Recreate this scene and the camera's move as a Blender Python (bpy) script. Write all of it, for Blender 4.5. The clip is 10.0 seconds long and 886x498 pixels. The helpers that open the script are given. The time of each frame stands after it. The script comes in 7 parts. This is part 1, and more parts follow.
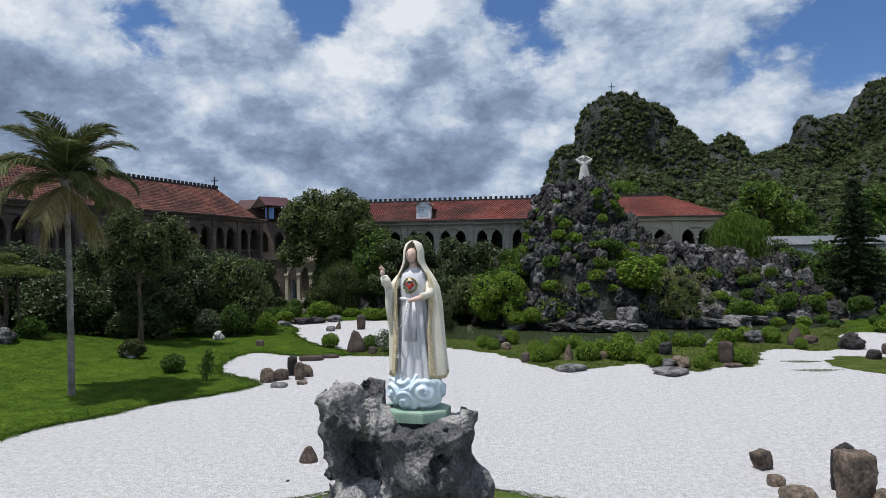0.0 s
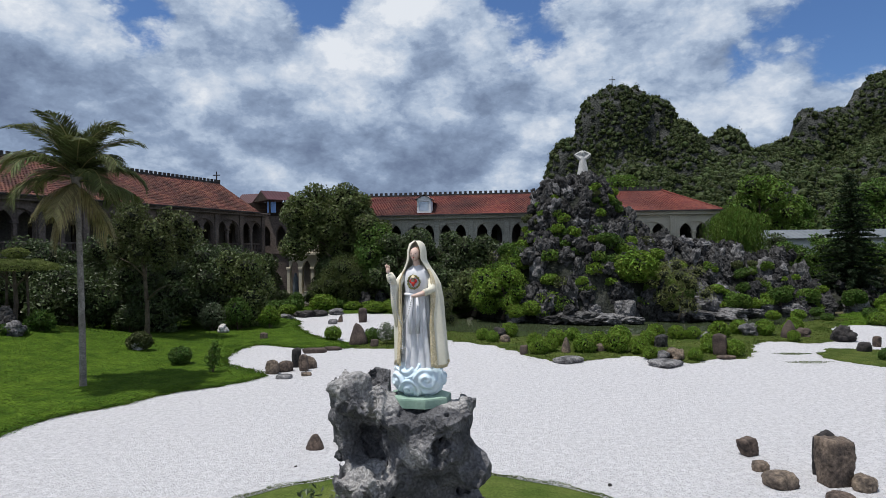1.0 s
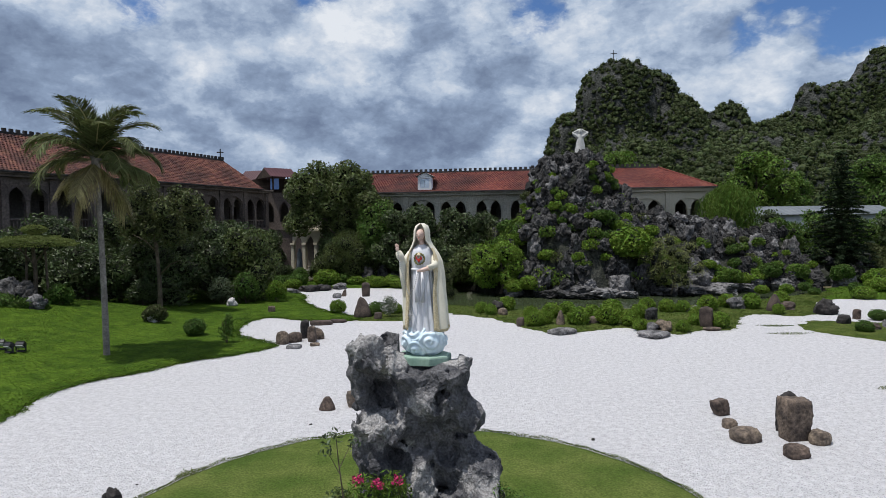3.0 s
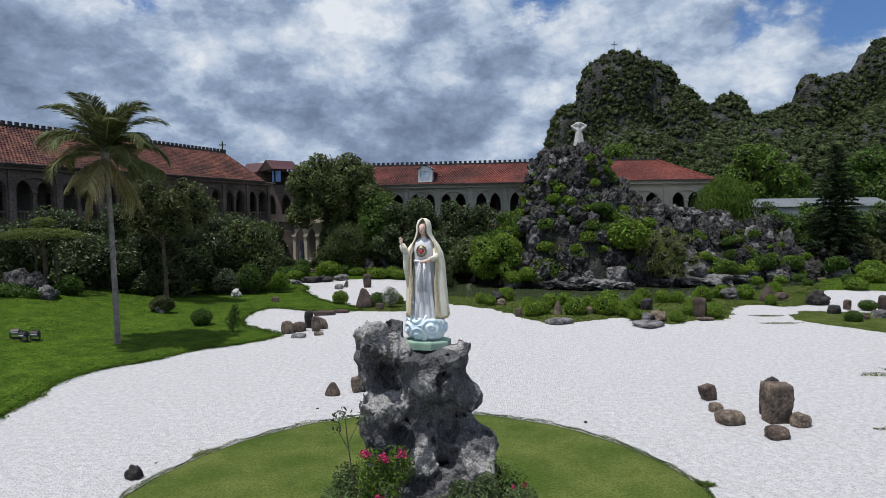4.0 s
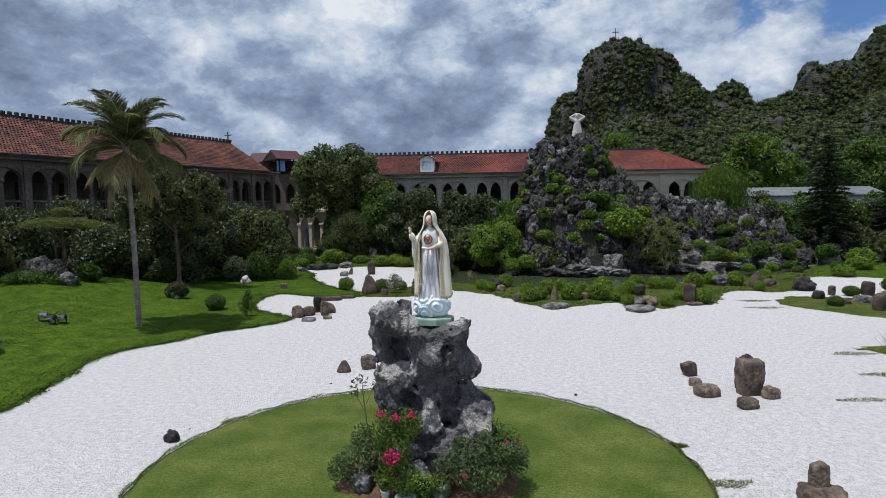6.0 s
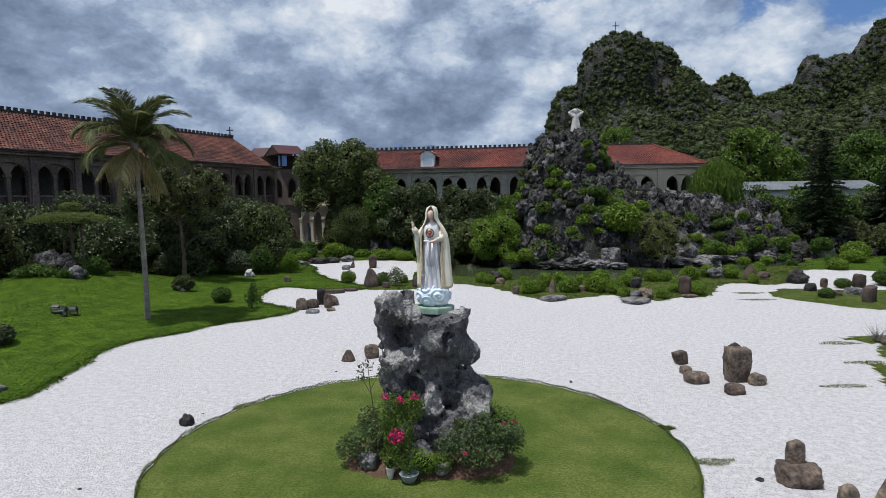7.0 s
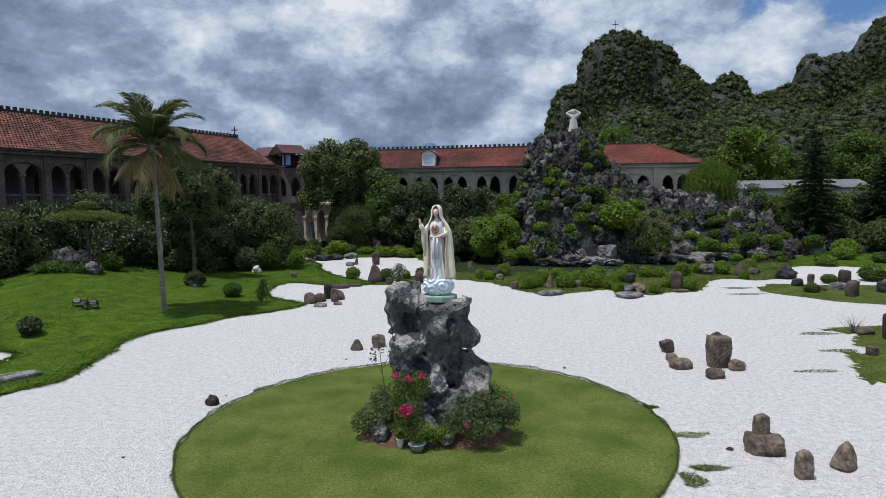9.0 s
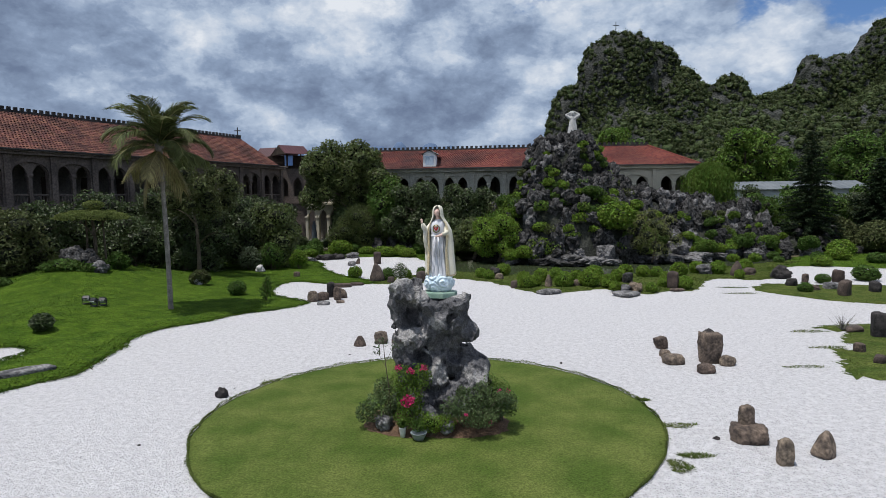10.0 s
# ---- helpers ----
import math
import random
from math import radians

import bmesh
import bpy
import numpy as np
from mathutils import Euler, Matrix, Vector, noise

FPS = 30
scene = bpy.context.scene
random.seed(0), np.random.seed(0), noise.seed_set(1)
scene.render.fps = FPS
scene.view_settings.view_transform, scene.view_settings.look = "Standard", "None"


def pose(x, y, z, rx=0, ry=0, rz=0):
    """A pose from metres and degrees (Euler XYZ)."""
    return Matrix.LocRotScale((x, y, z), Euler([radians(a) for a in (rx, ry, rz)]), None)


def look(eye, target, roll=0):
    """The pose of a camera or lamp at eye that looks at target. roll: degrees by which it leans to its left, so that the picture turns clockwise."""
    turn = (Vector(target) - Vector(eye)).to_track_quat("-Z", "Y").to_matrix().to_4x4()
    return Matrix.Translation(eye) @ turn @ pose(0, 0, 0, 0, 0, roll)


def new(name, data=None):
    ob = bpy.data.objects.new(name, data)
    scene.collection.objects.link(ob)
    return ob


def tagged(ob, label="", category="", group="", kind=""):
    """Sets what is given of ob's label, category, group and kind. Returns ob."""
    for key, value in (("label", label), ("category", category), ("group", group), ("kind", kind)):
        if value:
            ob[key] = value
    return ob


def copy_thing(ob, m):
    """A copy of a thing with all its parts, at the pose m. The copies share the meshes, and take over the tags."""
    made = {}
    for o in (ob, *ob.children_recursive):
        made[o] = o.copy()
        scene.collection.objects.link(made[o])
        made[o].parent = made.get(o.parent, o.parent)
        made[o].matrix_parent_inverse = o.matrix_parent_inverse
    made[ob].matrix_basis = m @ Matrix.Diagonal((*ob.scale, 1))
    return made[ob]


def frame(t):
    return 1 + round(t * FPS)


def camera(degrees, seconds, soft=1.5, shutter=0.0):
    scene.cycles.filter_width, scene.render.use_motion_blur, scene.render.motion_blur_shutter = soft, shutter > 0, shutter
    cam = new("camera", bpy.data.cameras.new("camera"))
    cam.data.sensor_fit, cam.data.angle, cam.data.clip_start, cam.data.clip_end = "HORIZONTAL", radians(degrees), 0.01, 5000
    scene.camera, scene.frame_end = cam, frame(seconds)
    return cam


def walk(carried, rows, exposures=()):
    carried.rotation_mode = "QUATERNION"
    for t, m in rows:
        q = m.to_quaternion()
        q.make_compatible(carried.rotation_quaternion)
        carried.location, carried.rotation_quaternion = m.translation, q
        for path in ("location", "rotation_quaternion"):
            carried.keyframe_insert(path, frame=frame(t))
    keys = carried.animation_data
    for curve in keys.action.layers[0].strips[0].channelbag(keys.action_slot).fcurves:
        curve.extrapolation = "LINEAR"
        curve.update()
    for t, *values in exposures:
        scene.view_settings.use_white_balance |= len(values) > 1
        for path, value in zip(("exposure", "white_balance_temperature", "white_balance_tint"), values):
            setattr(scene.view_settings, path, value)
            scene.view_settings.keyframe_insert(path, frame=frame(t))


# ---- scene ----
cam = camera(72.0, 10.0, soft=0.75)
PATH = [
    (0, (0.476, -0.063, 4.627), (0.431, 1.936, 4.653), -0.7),
    (0.5, (0.478, -0.34, 4.671), (0.432, 1.659, 4.686), -0.7),
    (1, (0.481, -0.636, 4.699), (0.435, 1.363, 4.702), -0.7),
    (1.5, (0.489, -0.932, 4.722), (0.442, 1.067, 4.714), -0.7),
    (2, (0.491, -1.217, 4.747), (0.444, 0.782, 4.714), -0.7),
    (2.5, (0.49, -1.543, 4.763), (0.443, 0.456, 4.705), -0.7),
    (4, (0.504, -2.563, 4.838), (0.456, -0.567, 4.732), -0.7),
    (4.5, (0.501, -2.89, 4.847), (0.453, -0.893, 4.732), -0.7),
    (5, (0.487, -3.216, 4.862), (0.438, -1.221, 4.738), -0.7),
    (5.5, (0.487, -3.559, 4.89), (0.436, -1.564, 4.756), -0.7),
    (7, (0.486, -4.576, 4.945), (0.434, -2.584, 4.781), -0.8),
    (7.5, (0.494, -4.888, 4.946), (0.441, -2.896, 4.777), -0.7),
    (8, (0.48, -5.219, 4.945), (0.428, -3.227, 4.775), -0.7),
    (8.5, (0.469, -5.538, 4.958), (0.416, -3.546, 4.788), -0.8),
    (9, (0.435, -5.85, 4.977), (0.383, -3.858, 4.807), -0.8),
    (9.5, (0.442, -6.16, 4.99), (0.388, -4.168, 4.821), -0.7),
    (10, (0.447, -6.456, 4.989), (0.393, -4.463, 4.82), -0.7),
]
walk(cam, [(t, look(eye, target, roll)) for t, eye, target, roll in PATH])

# ---- world and sun ----
SUN_FROM = Vector((-0.25, -0.14, 0.96)).normalized()
world = bpy.data.worlds.new("world")
scene.world = world
world.use_nodes = True
wn, wl = world.node_tree.nodes, world.node_tree.links
wn.clear()


def wnode(kind, **values):
    n = wn.new(kind)
    for k, v in values.items():
        n.inputs[k].default_value = v
    return n


def wmath(op, a, b=None, clamp=False):
    n = wn.new("ShaderNodeMath")
    n.operation, n.use_clamp = op, clamp
    for i, v in enumerate((a, b)):
        if v is None:
            continue
        if isinstance(v, (int, float)):
            n.inputs[i].default_value = v
        else:
            wl.new(v, n.inputs[i])
    return n.outputs[0]


def wramp(value, lo, hi):
    n = wn.new("ShaderNodeMapRange")
    n.interpolation_type = "SMOOTHSTEP"
    n.inputs[1].default_value, n.inputs[2].default_value = lo, hi
    wl.new(value, n.inputs[0])
    return n.outputs[0]


sky = wn.new("ShaderNodeTexSky")
sky.sky_type, sky.sun_disc = "NISHITA", False
sky.sun_elevation = math.asin(SUN_FROM.z)
sky.sun_rotation = math.atan2(SUN_FROM.x, SUN_FROM.y)
coord = wn.new("ShaderNodeTexCoord")
sep = wn.new("ShaderNodeSeparateXYZ")
wl.new(coord.outputs["Generated"], sep.inputs[0])
# heaped clouds: noise over the directions of the sky, squashed upright


def wnoise(scale, detail, rough, off, warp=0.0):
    m = wn.new("ShaderNodeMapping")
    m.inputs["Location"].default_value = off
    m.inputs["Scale"].default_value = (1.0, 1.0, 1.5)
    wl.new(coord.outputs["Generated"], m.inputs[0])
    n = wnode("ShaderNodeTexNoise", Scale=scale, Detail=detail, Roughness=rough, Distortion=warp)
    wl.new(m.outputs[0], n.inputs["Vector"])
    return n.outputs["Fac"]


big = wnoise(2.9, 11, 0.56, (3.1, 1.7, 0.4), 0.05)
above = wnoise(2.9, 11, 0.56, (3.06, 1.7, 0.51), 0.05)
broad = wnoise(1.9, 5, 0.5, (8.3, 4.4, 2.0), 0.2)
wisp = wnoise(8.0, 8, 0.56, (1.0, 6.0, 3.0), 0.1)


def heaps(scale, off):
    """Rounded billows, one on another."""
    m = wn.new("ShaderNodeMapping")
    m.inputs["Location"].default_value = off
    m.inputs["Scale"].default_value = (1.0, 1.0, 1.6)
    wl.new(coord.outputs["Generated"], m.inputs[0])
    shake = wnode("ShaderNodeTexNoise", Scale=scale * 2.5, Detail=6, Roughness=0.6)
    wl.new(m.outputs[0], shake.inputs["Vector"])
    push = wn.new("ShaderNodeMixRGB")
    push.blend_type = "ADD"
    push.inputs[0].default_value = 0.09
    wl.new(m.outputs[0], push.inputs[1]), wl.new(shake.outputs["Color"], push.inputs[2])
    n = wn.new("ShaderNodeTexVoronoi")
    n.feature = "SMOOTH_F1"
    for k, v in (("Scale", scale), ("Detail", 4.0), ("Roughness", 0.6), ("Smoothness", 0.5)):
        n.inputs[k].default_value = v
    wl.new(push.outputs[0], n.inputs["Vector"])
    return wmath("SUBTRACT", 0.75, n.outputs["Distance"])


puff = heaps(6.5, (2.0, 0.3, 1.1))
puff_above = heaps(6.5, (2.0, 0.3, 1.16))


def gap(x, y, z, width):
    """A soft opening in the cloud round one direction."""
    v = Vector((x, y, z)).normalized()
    n = wn.new("ShaderNodeVectorMath")
    n.operation = "DOT_PRODUCT"
    wl.new(coord.outputs["Generated"], n.inputs[0])
    n.inputs[1].default_value = v
    return wramp(n.outputs["Value"], math.cos(radians(width)), 1.0)


def lobes(rows):
    total = None
    for x, y, z, width, amount in rows:
        one = wmath("MULTIPLY", gap(x, y, z, width), amount)
        total = one if total is None else wmath("ADD", total, one)
    return total


holes = gap(-0.235, 1.0, 0.42, 6)
for hole in ((-0.53, 1.0, 0.385, 5), (0.135, 1.0, 0.335, 5), (0.115, 1.0, 0.41, 6), (0.50, 1.0, 0.30, 6), (0.59, 1.0, 0.37, 10), (0.70, 1.0, 0.42, 12)):
    holes = wmath("MAXIMUM", holes, gap(*hole))
high = wramp(sep.outputs[2], 0.40, 0.75)
cover = wmath("ADD", wmath("MULTIPLY", big, 0.75), wmath("MULTIPLY", broad, 0.25))
cover = wmath("ADD", cover, wmath("MULTIPLY", wmath("SUBTRACT", wisp, 0.5), 0.22))
cover = wmath("ADD", cover, wmath("MULTIPLY", wmath("SUBTRACT", puff, 0.10), 0.16))
cover = wmath("ADD", cover, 0.075)
cover = wmath("ADD", cover, lobes([(0.40, 1.0, 0.20, 9, 0.12), (0.62, 1.0, 0.22, 8, 0.14), (-0.55, 1.0, 0.28, 20, 0.14), (0.30, 1.0, 0.36, 9, 0.08)]))
cover = wmath("SUBTRACT", wmath("SUBTRACT", cover, wmath("MULTIPLY", holes, 0.26)), wmath("MULTIPLY", high, 0.13))
cloud = wramp(cover, 0.29, 0.39)
tone = wn.new("ShaderNodeValToRGB")
for at_, colour in ((0.0, (0.15, 0.20, 0.31, 1)), (0.16, (0.205, 0.27, 0.395, 1)), (0.30, (0.265, 0.345, 0.49, 1)), (0.48, (0.43, 0.52, 0.66, 1)), (0.78, (0.76, 0.80, 0.86, 1))):
    e = tone.color_ramp.elements.new(at_)
    e.color = colour
tone.color_ramp.elements.remove(tone.color_ramp.elements[0])
tone.color_ramp.elements.remove(tone.color_ramp.elements[-1])
light = wmath("ADD", wmath("MULTIPLY", wmath("SUBTRACT", big, above), 1.5), wmath("MULTIPLY", broad, 0.30))
light = wmath("ADD", wmath("ADD", light, wmath("MULTIPLY", wisp, 0.20)), 0.185)
light = wmath("ADD", light, wmath("MULTIPLY", wmath("SUBTRACT", puff, puff_above), 0.35))
light = wmath("ADD", light, wmath("MULTIPLY", wmath("SUBTRACT", puff, 0.10), 0.15))
light = wmath("ADD", light, wmath("MULTIPLY", wmath("SUBTRACT", sep.outputs[2], 0.22), 0.45))
light = wmath("ADD", light, lobes([(-0.10, 1.0, 0.34, 13, 0.16), (-0.05, 1.0, 0.19, 9, -0.12), (-0.62, 1.0, 0.22, 12, -0.04), (-0.50, 1.0, 0.36, 16, 0.13), (0.40, 1.0, 0.21, 8, 0.10), (0.60, 1.0, 0.24, 8, 0.12), (-0.27, 1.0, 0.13, 9, -0.15), (0.11, 1.0, 0.12, 4, 0.10), (0.32, 1.0, 0.36, 9, 0.06)]))
wl.new(light, tone.inputs[0])
blue = wn.new("ShaderNodeMixRGB")
blue.blend_type = "MULTIPLY"
blue.inputs[0].default_value = 1.0
wl.new(sky.outputs[0], blue.inputs[1])
blue.inputs[2].default_value = (0.054, 0.074, 0.105, 1)
both = wn.new("ShaderNodeMixRGB")
wl.new(cloud, both.inputs[0]), wl.new(blue.outputs[0], both.inputs[1]), wl.new(tone.outputs[0], both.inputs[2])
back = wnode("ShaderNodeBackground", Strength=1.0)
wl.new(both.outputs[0], back.inputs[0])
wout = wn.new("ShaderNodeOutputWorld")
wl.new(back.outputs[0], wout.inputs[0])

sun = new("sun", bpy.data.lights.new("sun", "SUN"))
sun.data.energy, sun.data.angle, sun.data.color = 4.3, radians(0.6), (1.0, 0.965, 0.915)
sun.matrix_world = look(SUN_FROM * 80, (0, 0, 0))
scene.view_settings.exposure = 0.0

# ---- materials ----


def material(name, a, b, scale=2.0, grain=30.0, rough=0.8, bump=0.25, depth=0.02, fine=0.35, vary=0.0, spec=0.3, island=False, through_light=0.0, cells=False):
    """Two colours mixed by broad noise, fine grain in value and relief, and a change of value from piece to piece."""
    m = bpy.data.materials.new(name)
    m.use_nodes = True
    ns, ls = m.node_tree.nodes, m.node_tree.links
    bs = ns["Principled BSDF"]
    bs.inputs["Roughness"].default_value = rough
    bs.inputs["Specular IOR Level"].default_value = spec
    tc = ns.new("ShaderNodeTexCoord")
    n1, n2 = ns.new("ShaderNodeTexNoise"), ns.new("ShaderNodeTexNoise")
    if cells:
        n2 = ns.new("ShaderNodeTexVoronoi")
    for n, s in ((n1, scale), (n2, grain)):
        ls.new(tc.outputs["Object"], n.inputs["Vector"])
        n.inputs["Scale"].default_value = s
        n.inputs["Detail"].default_value = 5 if n is n1 else 3
    ramp = ns.new("ShaderNodeMapRange")
    ramp.inputs[1].default_value, ramp.inputs[2].default_value = 0.36, 0.64
    ls.new(n1.outputs[0], ramp.inputs[0])
    mix = ns.new("ShaderNodeMixRGB")
    mix.inputs[1].default_value, mix.inputs[2].default_value = (*a, 1), (*b, 1)
    ls.new(ramp.outputs[0], mix.inputs[0])
    val = ns.new("ShaderNodeMapRange")
    val.inputs[1].default_value, val.inputs[2].default_value = (0.0, 0.9) if cells else (0.3, 0.7)
    val.inputs[3].default_value, val.inputs[4].default_value = 1 - fine, 1 + fine * 0.6
    ls.new(n2.outputs[0], val.inputs[0])
    hsv = ns.new("ShaderNodeHueSaturation")
    ls.new(mix.outputs[0], hsv.inputs["Color"])
    value = val.outputs[0]
    if vary:
        src = ns.new("ShaderNodeNewGeometry").outputs["Random Per Island"] if island else ns.new("ShaderNodeObjectInfo").outputs["Random"]
        piece = ns.new("ShaderNodeMapRange")
        piece.inputs[3].default_value, piece.inputs[4].default_value = 1 - vary, 1 + vary
        ls.new(src, piece.inputs[0])
        mul = ns.new("ShaderNodeMath")
        mul.operation = "MULTIPLY"
        ls.new(value, mul.inputs[0]), ls.new(piece.outputs[0], mul.inputs[1])
        value = mul.outputs[0]
        hue = ns.new("ShaderNodeMapRange")
        hue.inputs[3].default_value, hue.inputs[4].default_value = 0.5 - vary * 0.04, 0.5 + vary * 0.04
        ls.new(src, hue.inputs[0]), ls.new(hue.outputs[0], hsv.inputs["Hue"])
    ls.new(value, hsv.inputs["Value"])
    ls.new(hsv.outputs[0], bs.inputs["Base Color"])
    if bump:
        bp = ns.new("ShaderNodeBump")
        bp.inputs["Strength"].default_value, bp.inputs["Distance"].default_value = bump, depth
        ls.new(n2.outputs[0], bp.inputs["Height"]), ls.new(bp.outputs[0], bs.inputs["Normal"])
    if through_light:
        tr = ns.new("ShaderNodeBsdfTranslucent")
        ls.new(hsv.outputs[0], tr.inputs[0])
        ms = ns.new("ShaderNodeMixShader")
        ms.inputs[0].default_value = through_light
        ls.new(bs.outputs[0], ms.inputs[1]), ls.new(tr.outputs[0], ms.inputs[2])
        ls.new(ms.outputs[0], ns["Material Output"].inputs[0])
    return m


def leaf(name, a, b, vary=0.45, rough=0.6, spec=0.16):
    return material(name, a, b, scale=0.9, grain=9, rough=rough, bump=0, fine=0.25, vary=vary, spec=spec, island=True, through_light=0.22)


GRAVEL = material("white_gravel", (0.42, 0.416, 0.43), (0.34, 0.337, 0.352), scale=7.0, grain=20, rough=0.95, bump=0.9, depth=0.05, fine=0.75, spec=0.1, cells=True)
EARTH = material("earth", (0.05, 0.055, 0.025), (0.09, 0.08, 0.045), scale=0.4, grain=9, rough=1.0, bump=0.6, depth=0.05)
TURF = material("mown_turf", (0.052, 0.084, 0.015), (0.098, 0.122, 0.031), scale=0.9, grain=26, rough=1.0, bump=0.7, depth=0.025, fine=0.42, spec=0.1)
MOSS = material("lush_lawn", (0.034, 0.070, 0.005), (0.066, 0.114, 0.010), scale=1.6, grain=10, rough=1.0, bump=0.8, depth=0.06, fine=0.4, spec=0.1)
BLADE = leaf("turf_blades", (0.074, 0.108, 0.024), (0.114, 0.146, 0.037), vary=0.25, rough=0.7, spec=0.15)
BLADE_LUSH = leaf("lawn_blades", (0.031, 0.070, 0.005), (0.078, 0.130, 0.011), vary=0.5, rough=0.7, spec=0.15)
LIMESTONE = material("grey_limestone", (0.045, 0.045, 0.049), (0.22, 0.215, 0.218), scale=2.4, grain=13, rough=0.9, bump=0.9, depth=0.06, fine=0.6, vary=0.12)
DARK_ROCK = material("dark_limestone", (0.009, 0.009, 0.0092), (0.098, 0.096, 0.097), scale=2.8, grain=9, rough=0.95, bump=0.9, depth=0.10, fine=0.6, vary=0.5)
CLIFF = material("cliff_limestone", (0.012, 0.016, 0.011), (0.075, 0.078, 0.074), scale=0.16, grain=1.1, rough=1.0, bump=1.0, depth=1.5, fine=0.5)
BROWN_STONE = material("brown_field_stone", (0.062, 0.049, 0.042), (0.185, 0.142, 0.110), scale=3.5, grain=16, rough=0.9, bump=0.9, depth=0.03, fine=0.5, vary=0.35)
RED_STONE = material("reddish_stone", (0.042, 0.032, 0.028), (0.092, 0.069, 0.059), scale=2.5, grain=22, rough=0.9, bump=0.6, depth=0.02, vary=0.2)
BLACK_STONE = material("black_stone", (0.018, 0.017, 0.017), (0.05, 0.045, 0.045), scale=6, grain=30, rough=0.9, bump=0.7)
PALE_STONE = material("pale_limestone", (0.36, 0.35, 0.35), (0.52, 0.51, 0.50), scale=2.5, grain=18, rough=0.9, bump=0.7, depth=0.03, fine=0.4)
BARK = material("bark", (0.07, 0.055, 0.04), (0.13, 0.105, 0.08), scale=4, grain=25, rough=0.95, bump=0.7)
PALM_BARK = material("palm_bark", (0.14, 0.13, 0.118), (0.24, 0.225, 0.205), scale=3, grain=18, rough=0.95, bump=0.7, depth=0.02)
# near-black colour for crown cores: the shade between leaves, painted in
INNER = material("inner_crown_shade", (0.010, 0.014, 0.007), (0.02, 0.024, 0.012), scale=2, grain=9, rough=1.0, bump=0)
BANK_TURF = material("bank_turf", (0.042, 0.068, 0.013), (0.088, 0.108, 0.027), scale=1.4, grain=12, rough=1.0, bump=0.9, depth=0.06, fine=0.5, spec=0.1)
BANK_BLADE = leaf("bank_blades", (0.056, 0.09, 0.016), (0.105, 0.13, 0.033), vary=0.35, rough=0.8, spec=0.1)
LEAF_DARK = leaf("dark_leaves", (0.038, 0.058, 0.020), (0.074, 0.102, 0.036), spec=0.32, rough=0.48)
LEAF_BROAD = leaf("broad_glossy_leaves", (0.064, 0.088, 0.026), (0.122, 0.150, 0.046), spec=0.3, rough=0.5)
LEAF_MID = leaf("mid_leaves", (0.055, 0.105, 0.02), (0.095, 0.155, 0.032))
LEAF_LIGHT = leaf("light_leaves", (0.11, 0.19, 0.022), (0.17, 0.25, 0.036))
LEAF_LIME = leaf("lime_leaves", (0.115, 0.19, 0.022), (0.17, 0.245, 0.032))
LEAF_OLIVE = leaf("olive_leaves", (0.062, 0.075, 0.028), (0.10, 0.115, 0.045))
LEAF_FRESH = leaf("fresh_leaves", (0.075, 0.135, 0.02), (0.12, 0.185, 0.032))
LEAF_GREY = leaf("grey_green_leaves", (0.07, 0.10, 0.05), (0.13, 0.155, 0.085), spec=0.4, rough=0.45)
LEAF_PINE = leaf("pine_needles", (0.014, 0.028, 0.013), (0.028, 0.045, 0.018), vary=0.3)
LEAF_HILL = leaf("hill_leaves", (0.030, 0.047, 0.017), (0.072, 0.092, 0.030), vary=0.4)
FROND = leaf("palm_leaflets", (0.066, 0.086, 0.028), (0.125, 0.142, 0.052), vary=0.5)
FROND_OLD = leaf("old_palm_leaflets", (0.22, 0.20, 0.085), (0.32, 0.27, 0.14), vary=0.35)
PINK = leaf("pink_petals", (0.42, 0.025, 0.11), (0.55, 0.06, 0.19), vary=0.3)
WHITE_PETAL = leaf("white_petals", (0.75, 0.72, 0.70), (0.8, 0.78, 0.76), vary=0.1)
CREAM_WALL = material("cream_plaster", (0.50, 0.455, 0.36), (0.60, 0.555, 0.45), scale=0.5, grain=12, rough=0.9, bump=0.15, fine=0.15)
GREY_PLASTER = material("weathered_cream_plaster", (0.32, 0.31, 0.27), (0.43, 0.415, 0.355), scale=0.35, grain=8, rough=0.95, bump=0.2, fine=0.25)
BROWN_WALL = material("weathered_brown_plaster", (0.095, 0.077, 0.070), (0.175, 0.142, 0.126), scale=0.5, grain=7, rough=0.95, bump=0.3, fine=0.4)
# inner plaster, its colour darkened to paint in the shade behind the arches
DARK_INSIDE = material("shaded_inner_plaster", (0.12, 0.11, 0.10), (0.17, 0.155, 0.14), scale=0.5, grain=6, rough=0.95, bump=0.1)
TILE_OLD = material("weathered_clay_tile", (0.044, 0.016, 0.013), (0.125, 0.044, 0.033), scale=0.6, grain=7, rough=0.85, bump=0.2, fine=0.4, vary=0.4, island=True)
TILE_DULL = material("stained_red_clay_tile", (0.050, 0.018, 0.016), (0.165, 0.042, 0.032), scale=0.22, grain=6, rough=0.85, bump=0.15, fine=0.3, vary=0.25, island=True)
TILE_RED = material("red_clay_tile", (0.105, 0.030, 0.024), (0.215, 0.052, 0.038), scale=0.16, grain=6, rough=0.85, bump=0.15, fine=0.25, vary=0.22, island=True)
DARK_STONE = material("dark_coping", (0.030, 0.029, 0.031), (0.065, 0.062, 0.06), scale=1.5, grain=9, rough=0.95, bump=0.4)
METAL_RED = material("painted_red_sheet", (0.050, 0.012, 0.018), (0.075, 0.020, 0.026), scale=0.7, grain=9, rough=0.6, bump=0.05)
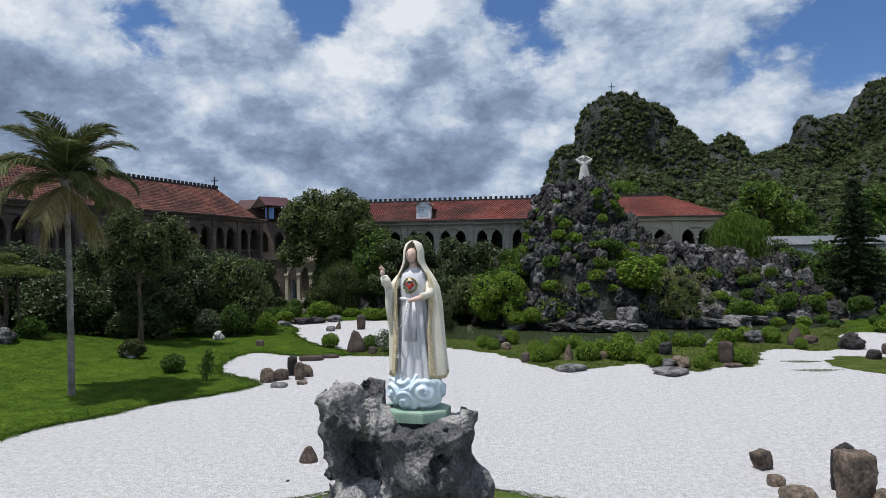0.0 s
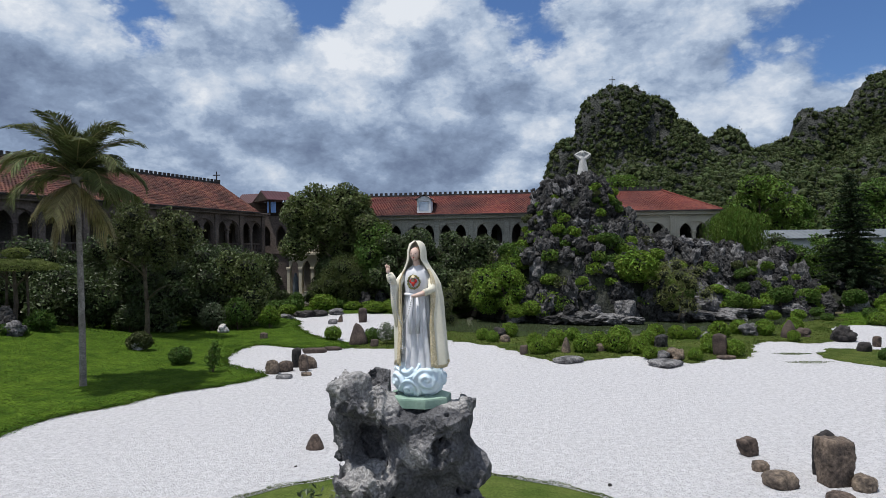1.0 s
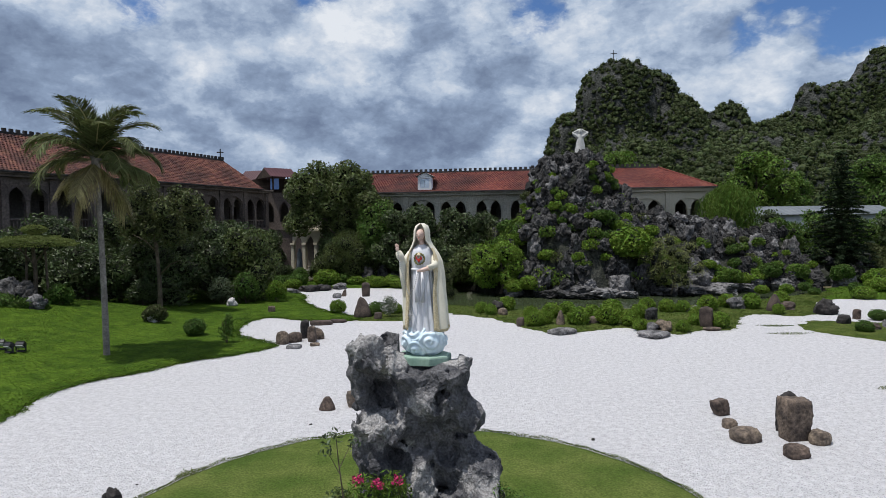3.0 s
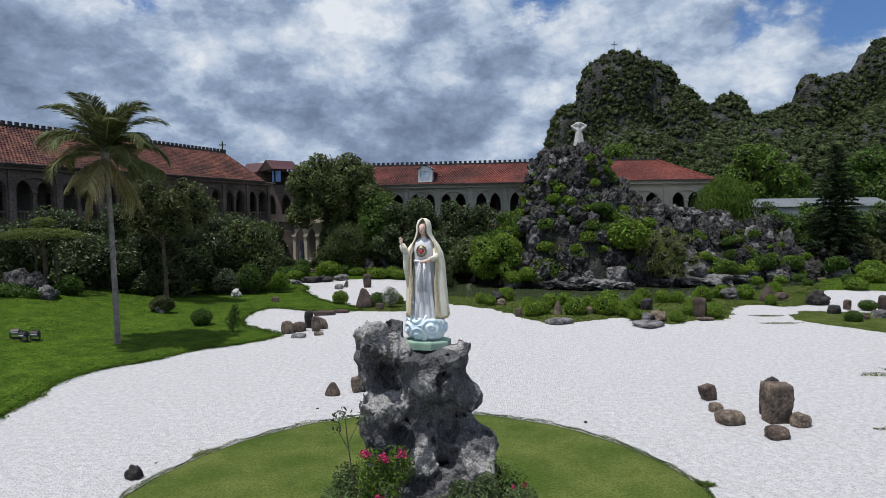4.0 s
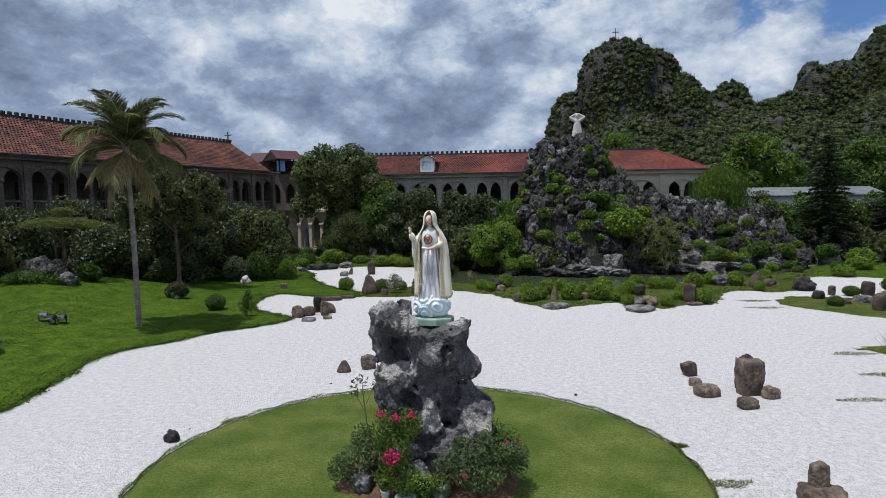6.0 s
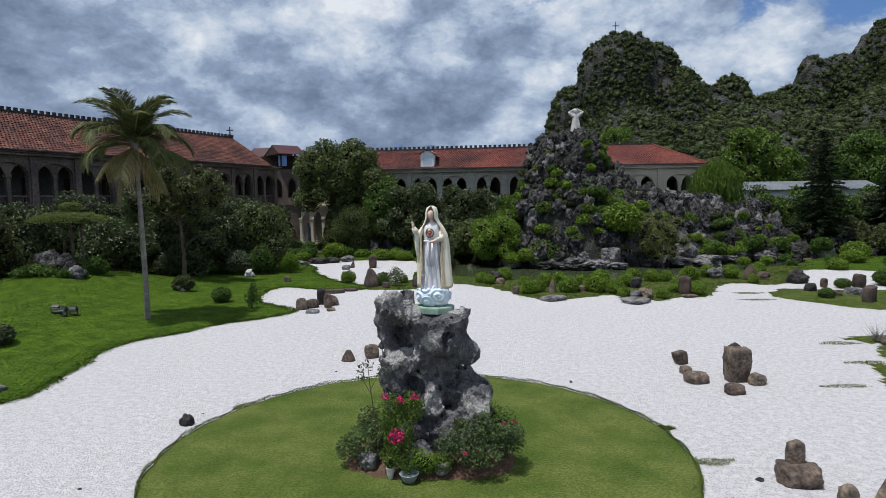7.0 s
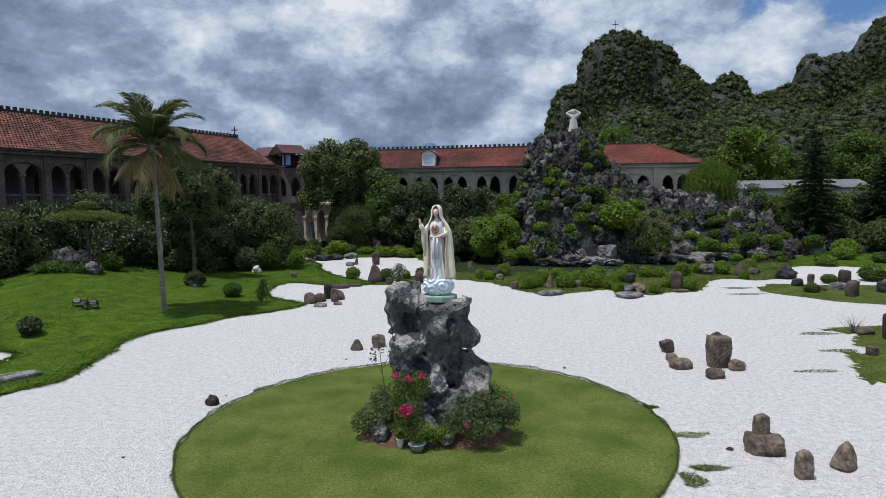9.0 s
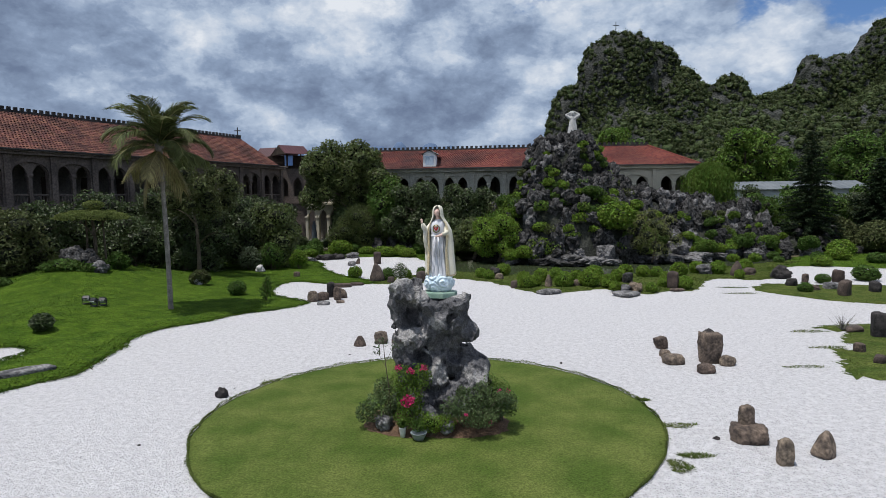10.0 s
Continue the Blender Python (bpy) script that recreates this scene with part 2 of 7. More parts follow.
GREY_ROOF = material("grey_fibre_cement", (0.085, 0.10, 0.115), (0.135, 0.15, 0.165), scale=0.5, grain=9, rough=0.8, bump=0.1, fine=0.15)
WOOD = material("dark_timber", (0.03, 0.02, 0.015), (0.06, 0.042, 0.03), scale=2, grain=20, rough=0.85, bump=0.3)
CLOTH = material("blue_cloth", (0.20, 0.36, 0.72), (0.26, 0.42, 0.78), scale=2, grain=20, rough=0.9, bump=0.1, fine=0.1)
PALE_BLUE = material("pale_blue_paint_on_wood", (0.52, 0.62, 0.74), (0.58, 0.68, 0.80), scale=1, grain=15, rough=0.7, bump=0.05, fine=0.1)
WHITE_WASH = material("white_paint", (0.66, 0.68, 0.72), (0.74, 0.75, 0.78), scale=1, grain=15, rough=0.7, bump=0.05, fine=0.1)
GLASS = material("window_glass", (0.05, 0.07, 0.09), (0.07, 0.09, 0.11), scale=1, grain=2, rough=0.05, bump=0, fine=0.05, spec=0.6)
CERAMIC = material("white_glazed_pot", (0.62, 0.63, 0.63), (0.72, 0.72, 0.72), scale=4, grain=20, rough=0.3, bump=0.05, fine=0.08, spec=0.5)
BLUE_GLAZE = material("grey_blue_glaze", (0.20, 0.24, 0.27), (0.30, 0.34, 0.37), scale=8, grain=30, rough=0.3, bump=0.05, fine=0.15, spec=0.5)
LAMP_BODY = material("black_lamp_housing", (0.02, 0.02, 0.022), (0.035, 0.035, 0.038), scale=6, grain=30, rough=0.4, bump=0.05)
LENS = material("lamp_glass", (0.45, 0.47, 0.5), (0.55, 0.57, 0.6), scale=6, grain=30, rough=0.1, bump=0, spec=0.6)
IRON = material("dark_iron", (0.05, 0.05, 0.055), (0.09, 0.09, 0.09), scale=3, grain=20, rough=0.6, bump=0.1)
MARBLE = material("grey_cast_stone", (0.40, 0.40, 0.40), (0.52, 0.52, 0.51), scale=2.5, grain=16, rough=0.85, bump=0.2, fine=0.25)
VEIL = material("cream_veil_paint", (0.60, 0.575, 0.47), (0.67, 0.645, 0.55), scale=3, grain=25, rough=0.55, bump=0.05, fine=0.06, spec=0.35)
GOWN = material("white_gown_paint", (0.60, 0.61, 0.65), (0.67, 0.68, 0.71), scale=3, grain=25, rough=0.55, bump=0.05, fine=0.06, spec=0.35)
CLOUD_BLUE = material("pale_blue_paint", (0.50, 0.64, 0.74), (0.72, 0.80, 0.85), scale=3.5, grain=25, rough=0.5, bump=0.05, fine=0.06, spec=0.35)
PLINTH_GREEN = material("sage_green_paint", (0.20, 0.31, 0.245), (0.26, 0.37, 0.30), scale=4, grain=25, rough=0.6, bump=0.08, fine=0.12)
GILT = material("gilt_trim", (0.50, 0.42, 0.26), (0.60, 0.52, 0.36), scale=20, grain=50, rough=0.45, bump=0.2, fine=0.3)
HAIR = material("brown_paint", (0.17, 0.11, 0.075), (0.23, 0.15, 0.10), scale=5, grain=30, rough=0.6, bump=0.1, fine=0.15)
FLESH = material("face_paint", (0.60, 0.43, 0.36), (0.64, 0.47, 0.40), scale=5, grain=20, rough=0.55, bump=0, fine=0.04)
LAUREL = material("laurel_paint", (0.10, 0.12, 0.035), (0.22, 0.20, 0.08), scale=25, grain=50, rough=0.5, bump=0.1, fine=0.2)
HEART = material("red_enamel", (0.42, 0.025, 0.02), (0.5, 0.04, 0.03), scale=5, grain=20, rough=0.4, bump=0, fine=0.1)
# air haze is put into the blue base colour of the far hills
BLUE_HAZE = material("far_hills_haze_tint", (0.085, 0.125, 0.205), (0.10, 0.145, 0.23), scale=0.002, grain=0.01, rough=1.0, bump=0, fine=0.1, spec=0)

water = bpy.data.materials.new("pond_water")
water.use_nodes = True
wb = water.node_tree.nodes["Principled BSDF"]
wb.inputs["Base Color"].default_value = (0.045, 0.060, 0.030, 1)
wb.inputs["Roughness"].default_value, wb.inputs["Specular IOR Level"].default_value = 0.06, 0.5
rip, rb = water.node_tree.nodes.new("ShaderNodeTexNoise"), water.node_tree.nodes.new("ShaderNodeBump")
rip.inputs["Scale"].default_value, rb.inputs["Strength"].default_value, rb.inputs["Distance"].default_value = 6.0, 0.15, 0.02
rtc = water.node_tree.nodes.new("ShaderNodeTexCoord")
water.node_tree.links.new(rtc.outputs["Object"], rip.inputs["Vector"])
water.node_tree.links.new(rip.outputs[0], rb.inputs["Height"])
water.node_tree.links.new(rb.outputs[0], wb.inputs["Normal"])

# weathered limestone for the pedestal: dark algae-stained stone, cracked and creased, with sunlight painted on as pale
# patches
crag = material("creased_limestone", (0.052, 0.053, 0.060), (0.140, 0.138, 0.145), scale=3.0, grain=30, rough=0.75, bump=1.0, depth=0.03, fine=0.5)
cn, cl = crag.node_tree.nodes, crag.node_tree.links
ctc = next(n for n in cn if n.bl_idname == "ShaderNodeTexCoord")
rag = cn.new("ShaderNodeTexNoise")
rag.inputs["Scale"].default_value, rag.inputs["Detail"].default_value, rag.inputs["Roughness"].default_value = 3.2, 8, 0.68
cl.new(ctc.outputs["Object"], rag.inputs["Vector"])
# paler colour at the head, ledges and foot stands in for sun on them
bare = None
for spot, wide in (((-0.80, -0.2, 3.22), 0.42), ((-0.38, -0.25, 2.95), 0.30), ((-0.55, -0.35, 2.12), 0.42), ((0.02, -0.35, 2.40), 0.24), ((0.85, -0.25, 1.15), 0.48), ((0.05, -0.45, 1.35), 0.34), ((-0.15, -0.4, 1.75), 0.20), ((0.45, -0.1, 2.85), 0.30)):
    far_off = cn.new("ShaderNodeVectorMath")
    far_off.operation = "DISTANCE"
    far_off.inputs[1].default_value = spot
    cl.new(ctc.outputs["Object"], far_off.inputs[0])
    near_ = cn.new("ShaderNodeMapRange")
    near_.inputs[1].default_value, near_.inputs[2].default_value = wide * 1.25, 0.0
    cl.new(far_off.outputs["Value"], near_.inputs[0])
    if bare is None:
        bare = near_.outputs[0]
    else:
        mx_n = cn.new("ShaderNodeMath")
        mx_n.operation = "MAXIMUM"
        cl.new(bare, mx_n.inputs[0]), cl.new(near_.outputs[0], mx_n.inputs[1])
        bare = mx_n.outputs[0]
sum_n = cn.new("ShaderNodeMath")
sum_n.operation = "ADD"
cl.new(bare, sum_n.inputs[0]), cl.new(rag.outputs["Fac"], sum_n.inputs[1])
sunlit_n = cn.new("ShaderNodeMapRange")
sunlit_n.inputs[1].default_value, sunlit_n.inputs[2].default_value = 0.84, 0.98
cl.new(sum_n.outputs[0], sunlit_n.inputs[0])
pale_n = cn.new("ShaderNodeMixRGB")
pale_n.inputs[2].default_value = (0.29, 0.283, 0.28, 1)
hsv_n = next(n for n in cn if n.bl_idname == "ShaderNodeHueSaturation")
before_n = hsv_n.inputs["Color"].links[0].from_socket
cl.new(before_n, pale_n.inputs[1]), cl.new(sunlit_n.outputs[0], pale_n.inputs[0]), cl.new(pale_n.outputs[0], hsv_n.inputs["Color"])
crack = cn.new("ShaderNodeTexVoronoi")
crack.feature = "DISTANCE_TO_EDGE"
crack.inputs["Scale"].default_value = 5.0
warp_ = cn.new("ShaderNodeTexNoise")
warp_.inputs["Scale"].default_value = 4.0
cl.new(ctc.outputs["Object"], warp_.inputs["Vector"])
wadd = cn.new("ShaderNodeMixRGB")
wadd.blend_type = "ADD"
wadd.inputs[0].default_value = 0.35
cl.new(ctc.outputs["Object"], wadd.inputs[1]), cl.new(warp_.outputs["Color"], wadd.inputs[2])
cl.new(wadd.outputs[0], crack.inputs["Vector"])
edge = cn.new("ShaderNodeMapRange")
edge.inputs[1].default_value, edge.inputs[2].default_value = 0.0, 0.10
cl.new(crack.outputs["Distance"], edge.inputs[0])
cb = cn.new("ShaderNodeBump")
cb.inputs["Strength"].default_value, cb.inputs["Distance"].default_value = 0.35, 0.02
old = next(n for n in cn if n.bl_idname == "ShaderNodeBump" and n is not cb)
cl.new(edge.outputs[0], cb.inputs["Height"]), cl.new(old.outputs[0], cb.inputs["Normal"])
cl.new(cb.outputs[0], cn["Principled BSDF"].inputs["Normal"])

# ---- building blocks ----
rng = np.random.default_rng(7)


def solid(name, verts, faces, mats, parent=None, label="", smooth=False, index=None):
    """One mesh object from vertices and faces."""
    me = bpy.data.meshes.new(name)
    me.from_pydata([tuple(v) for v in verts] if not isinstance(verts, np.ndarray) else verts.tolist(), [], faces if not isinstance(faces, np.ndarray) else faces.tolist())
    for m in mats if isinstance(mats, (list, tuple)) else [mats]:
        me.materials.append(m)
    if index is not None:
        me.polygons.foreach_set("material_index", index)
    if smooth:
        me.polygons.foreach_set("use_smooth", [True] * len(me.polygons))
    me.update()
    ob = new(name, me)
    ob.parent = parent
    if label:
        ob["label"] = label
    return ob


def part(name, bm, mat, parent, label="", smooth=False):
    me = bpy.data.meshes.new(name)
    bm.to_mesh(me)
    bm.free()
    me.materials.append(mat)
    if smooth:
        me.polygons.foreach_set("use_smooth", [True] * len(me.polygons))
    ob = new(name, me)
    ob.parent = parent
    if label:
        ob["label"] = label
    return ob


def empty(name, m=None, **tags):
    ob = new(name)
    if m is not None:
        ob.matrix_world = m
    return tagged(ob, **tags)


def box(bm, x0, x1, y0, y1, z0, z1, bevel=0.0):
    made = bmesh.ops.create_cube(bm, size=1, matrix=Matrix.Translation(((x0 + x1) / 2, (y0 + y1) / 2, (z0 + z1) / 2)) @ Matrix.Diagonal((x1 - x0, y1 - y0, z1 - z0, 1)))
    if bevel:
        edges = list({e for v in made["verts"] for e in v.link_edges})
        bmesh.ops.bevel(bm, geom=edges, offset=bevel, segments=1, affect="EDGES")


def tube(points, radii, sides=8, caps=True):
    """Vertices and faces of a tapered tube along points."""
    verts, faces = [], []
    for i, p in enumerate(points):
        a = Vector(points[max(i - 1, 0)])
        b = Vector(points[min(i + 1, len(points) - 1)])
        q = (b - a).to_track_quat("Z", "Y")
        for k in range(sides):
            t = 2 * math.pi * k / sides
            verts.append(tuple(Vector(p) + q @ Vector((math.cos(t) * radii[i], math.sin(t) * radii[i], 0))))
    for i in range(len(points) - 1):
        for k in range(sides):
            a, b = i * sides + k, i * sides + (k + 1) % sides
            faces.append((a, b, b + sides, a + sides))
    if caps:
        faces.append(tuple(range(sides))[::-1])
        faces.append(tuple(range(len(verts) - sides, len(verts))))
    return verts, faces


def lathe(profile, sides=24, cx=0, cy=0):
    verts, faces = [], []
    for r, z in profile:
        for k in range(sides):
            t = 2 * math.pi * k / sides
            verts.append((cx + r * math.cos(t), cy + r * math.sin(t), z))
    for i in range(len(profile) - 1):
        for k in range(sides):
            a, b = i * sides + k, i * sides + (k + 1) % sides
            faces.append((a, b, b + sides, a + sides))
    faces.append(tuple(range(sides))[::-1])
    faces.append(tuple(range(len(verts) - sides, len(verts))))
    return verts, faces


def merge(*pieces):
    verts, faces = [], []
    for v, f in pieces:
        n = len(verts)
        verts += [tuple(p) for p in v]
        faces += [tuple(i + n for i in q) for q in f]
    return verts, faces


def unit(v):
    return v / np.maximum(np.linalg.norm(v, axis=1, keepdims=True), 1e-9)


def leaf_quads(P, N, size, r, aspect=0.45, loose=0.8, fold=0.12, droop=0.0):
    """A folded leaf at every point, turned roughly outwards."""
    n = len(P)
    nn = unit(N + loose * r.normal(size=(n, 3)))
    a = unit(np.cross(nn, r.normal(size=(n, 3))))
    a[:, 2] -= droop
    a = unit(a)
    b = np.cross(nn, a)
    s = (size * r.uniform(0.6, 1.3, n))[:, None]
    V = np.empty((n, 4, 3))
    V[:, 0] = P - a * s * 0.5
    V[:, 1] = P + b * s * aspect * 0.5 + nn * s * fold
    V[:, 2] = P + a * s * 0.5
    V[:, 3] = P - b * s * aspect * 0.5 + nn * s * fold
    return V.reshape(-1, 3), np.arange(4 * n).reshape(-1, 4)


def crown_points(n, blobs, r, shell=0.5, low=-1.0):
    """Points near the surface of the union of several blobs (x, y, z, rx, ry, rz)."""
    B = np.array(blobs, float)
    w = (B[:, 3] * B[:, 5])
    pick = r.choice(len(B), size=n * 2, p=w / w.sum())
    u = unit(r.normal(size=(n * 2, 3)))
    u[:, 2] = np.where(u[:, 2] < low, -u[:, 2], u[:, 2])
    k = 1 - shell * r.random(n * 2) ** 1.6
    k *= 1 + 0.16 * np.sin(u[:, 0] * 7 + pick) * np.sin(u[:, 1] * 6 + 2 * pick) * np.cos(u[:, 2] * 8)
    P = B[pick, :3] + B[pick, 3:] * u * k[:, None]
    inside = np.zeros(len(P), bool)
    for i, q in enumerate(B):
        d = (((P - q[:3]) / q[3:]) ** 2).sum(1)
        inside |= (d < 0.45) & (pick != i)
    P, u = P[~inside][:n], u[~inside][:n]
    return P, u


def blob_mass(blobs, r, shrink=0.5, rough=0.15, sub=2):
    """Lumpy masses that stop one looking straight through a crown, near black as painted inner shade."""
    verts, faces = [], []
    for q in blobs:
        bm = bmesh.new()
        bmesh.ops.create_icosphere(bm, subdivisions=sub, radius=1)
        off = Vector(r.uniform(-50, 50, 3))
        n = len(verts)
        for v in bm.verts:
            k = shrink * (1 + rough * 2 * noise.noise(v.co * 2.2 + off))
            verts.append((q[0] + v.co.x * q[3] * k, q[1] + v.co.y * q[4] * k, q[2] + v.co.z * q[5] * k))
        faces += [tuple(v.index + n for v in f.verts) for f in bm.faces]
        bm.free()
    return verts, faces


def foliage(name, blobs, count, size, mat, parent, seed, shell=0.4, aspect=0.45, loose=0.8, core=True, low=-1.0, droop=0.0, label="", shrink=0.5):
    r = np.random.default_rng(seed)
    P, N = crown_points(count, blobs, r, shell, low)
    V, F = leaf_quads(P, N, size, r, aspect, loose, droop=droop)
    faces, index = F.tolist(), [0] * len(F)
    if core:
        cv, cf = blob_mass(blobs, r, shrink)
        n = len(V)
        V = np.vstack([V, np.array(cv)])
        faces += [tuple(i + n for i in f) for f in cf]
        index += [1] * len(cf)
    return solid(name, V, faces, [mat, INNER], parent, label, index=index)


def branchy(base, height, lean, spread, r, limbs=6, radius=0.12, start=0.3, bend=0.15):
    """A tapered trunk and limbs."""
    pts, rad = [], []
    for i in range(7):
        t = i / 6
        pts.append((base[0] + lean[0] * t + bend * math.sin(t * 4 + base[0]), base[1] + lean[1] * t + bend * math.cos(t * 3 + base[1]) - bend, base[2] + height * t))
        rad.append(radius * (1 - 0.7 * t) * (1.35 if i == 0 else 1))
    pieces = [tube(pts, rad, 7)]
    for k in range(limbs):
        t = start + (0.95 - start) * (k + 0.5) / limbs
        i = min(int(t * 6), 5)
        p = Vector(pts[i]).lerp(Vector(pts[i + 1]), t * 6 - i)
        a = k * 2.4 + r.uniform(-0.4, 0.4)
        out = Vector((math.cos(a), math.sin(a), 0.55)) * spread * r.uniform(0.7, 1.05)
        mid = p + out * 0.5 + Vector((0, 0, 0.08 * spread))
        q = radius * 0.5 * (1 - 0.5 * t)
        pieces.append(tube([p, mid, p + out], [q, q * 0.7, q * 0.25], 5))
    return merge(*pieces)


def displaced(sub, seed, shape, ridge=0.35, detail=2.0, fine=0.08, flat_base=None, boxy=0.0):
    """A craggy or rounded stone: an icosphere pushed about by noise."""
    bm = bmesh.new()
    bmesh.ops.create_icosphere(bm, subdivisions=sub, radius=1)
    off = Vector((seed * 3.17, seed * 7.31, seed * 1.93))
    for v in bm.verts:
        c = v.co.copy()
        if boxy:
            m = max(abs(c.x), abs(c.y), abs(c.z))
            c = c.lerp(c / m * 0.86, boxy)
        crease = abs(noise.noise(c * detail * 1.7 + off))
        k = 1 + ridge * (noise.noise(c * detail * 0.6 + off) + (0.9 * (0.22 - crease) if ridge > 0.5 else 0.6 * (crease - 0.25)))
        if fine:
            k += fine * (0.6 - noise.turbulence(c * detail * 3.0 + off, 3, True))
        c = Vector((c.x * shape[0], c.y * shape[1], c.z * shape[2])) * k
        if flat_base is not None and c.z < flat_base:
            c.z = flat_base + (c.z - flat_base) * 0.08
        v.co = c
    return bm


def inside_poly(P, poly):
    x, y = P[:, 0], P[:, 1]
    hit = np.zeros(len(P), bool)
    Q = np.array(poly)
    for (x0, y0), (x1, y1) in zip(Q, np.roll(Q, -1, 0)):
        c = ((y0 > y) != (y1 > y)) & (x < (x1 - x0) * (y - y0) / (y1 - y0 + 1e-12) + x0)
        hit ^= c
    return hit


def edge_distance(P, poly):
    Q = np.array(poly)
    best = np.full(len(P), 1e9)
    for a, b in zip(Q, np.roll(Q, -1, 0)):
        ab = b - a
        t = np.clip(((P - a) @ ab) / (ab @ ab + 1e-12), 0, 1)
        best = np.minimum(best, np.linalg.norm(P - (a + t[:, None] * ab), axis=1))
    return best


def rounded(poly, times=3, ragged=0.0, seed=1):
    """Corner-cut outline, with a slightly uneven edge."""
    Q = np.array(poly, float)
    for _ in range(times):
        R = np.roll(Q, -1, 0)
        Q = np.stack([Q * 0.75 + R * 0.25, Q * 0.25 + R * 0.75], 1).reshape(-1, 2)
    if ragged:
        r = np.random.default_rng(seed)
        Q = Q + r.normal(size=Q.shape) * ragged
    return Q


def sheet(name, outline, step, height, mat, label="", category="", seed=3):
    """A ground surface filled inside an outline; height(P) gives z."""
    from mathutils import geometry
    Q = np.array(outline)
    lo, hi = Q.min(0), Q.max(0)
    gx, gy = np.meshgrid(np.arange(lo[0], hi[0], step), np.arange(lo[1], hi[1], step))
    G = np.stack([gx.ravel(), gy.ravel()], 1)
    G = G + np.random.default_rng(seed).uniform(-0.2, 0.2, G.shape) * step
    G = G[inside_poly(G, Q)]
    G = G[edge_distance(G, Q) > step * 0.35]
    P = np.vstack([Q, G])
    out = geometry.delaunay_2d_cdt([Vector(p) for p in P.tolist()], [], [list(range(len(Q)))], 1, 1e-4)
    W = np.array([tuple(v) for v in out[0]])
    Z = height(W)
    ob = solid(name, np.column_stack([W, Z]), [tuple(f) for f in out[2]], mat, smooth=True)
    return tagged(ob, label=label, category=category, kind="structure")


def scatter_blades(name, outline, count, height, tall, mat, seed, parent=None, label="", category=""):
    """Short grass blades over a lawn, as one object of stuff."""
    r = np.random.default_rng(seed)
    Q = np.array(outline)
    lo, hi = Q.min(0), Q.max(0)
    P = r.uniform(lo, hi, size=(count * 3, 2))
    P = P[inside_poly(P, Q)][:count]
    n = len(P)
    z = height(P)
    a = r.uniform(0, 2 * math.pi, n)
    s = tall * r.uniform(0.5, 1.4, n)
    w = s * 0.35
    c, d = np.cos(a), np.sin(a)
    V = np.empty((n, 3, 3))
    V[:, 0] = np.column_stack([P[:, 0] - c * w, P[:, 1] - d * w, z - 0.01])
    V[:, 1] = np.column_stack([P[:, 0] + c * w, P[:, 1] + d * w, z - 0.01])
    V[:, 2] = np.column_stack([P[:, 0] + r.normal(0, 1.1, n) * s, P[:, 1] + r.normal(0, 1.1, n) * s, z + s * 0.6])
    ob = solid(name, V.reshape(-1, 3), np.arange(3 * n).reshape(-1, 3), mat)
    return tagged(ob, label=label, category=category, kind="stuff")

# ---- ground ----
POND_LINE = (np.array((3.2, 38.6)), np.array((20.5, 40.6)))


def pond_depth(P):
    a, b = POND_LINE
    ab = b - a
    t = np.clip(((P - a) @ ab) / (ab @ ab), 0, 1)
    d = np.linalg.norm(P - (a + t[:, None] * ab), axis=1)
    return np.clip((6.3 - d) / 1.0, 0, 1)


def hump(P):
    """The rise of the lawn under the clipped tree."""
    g1 = 1.35 * np.exp(-(((P[:, 0] + 20.5) / 5.2) ** 2 + ((P[:, 1] - 26.5) / 6.0) ** 2))
    g2 = 0.45 * np.exp(-(((P[:, 0] + 16.2) / 2.6) ** 2 + ((P[:, 1] - 18.5) / 5.0) ** 2))
    return g1 + g2


def axis(lo, hi, step):
    inner = list(np.arange(lo, hi + 0.01, step))
    far = [6, 15, 30, 60, 110, 200, 400, 900, 2000, 4200]
    return np.array([lo - f for f in far[::-1]] + inner + [hi + f for f in far])


gx, gy = axis(-36, 40, 1.0), axis(-14, 62, 1.0)
GX, GY = np.meshgrid(gx, gy)
flatP = np.column_stack([GX.ravel(), GY.ravel()])
gz = -0.06 - 0.9 * pond_depth(flatP)
nx, ny = len(gx), len(gy)
gf = [(j * nx + i, j * nx + i + 1, (j + 1) * nx + i + 1, (j + 1) * nx + i) for j in range(ny - 1) for i in range(nx - 1)]
tagged(solid("ground", np.column_stack([flatP, gz]), gf, EARTH, smooth=True), label="dark garden earth under planting and hills", category="ground", kind="structure")

COURT = rounded([(-19, -14), (24, -14), (34, 6), (36, 33), (28, 34.4), (23.5, 36.6), (20.3, 33.4), (19, 31.6), (15.5, 31.2), (12, 30), (3.5, 29.5), (0.5, 33), (-1.5, 38), (-2.5, 44.5), (-7.5, 45.6), (-11.5, 43.4), (-11.8, 37), (-13, 28), (-14.5, 16), (-17.5, 9)], 2)
sheet("gravel_court", COURT, 0.9, lambda P: 0.012 * np.sin(P[:, 0] * 1.3) * np.cos(P[:, 1] * 1.1), GRAVEL, "raked white gravel court with grey flecks", "gravel")


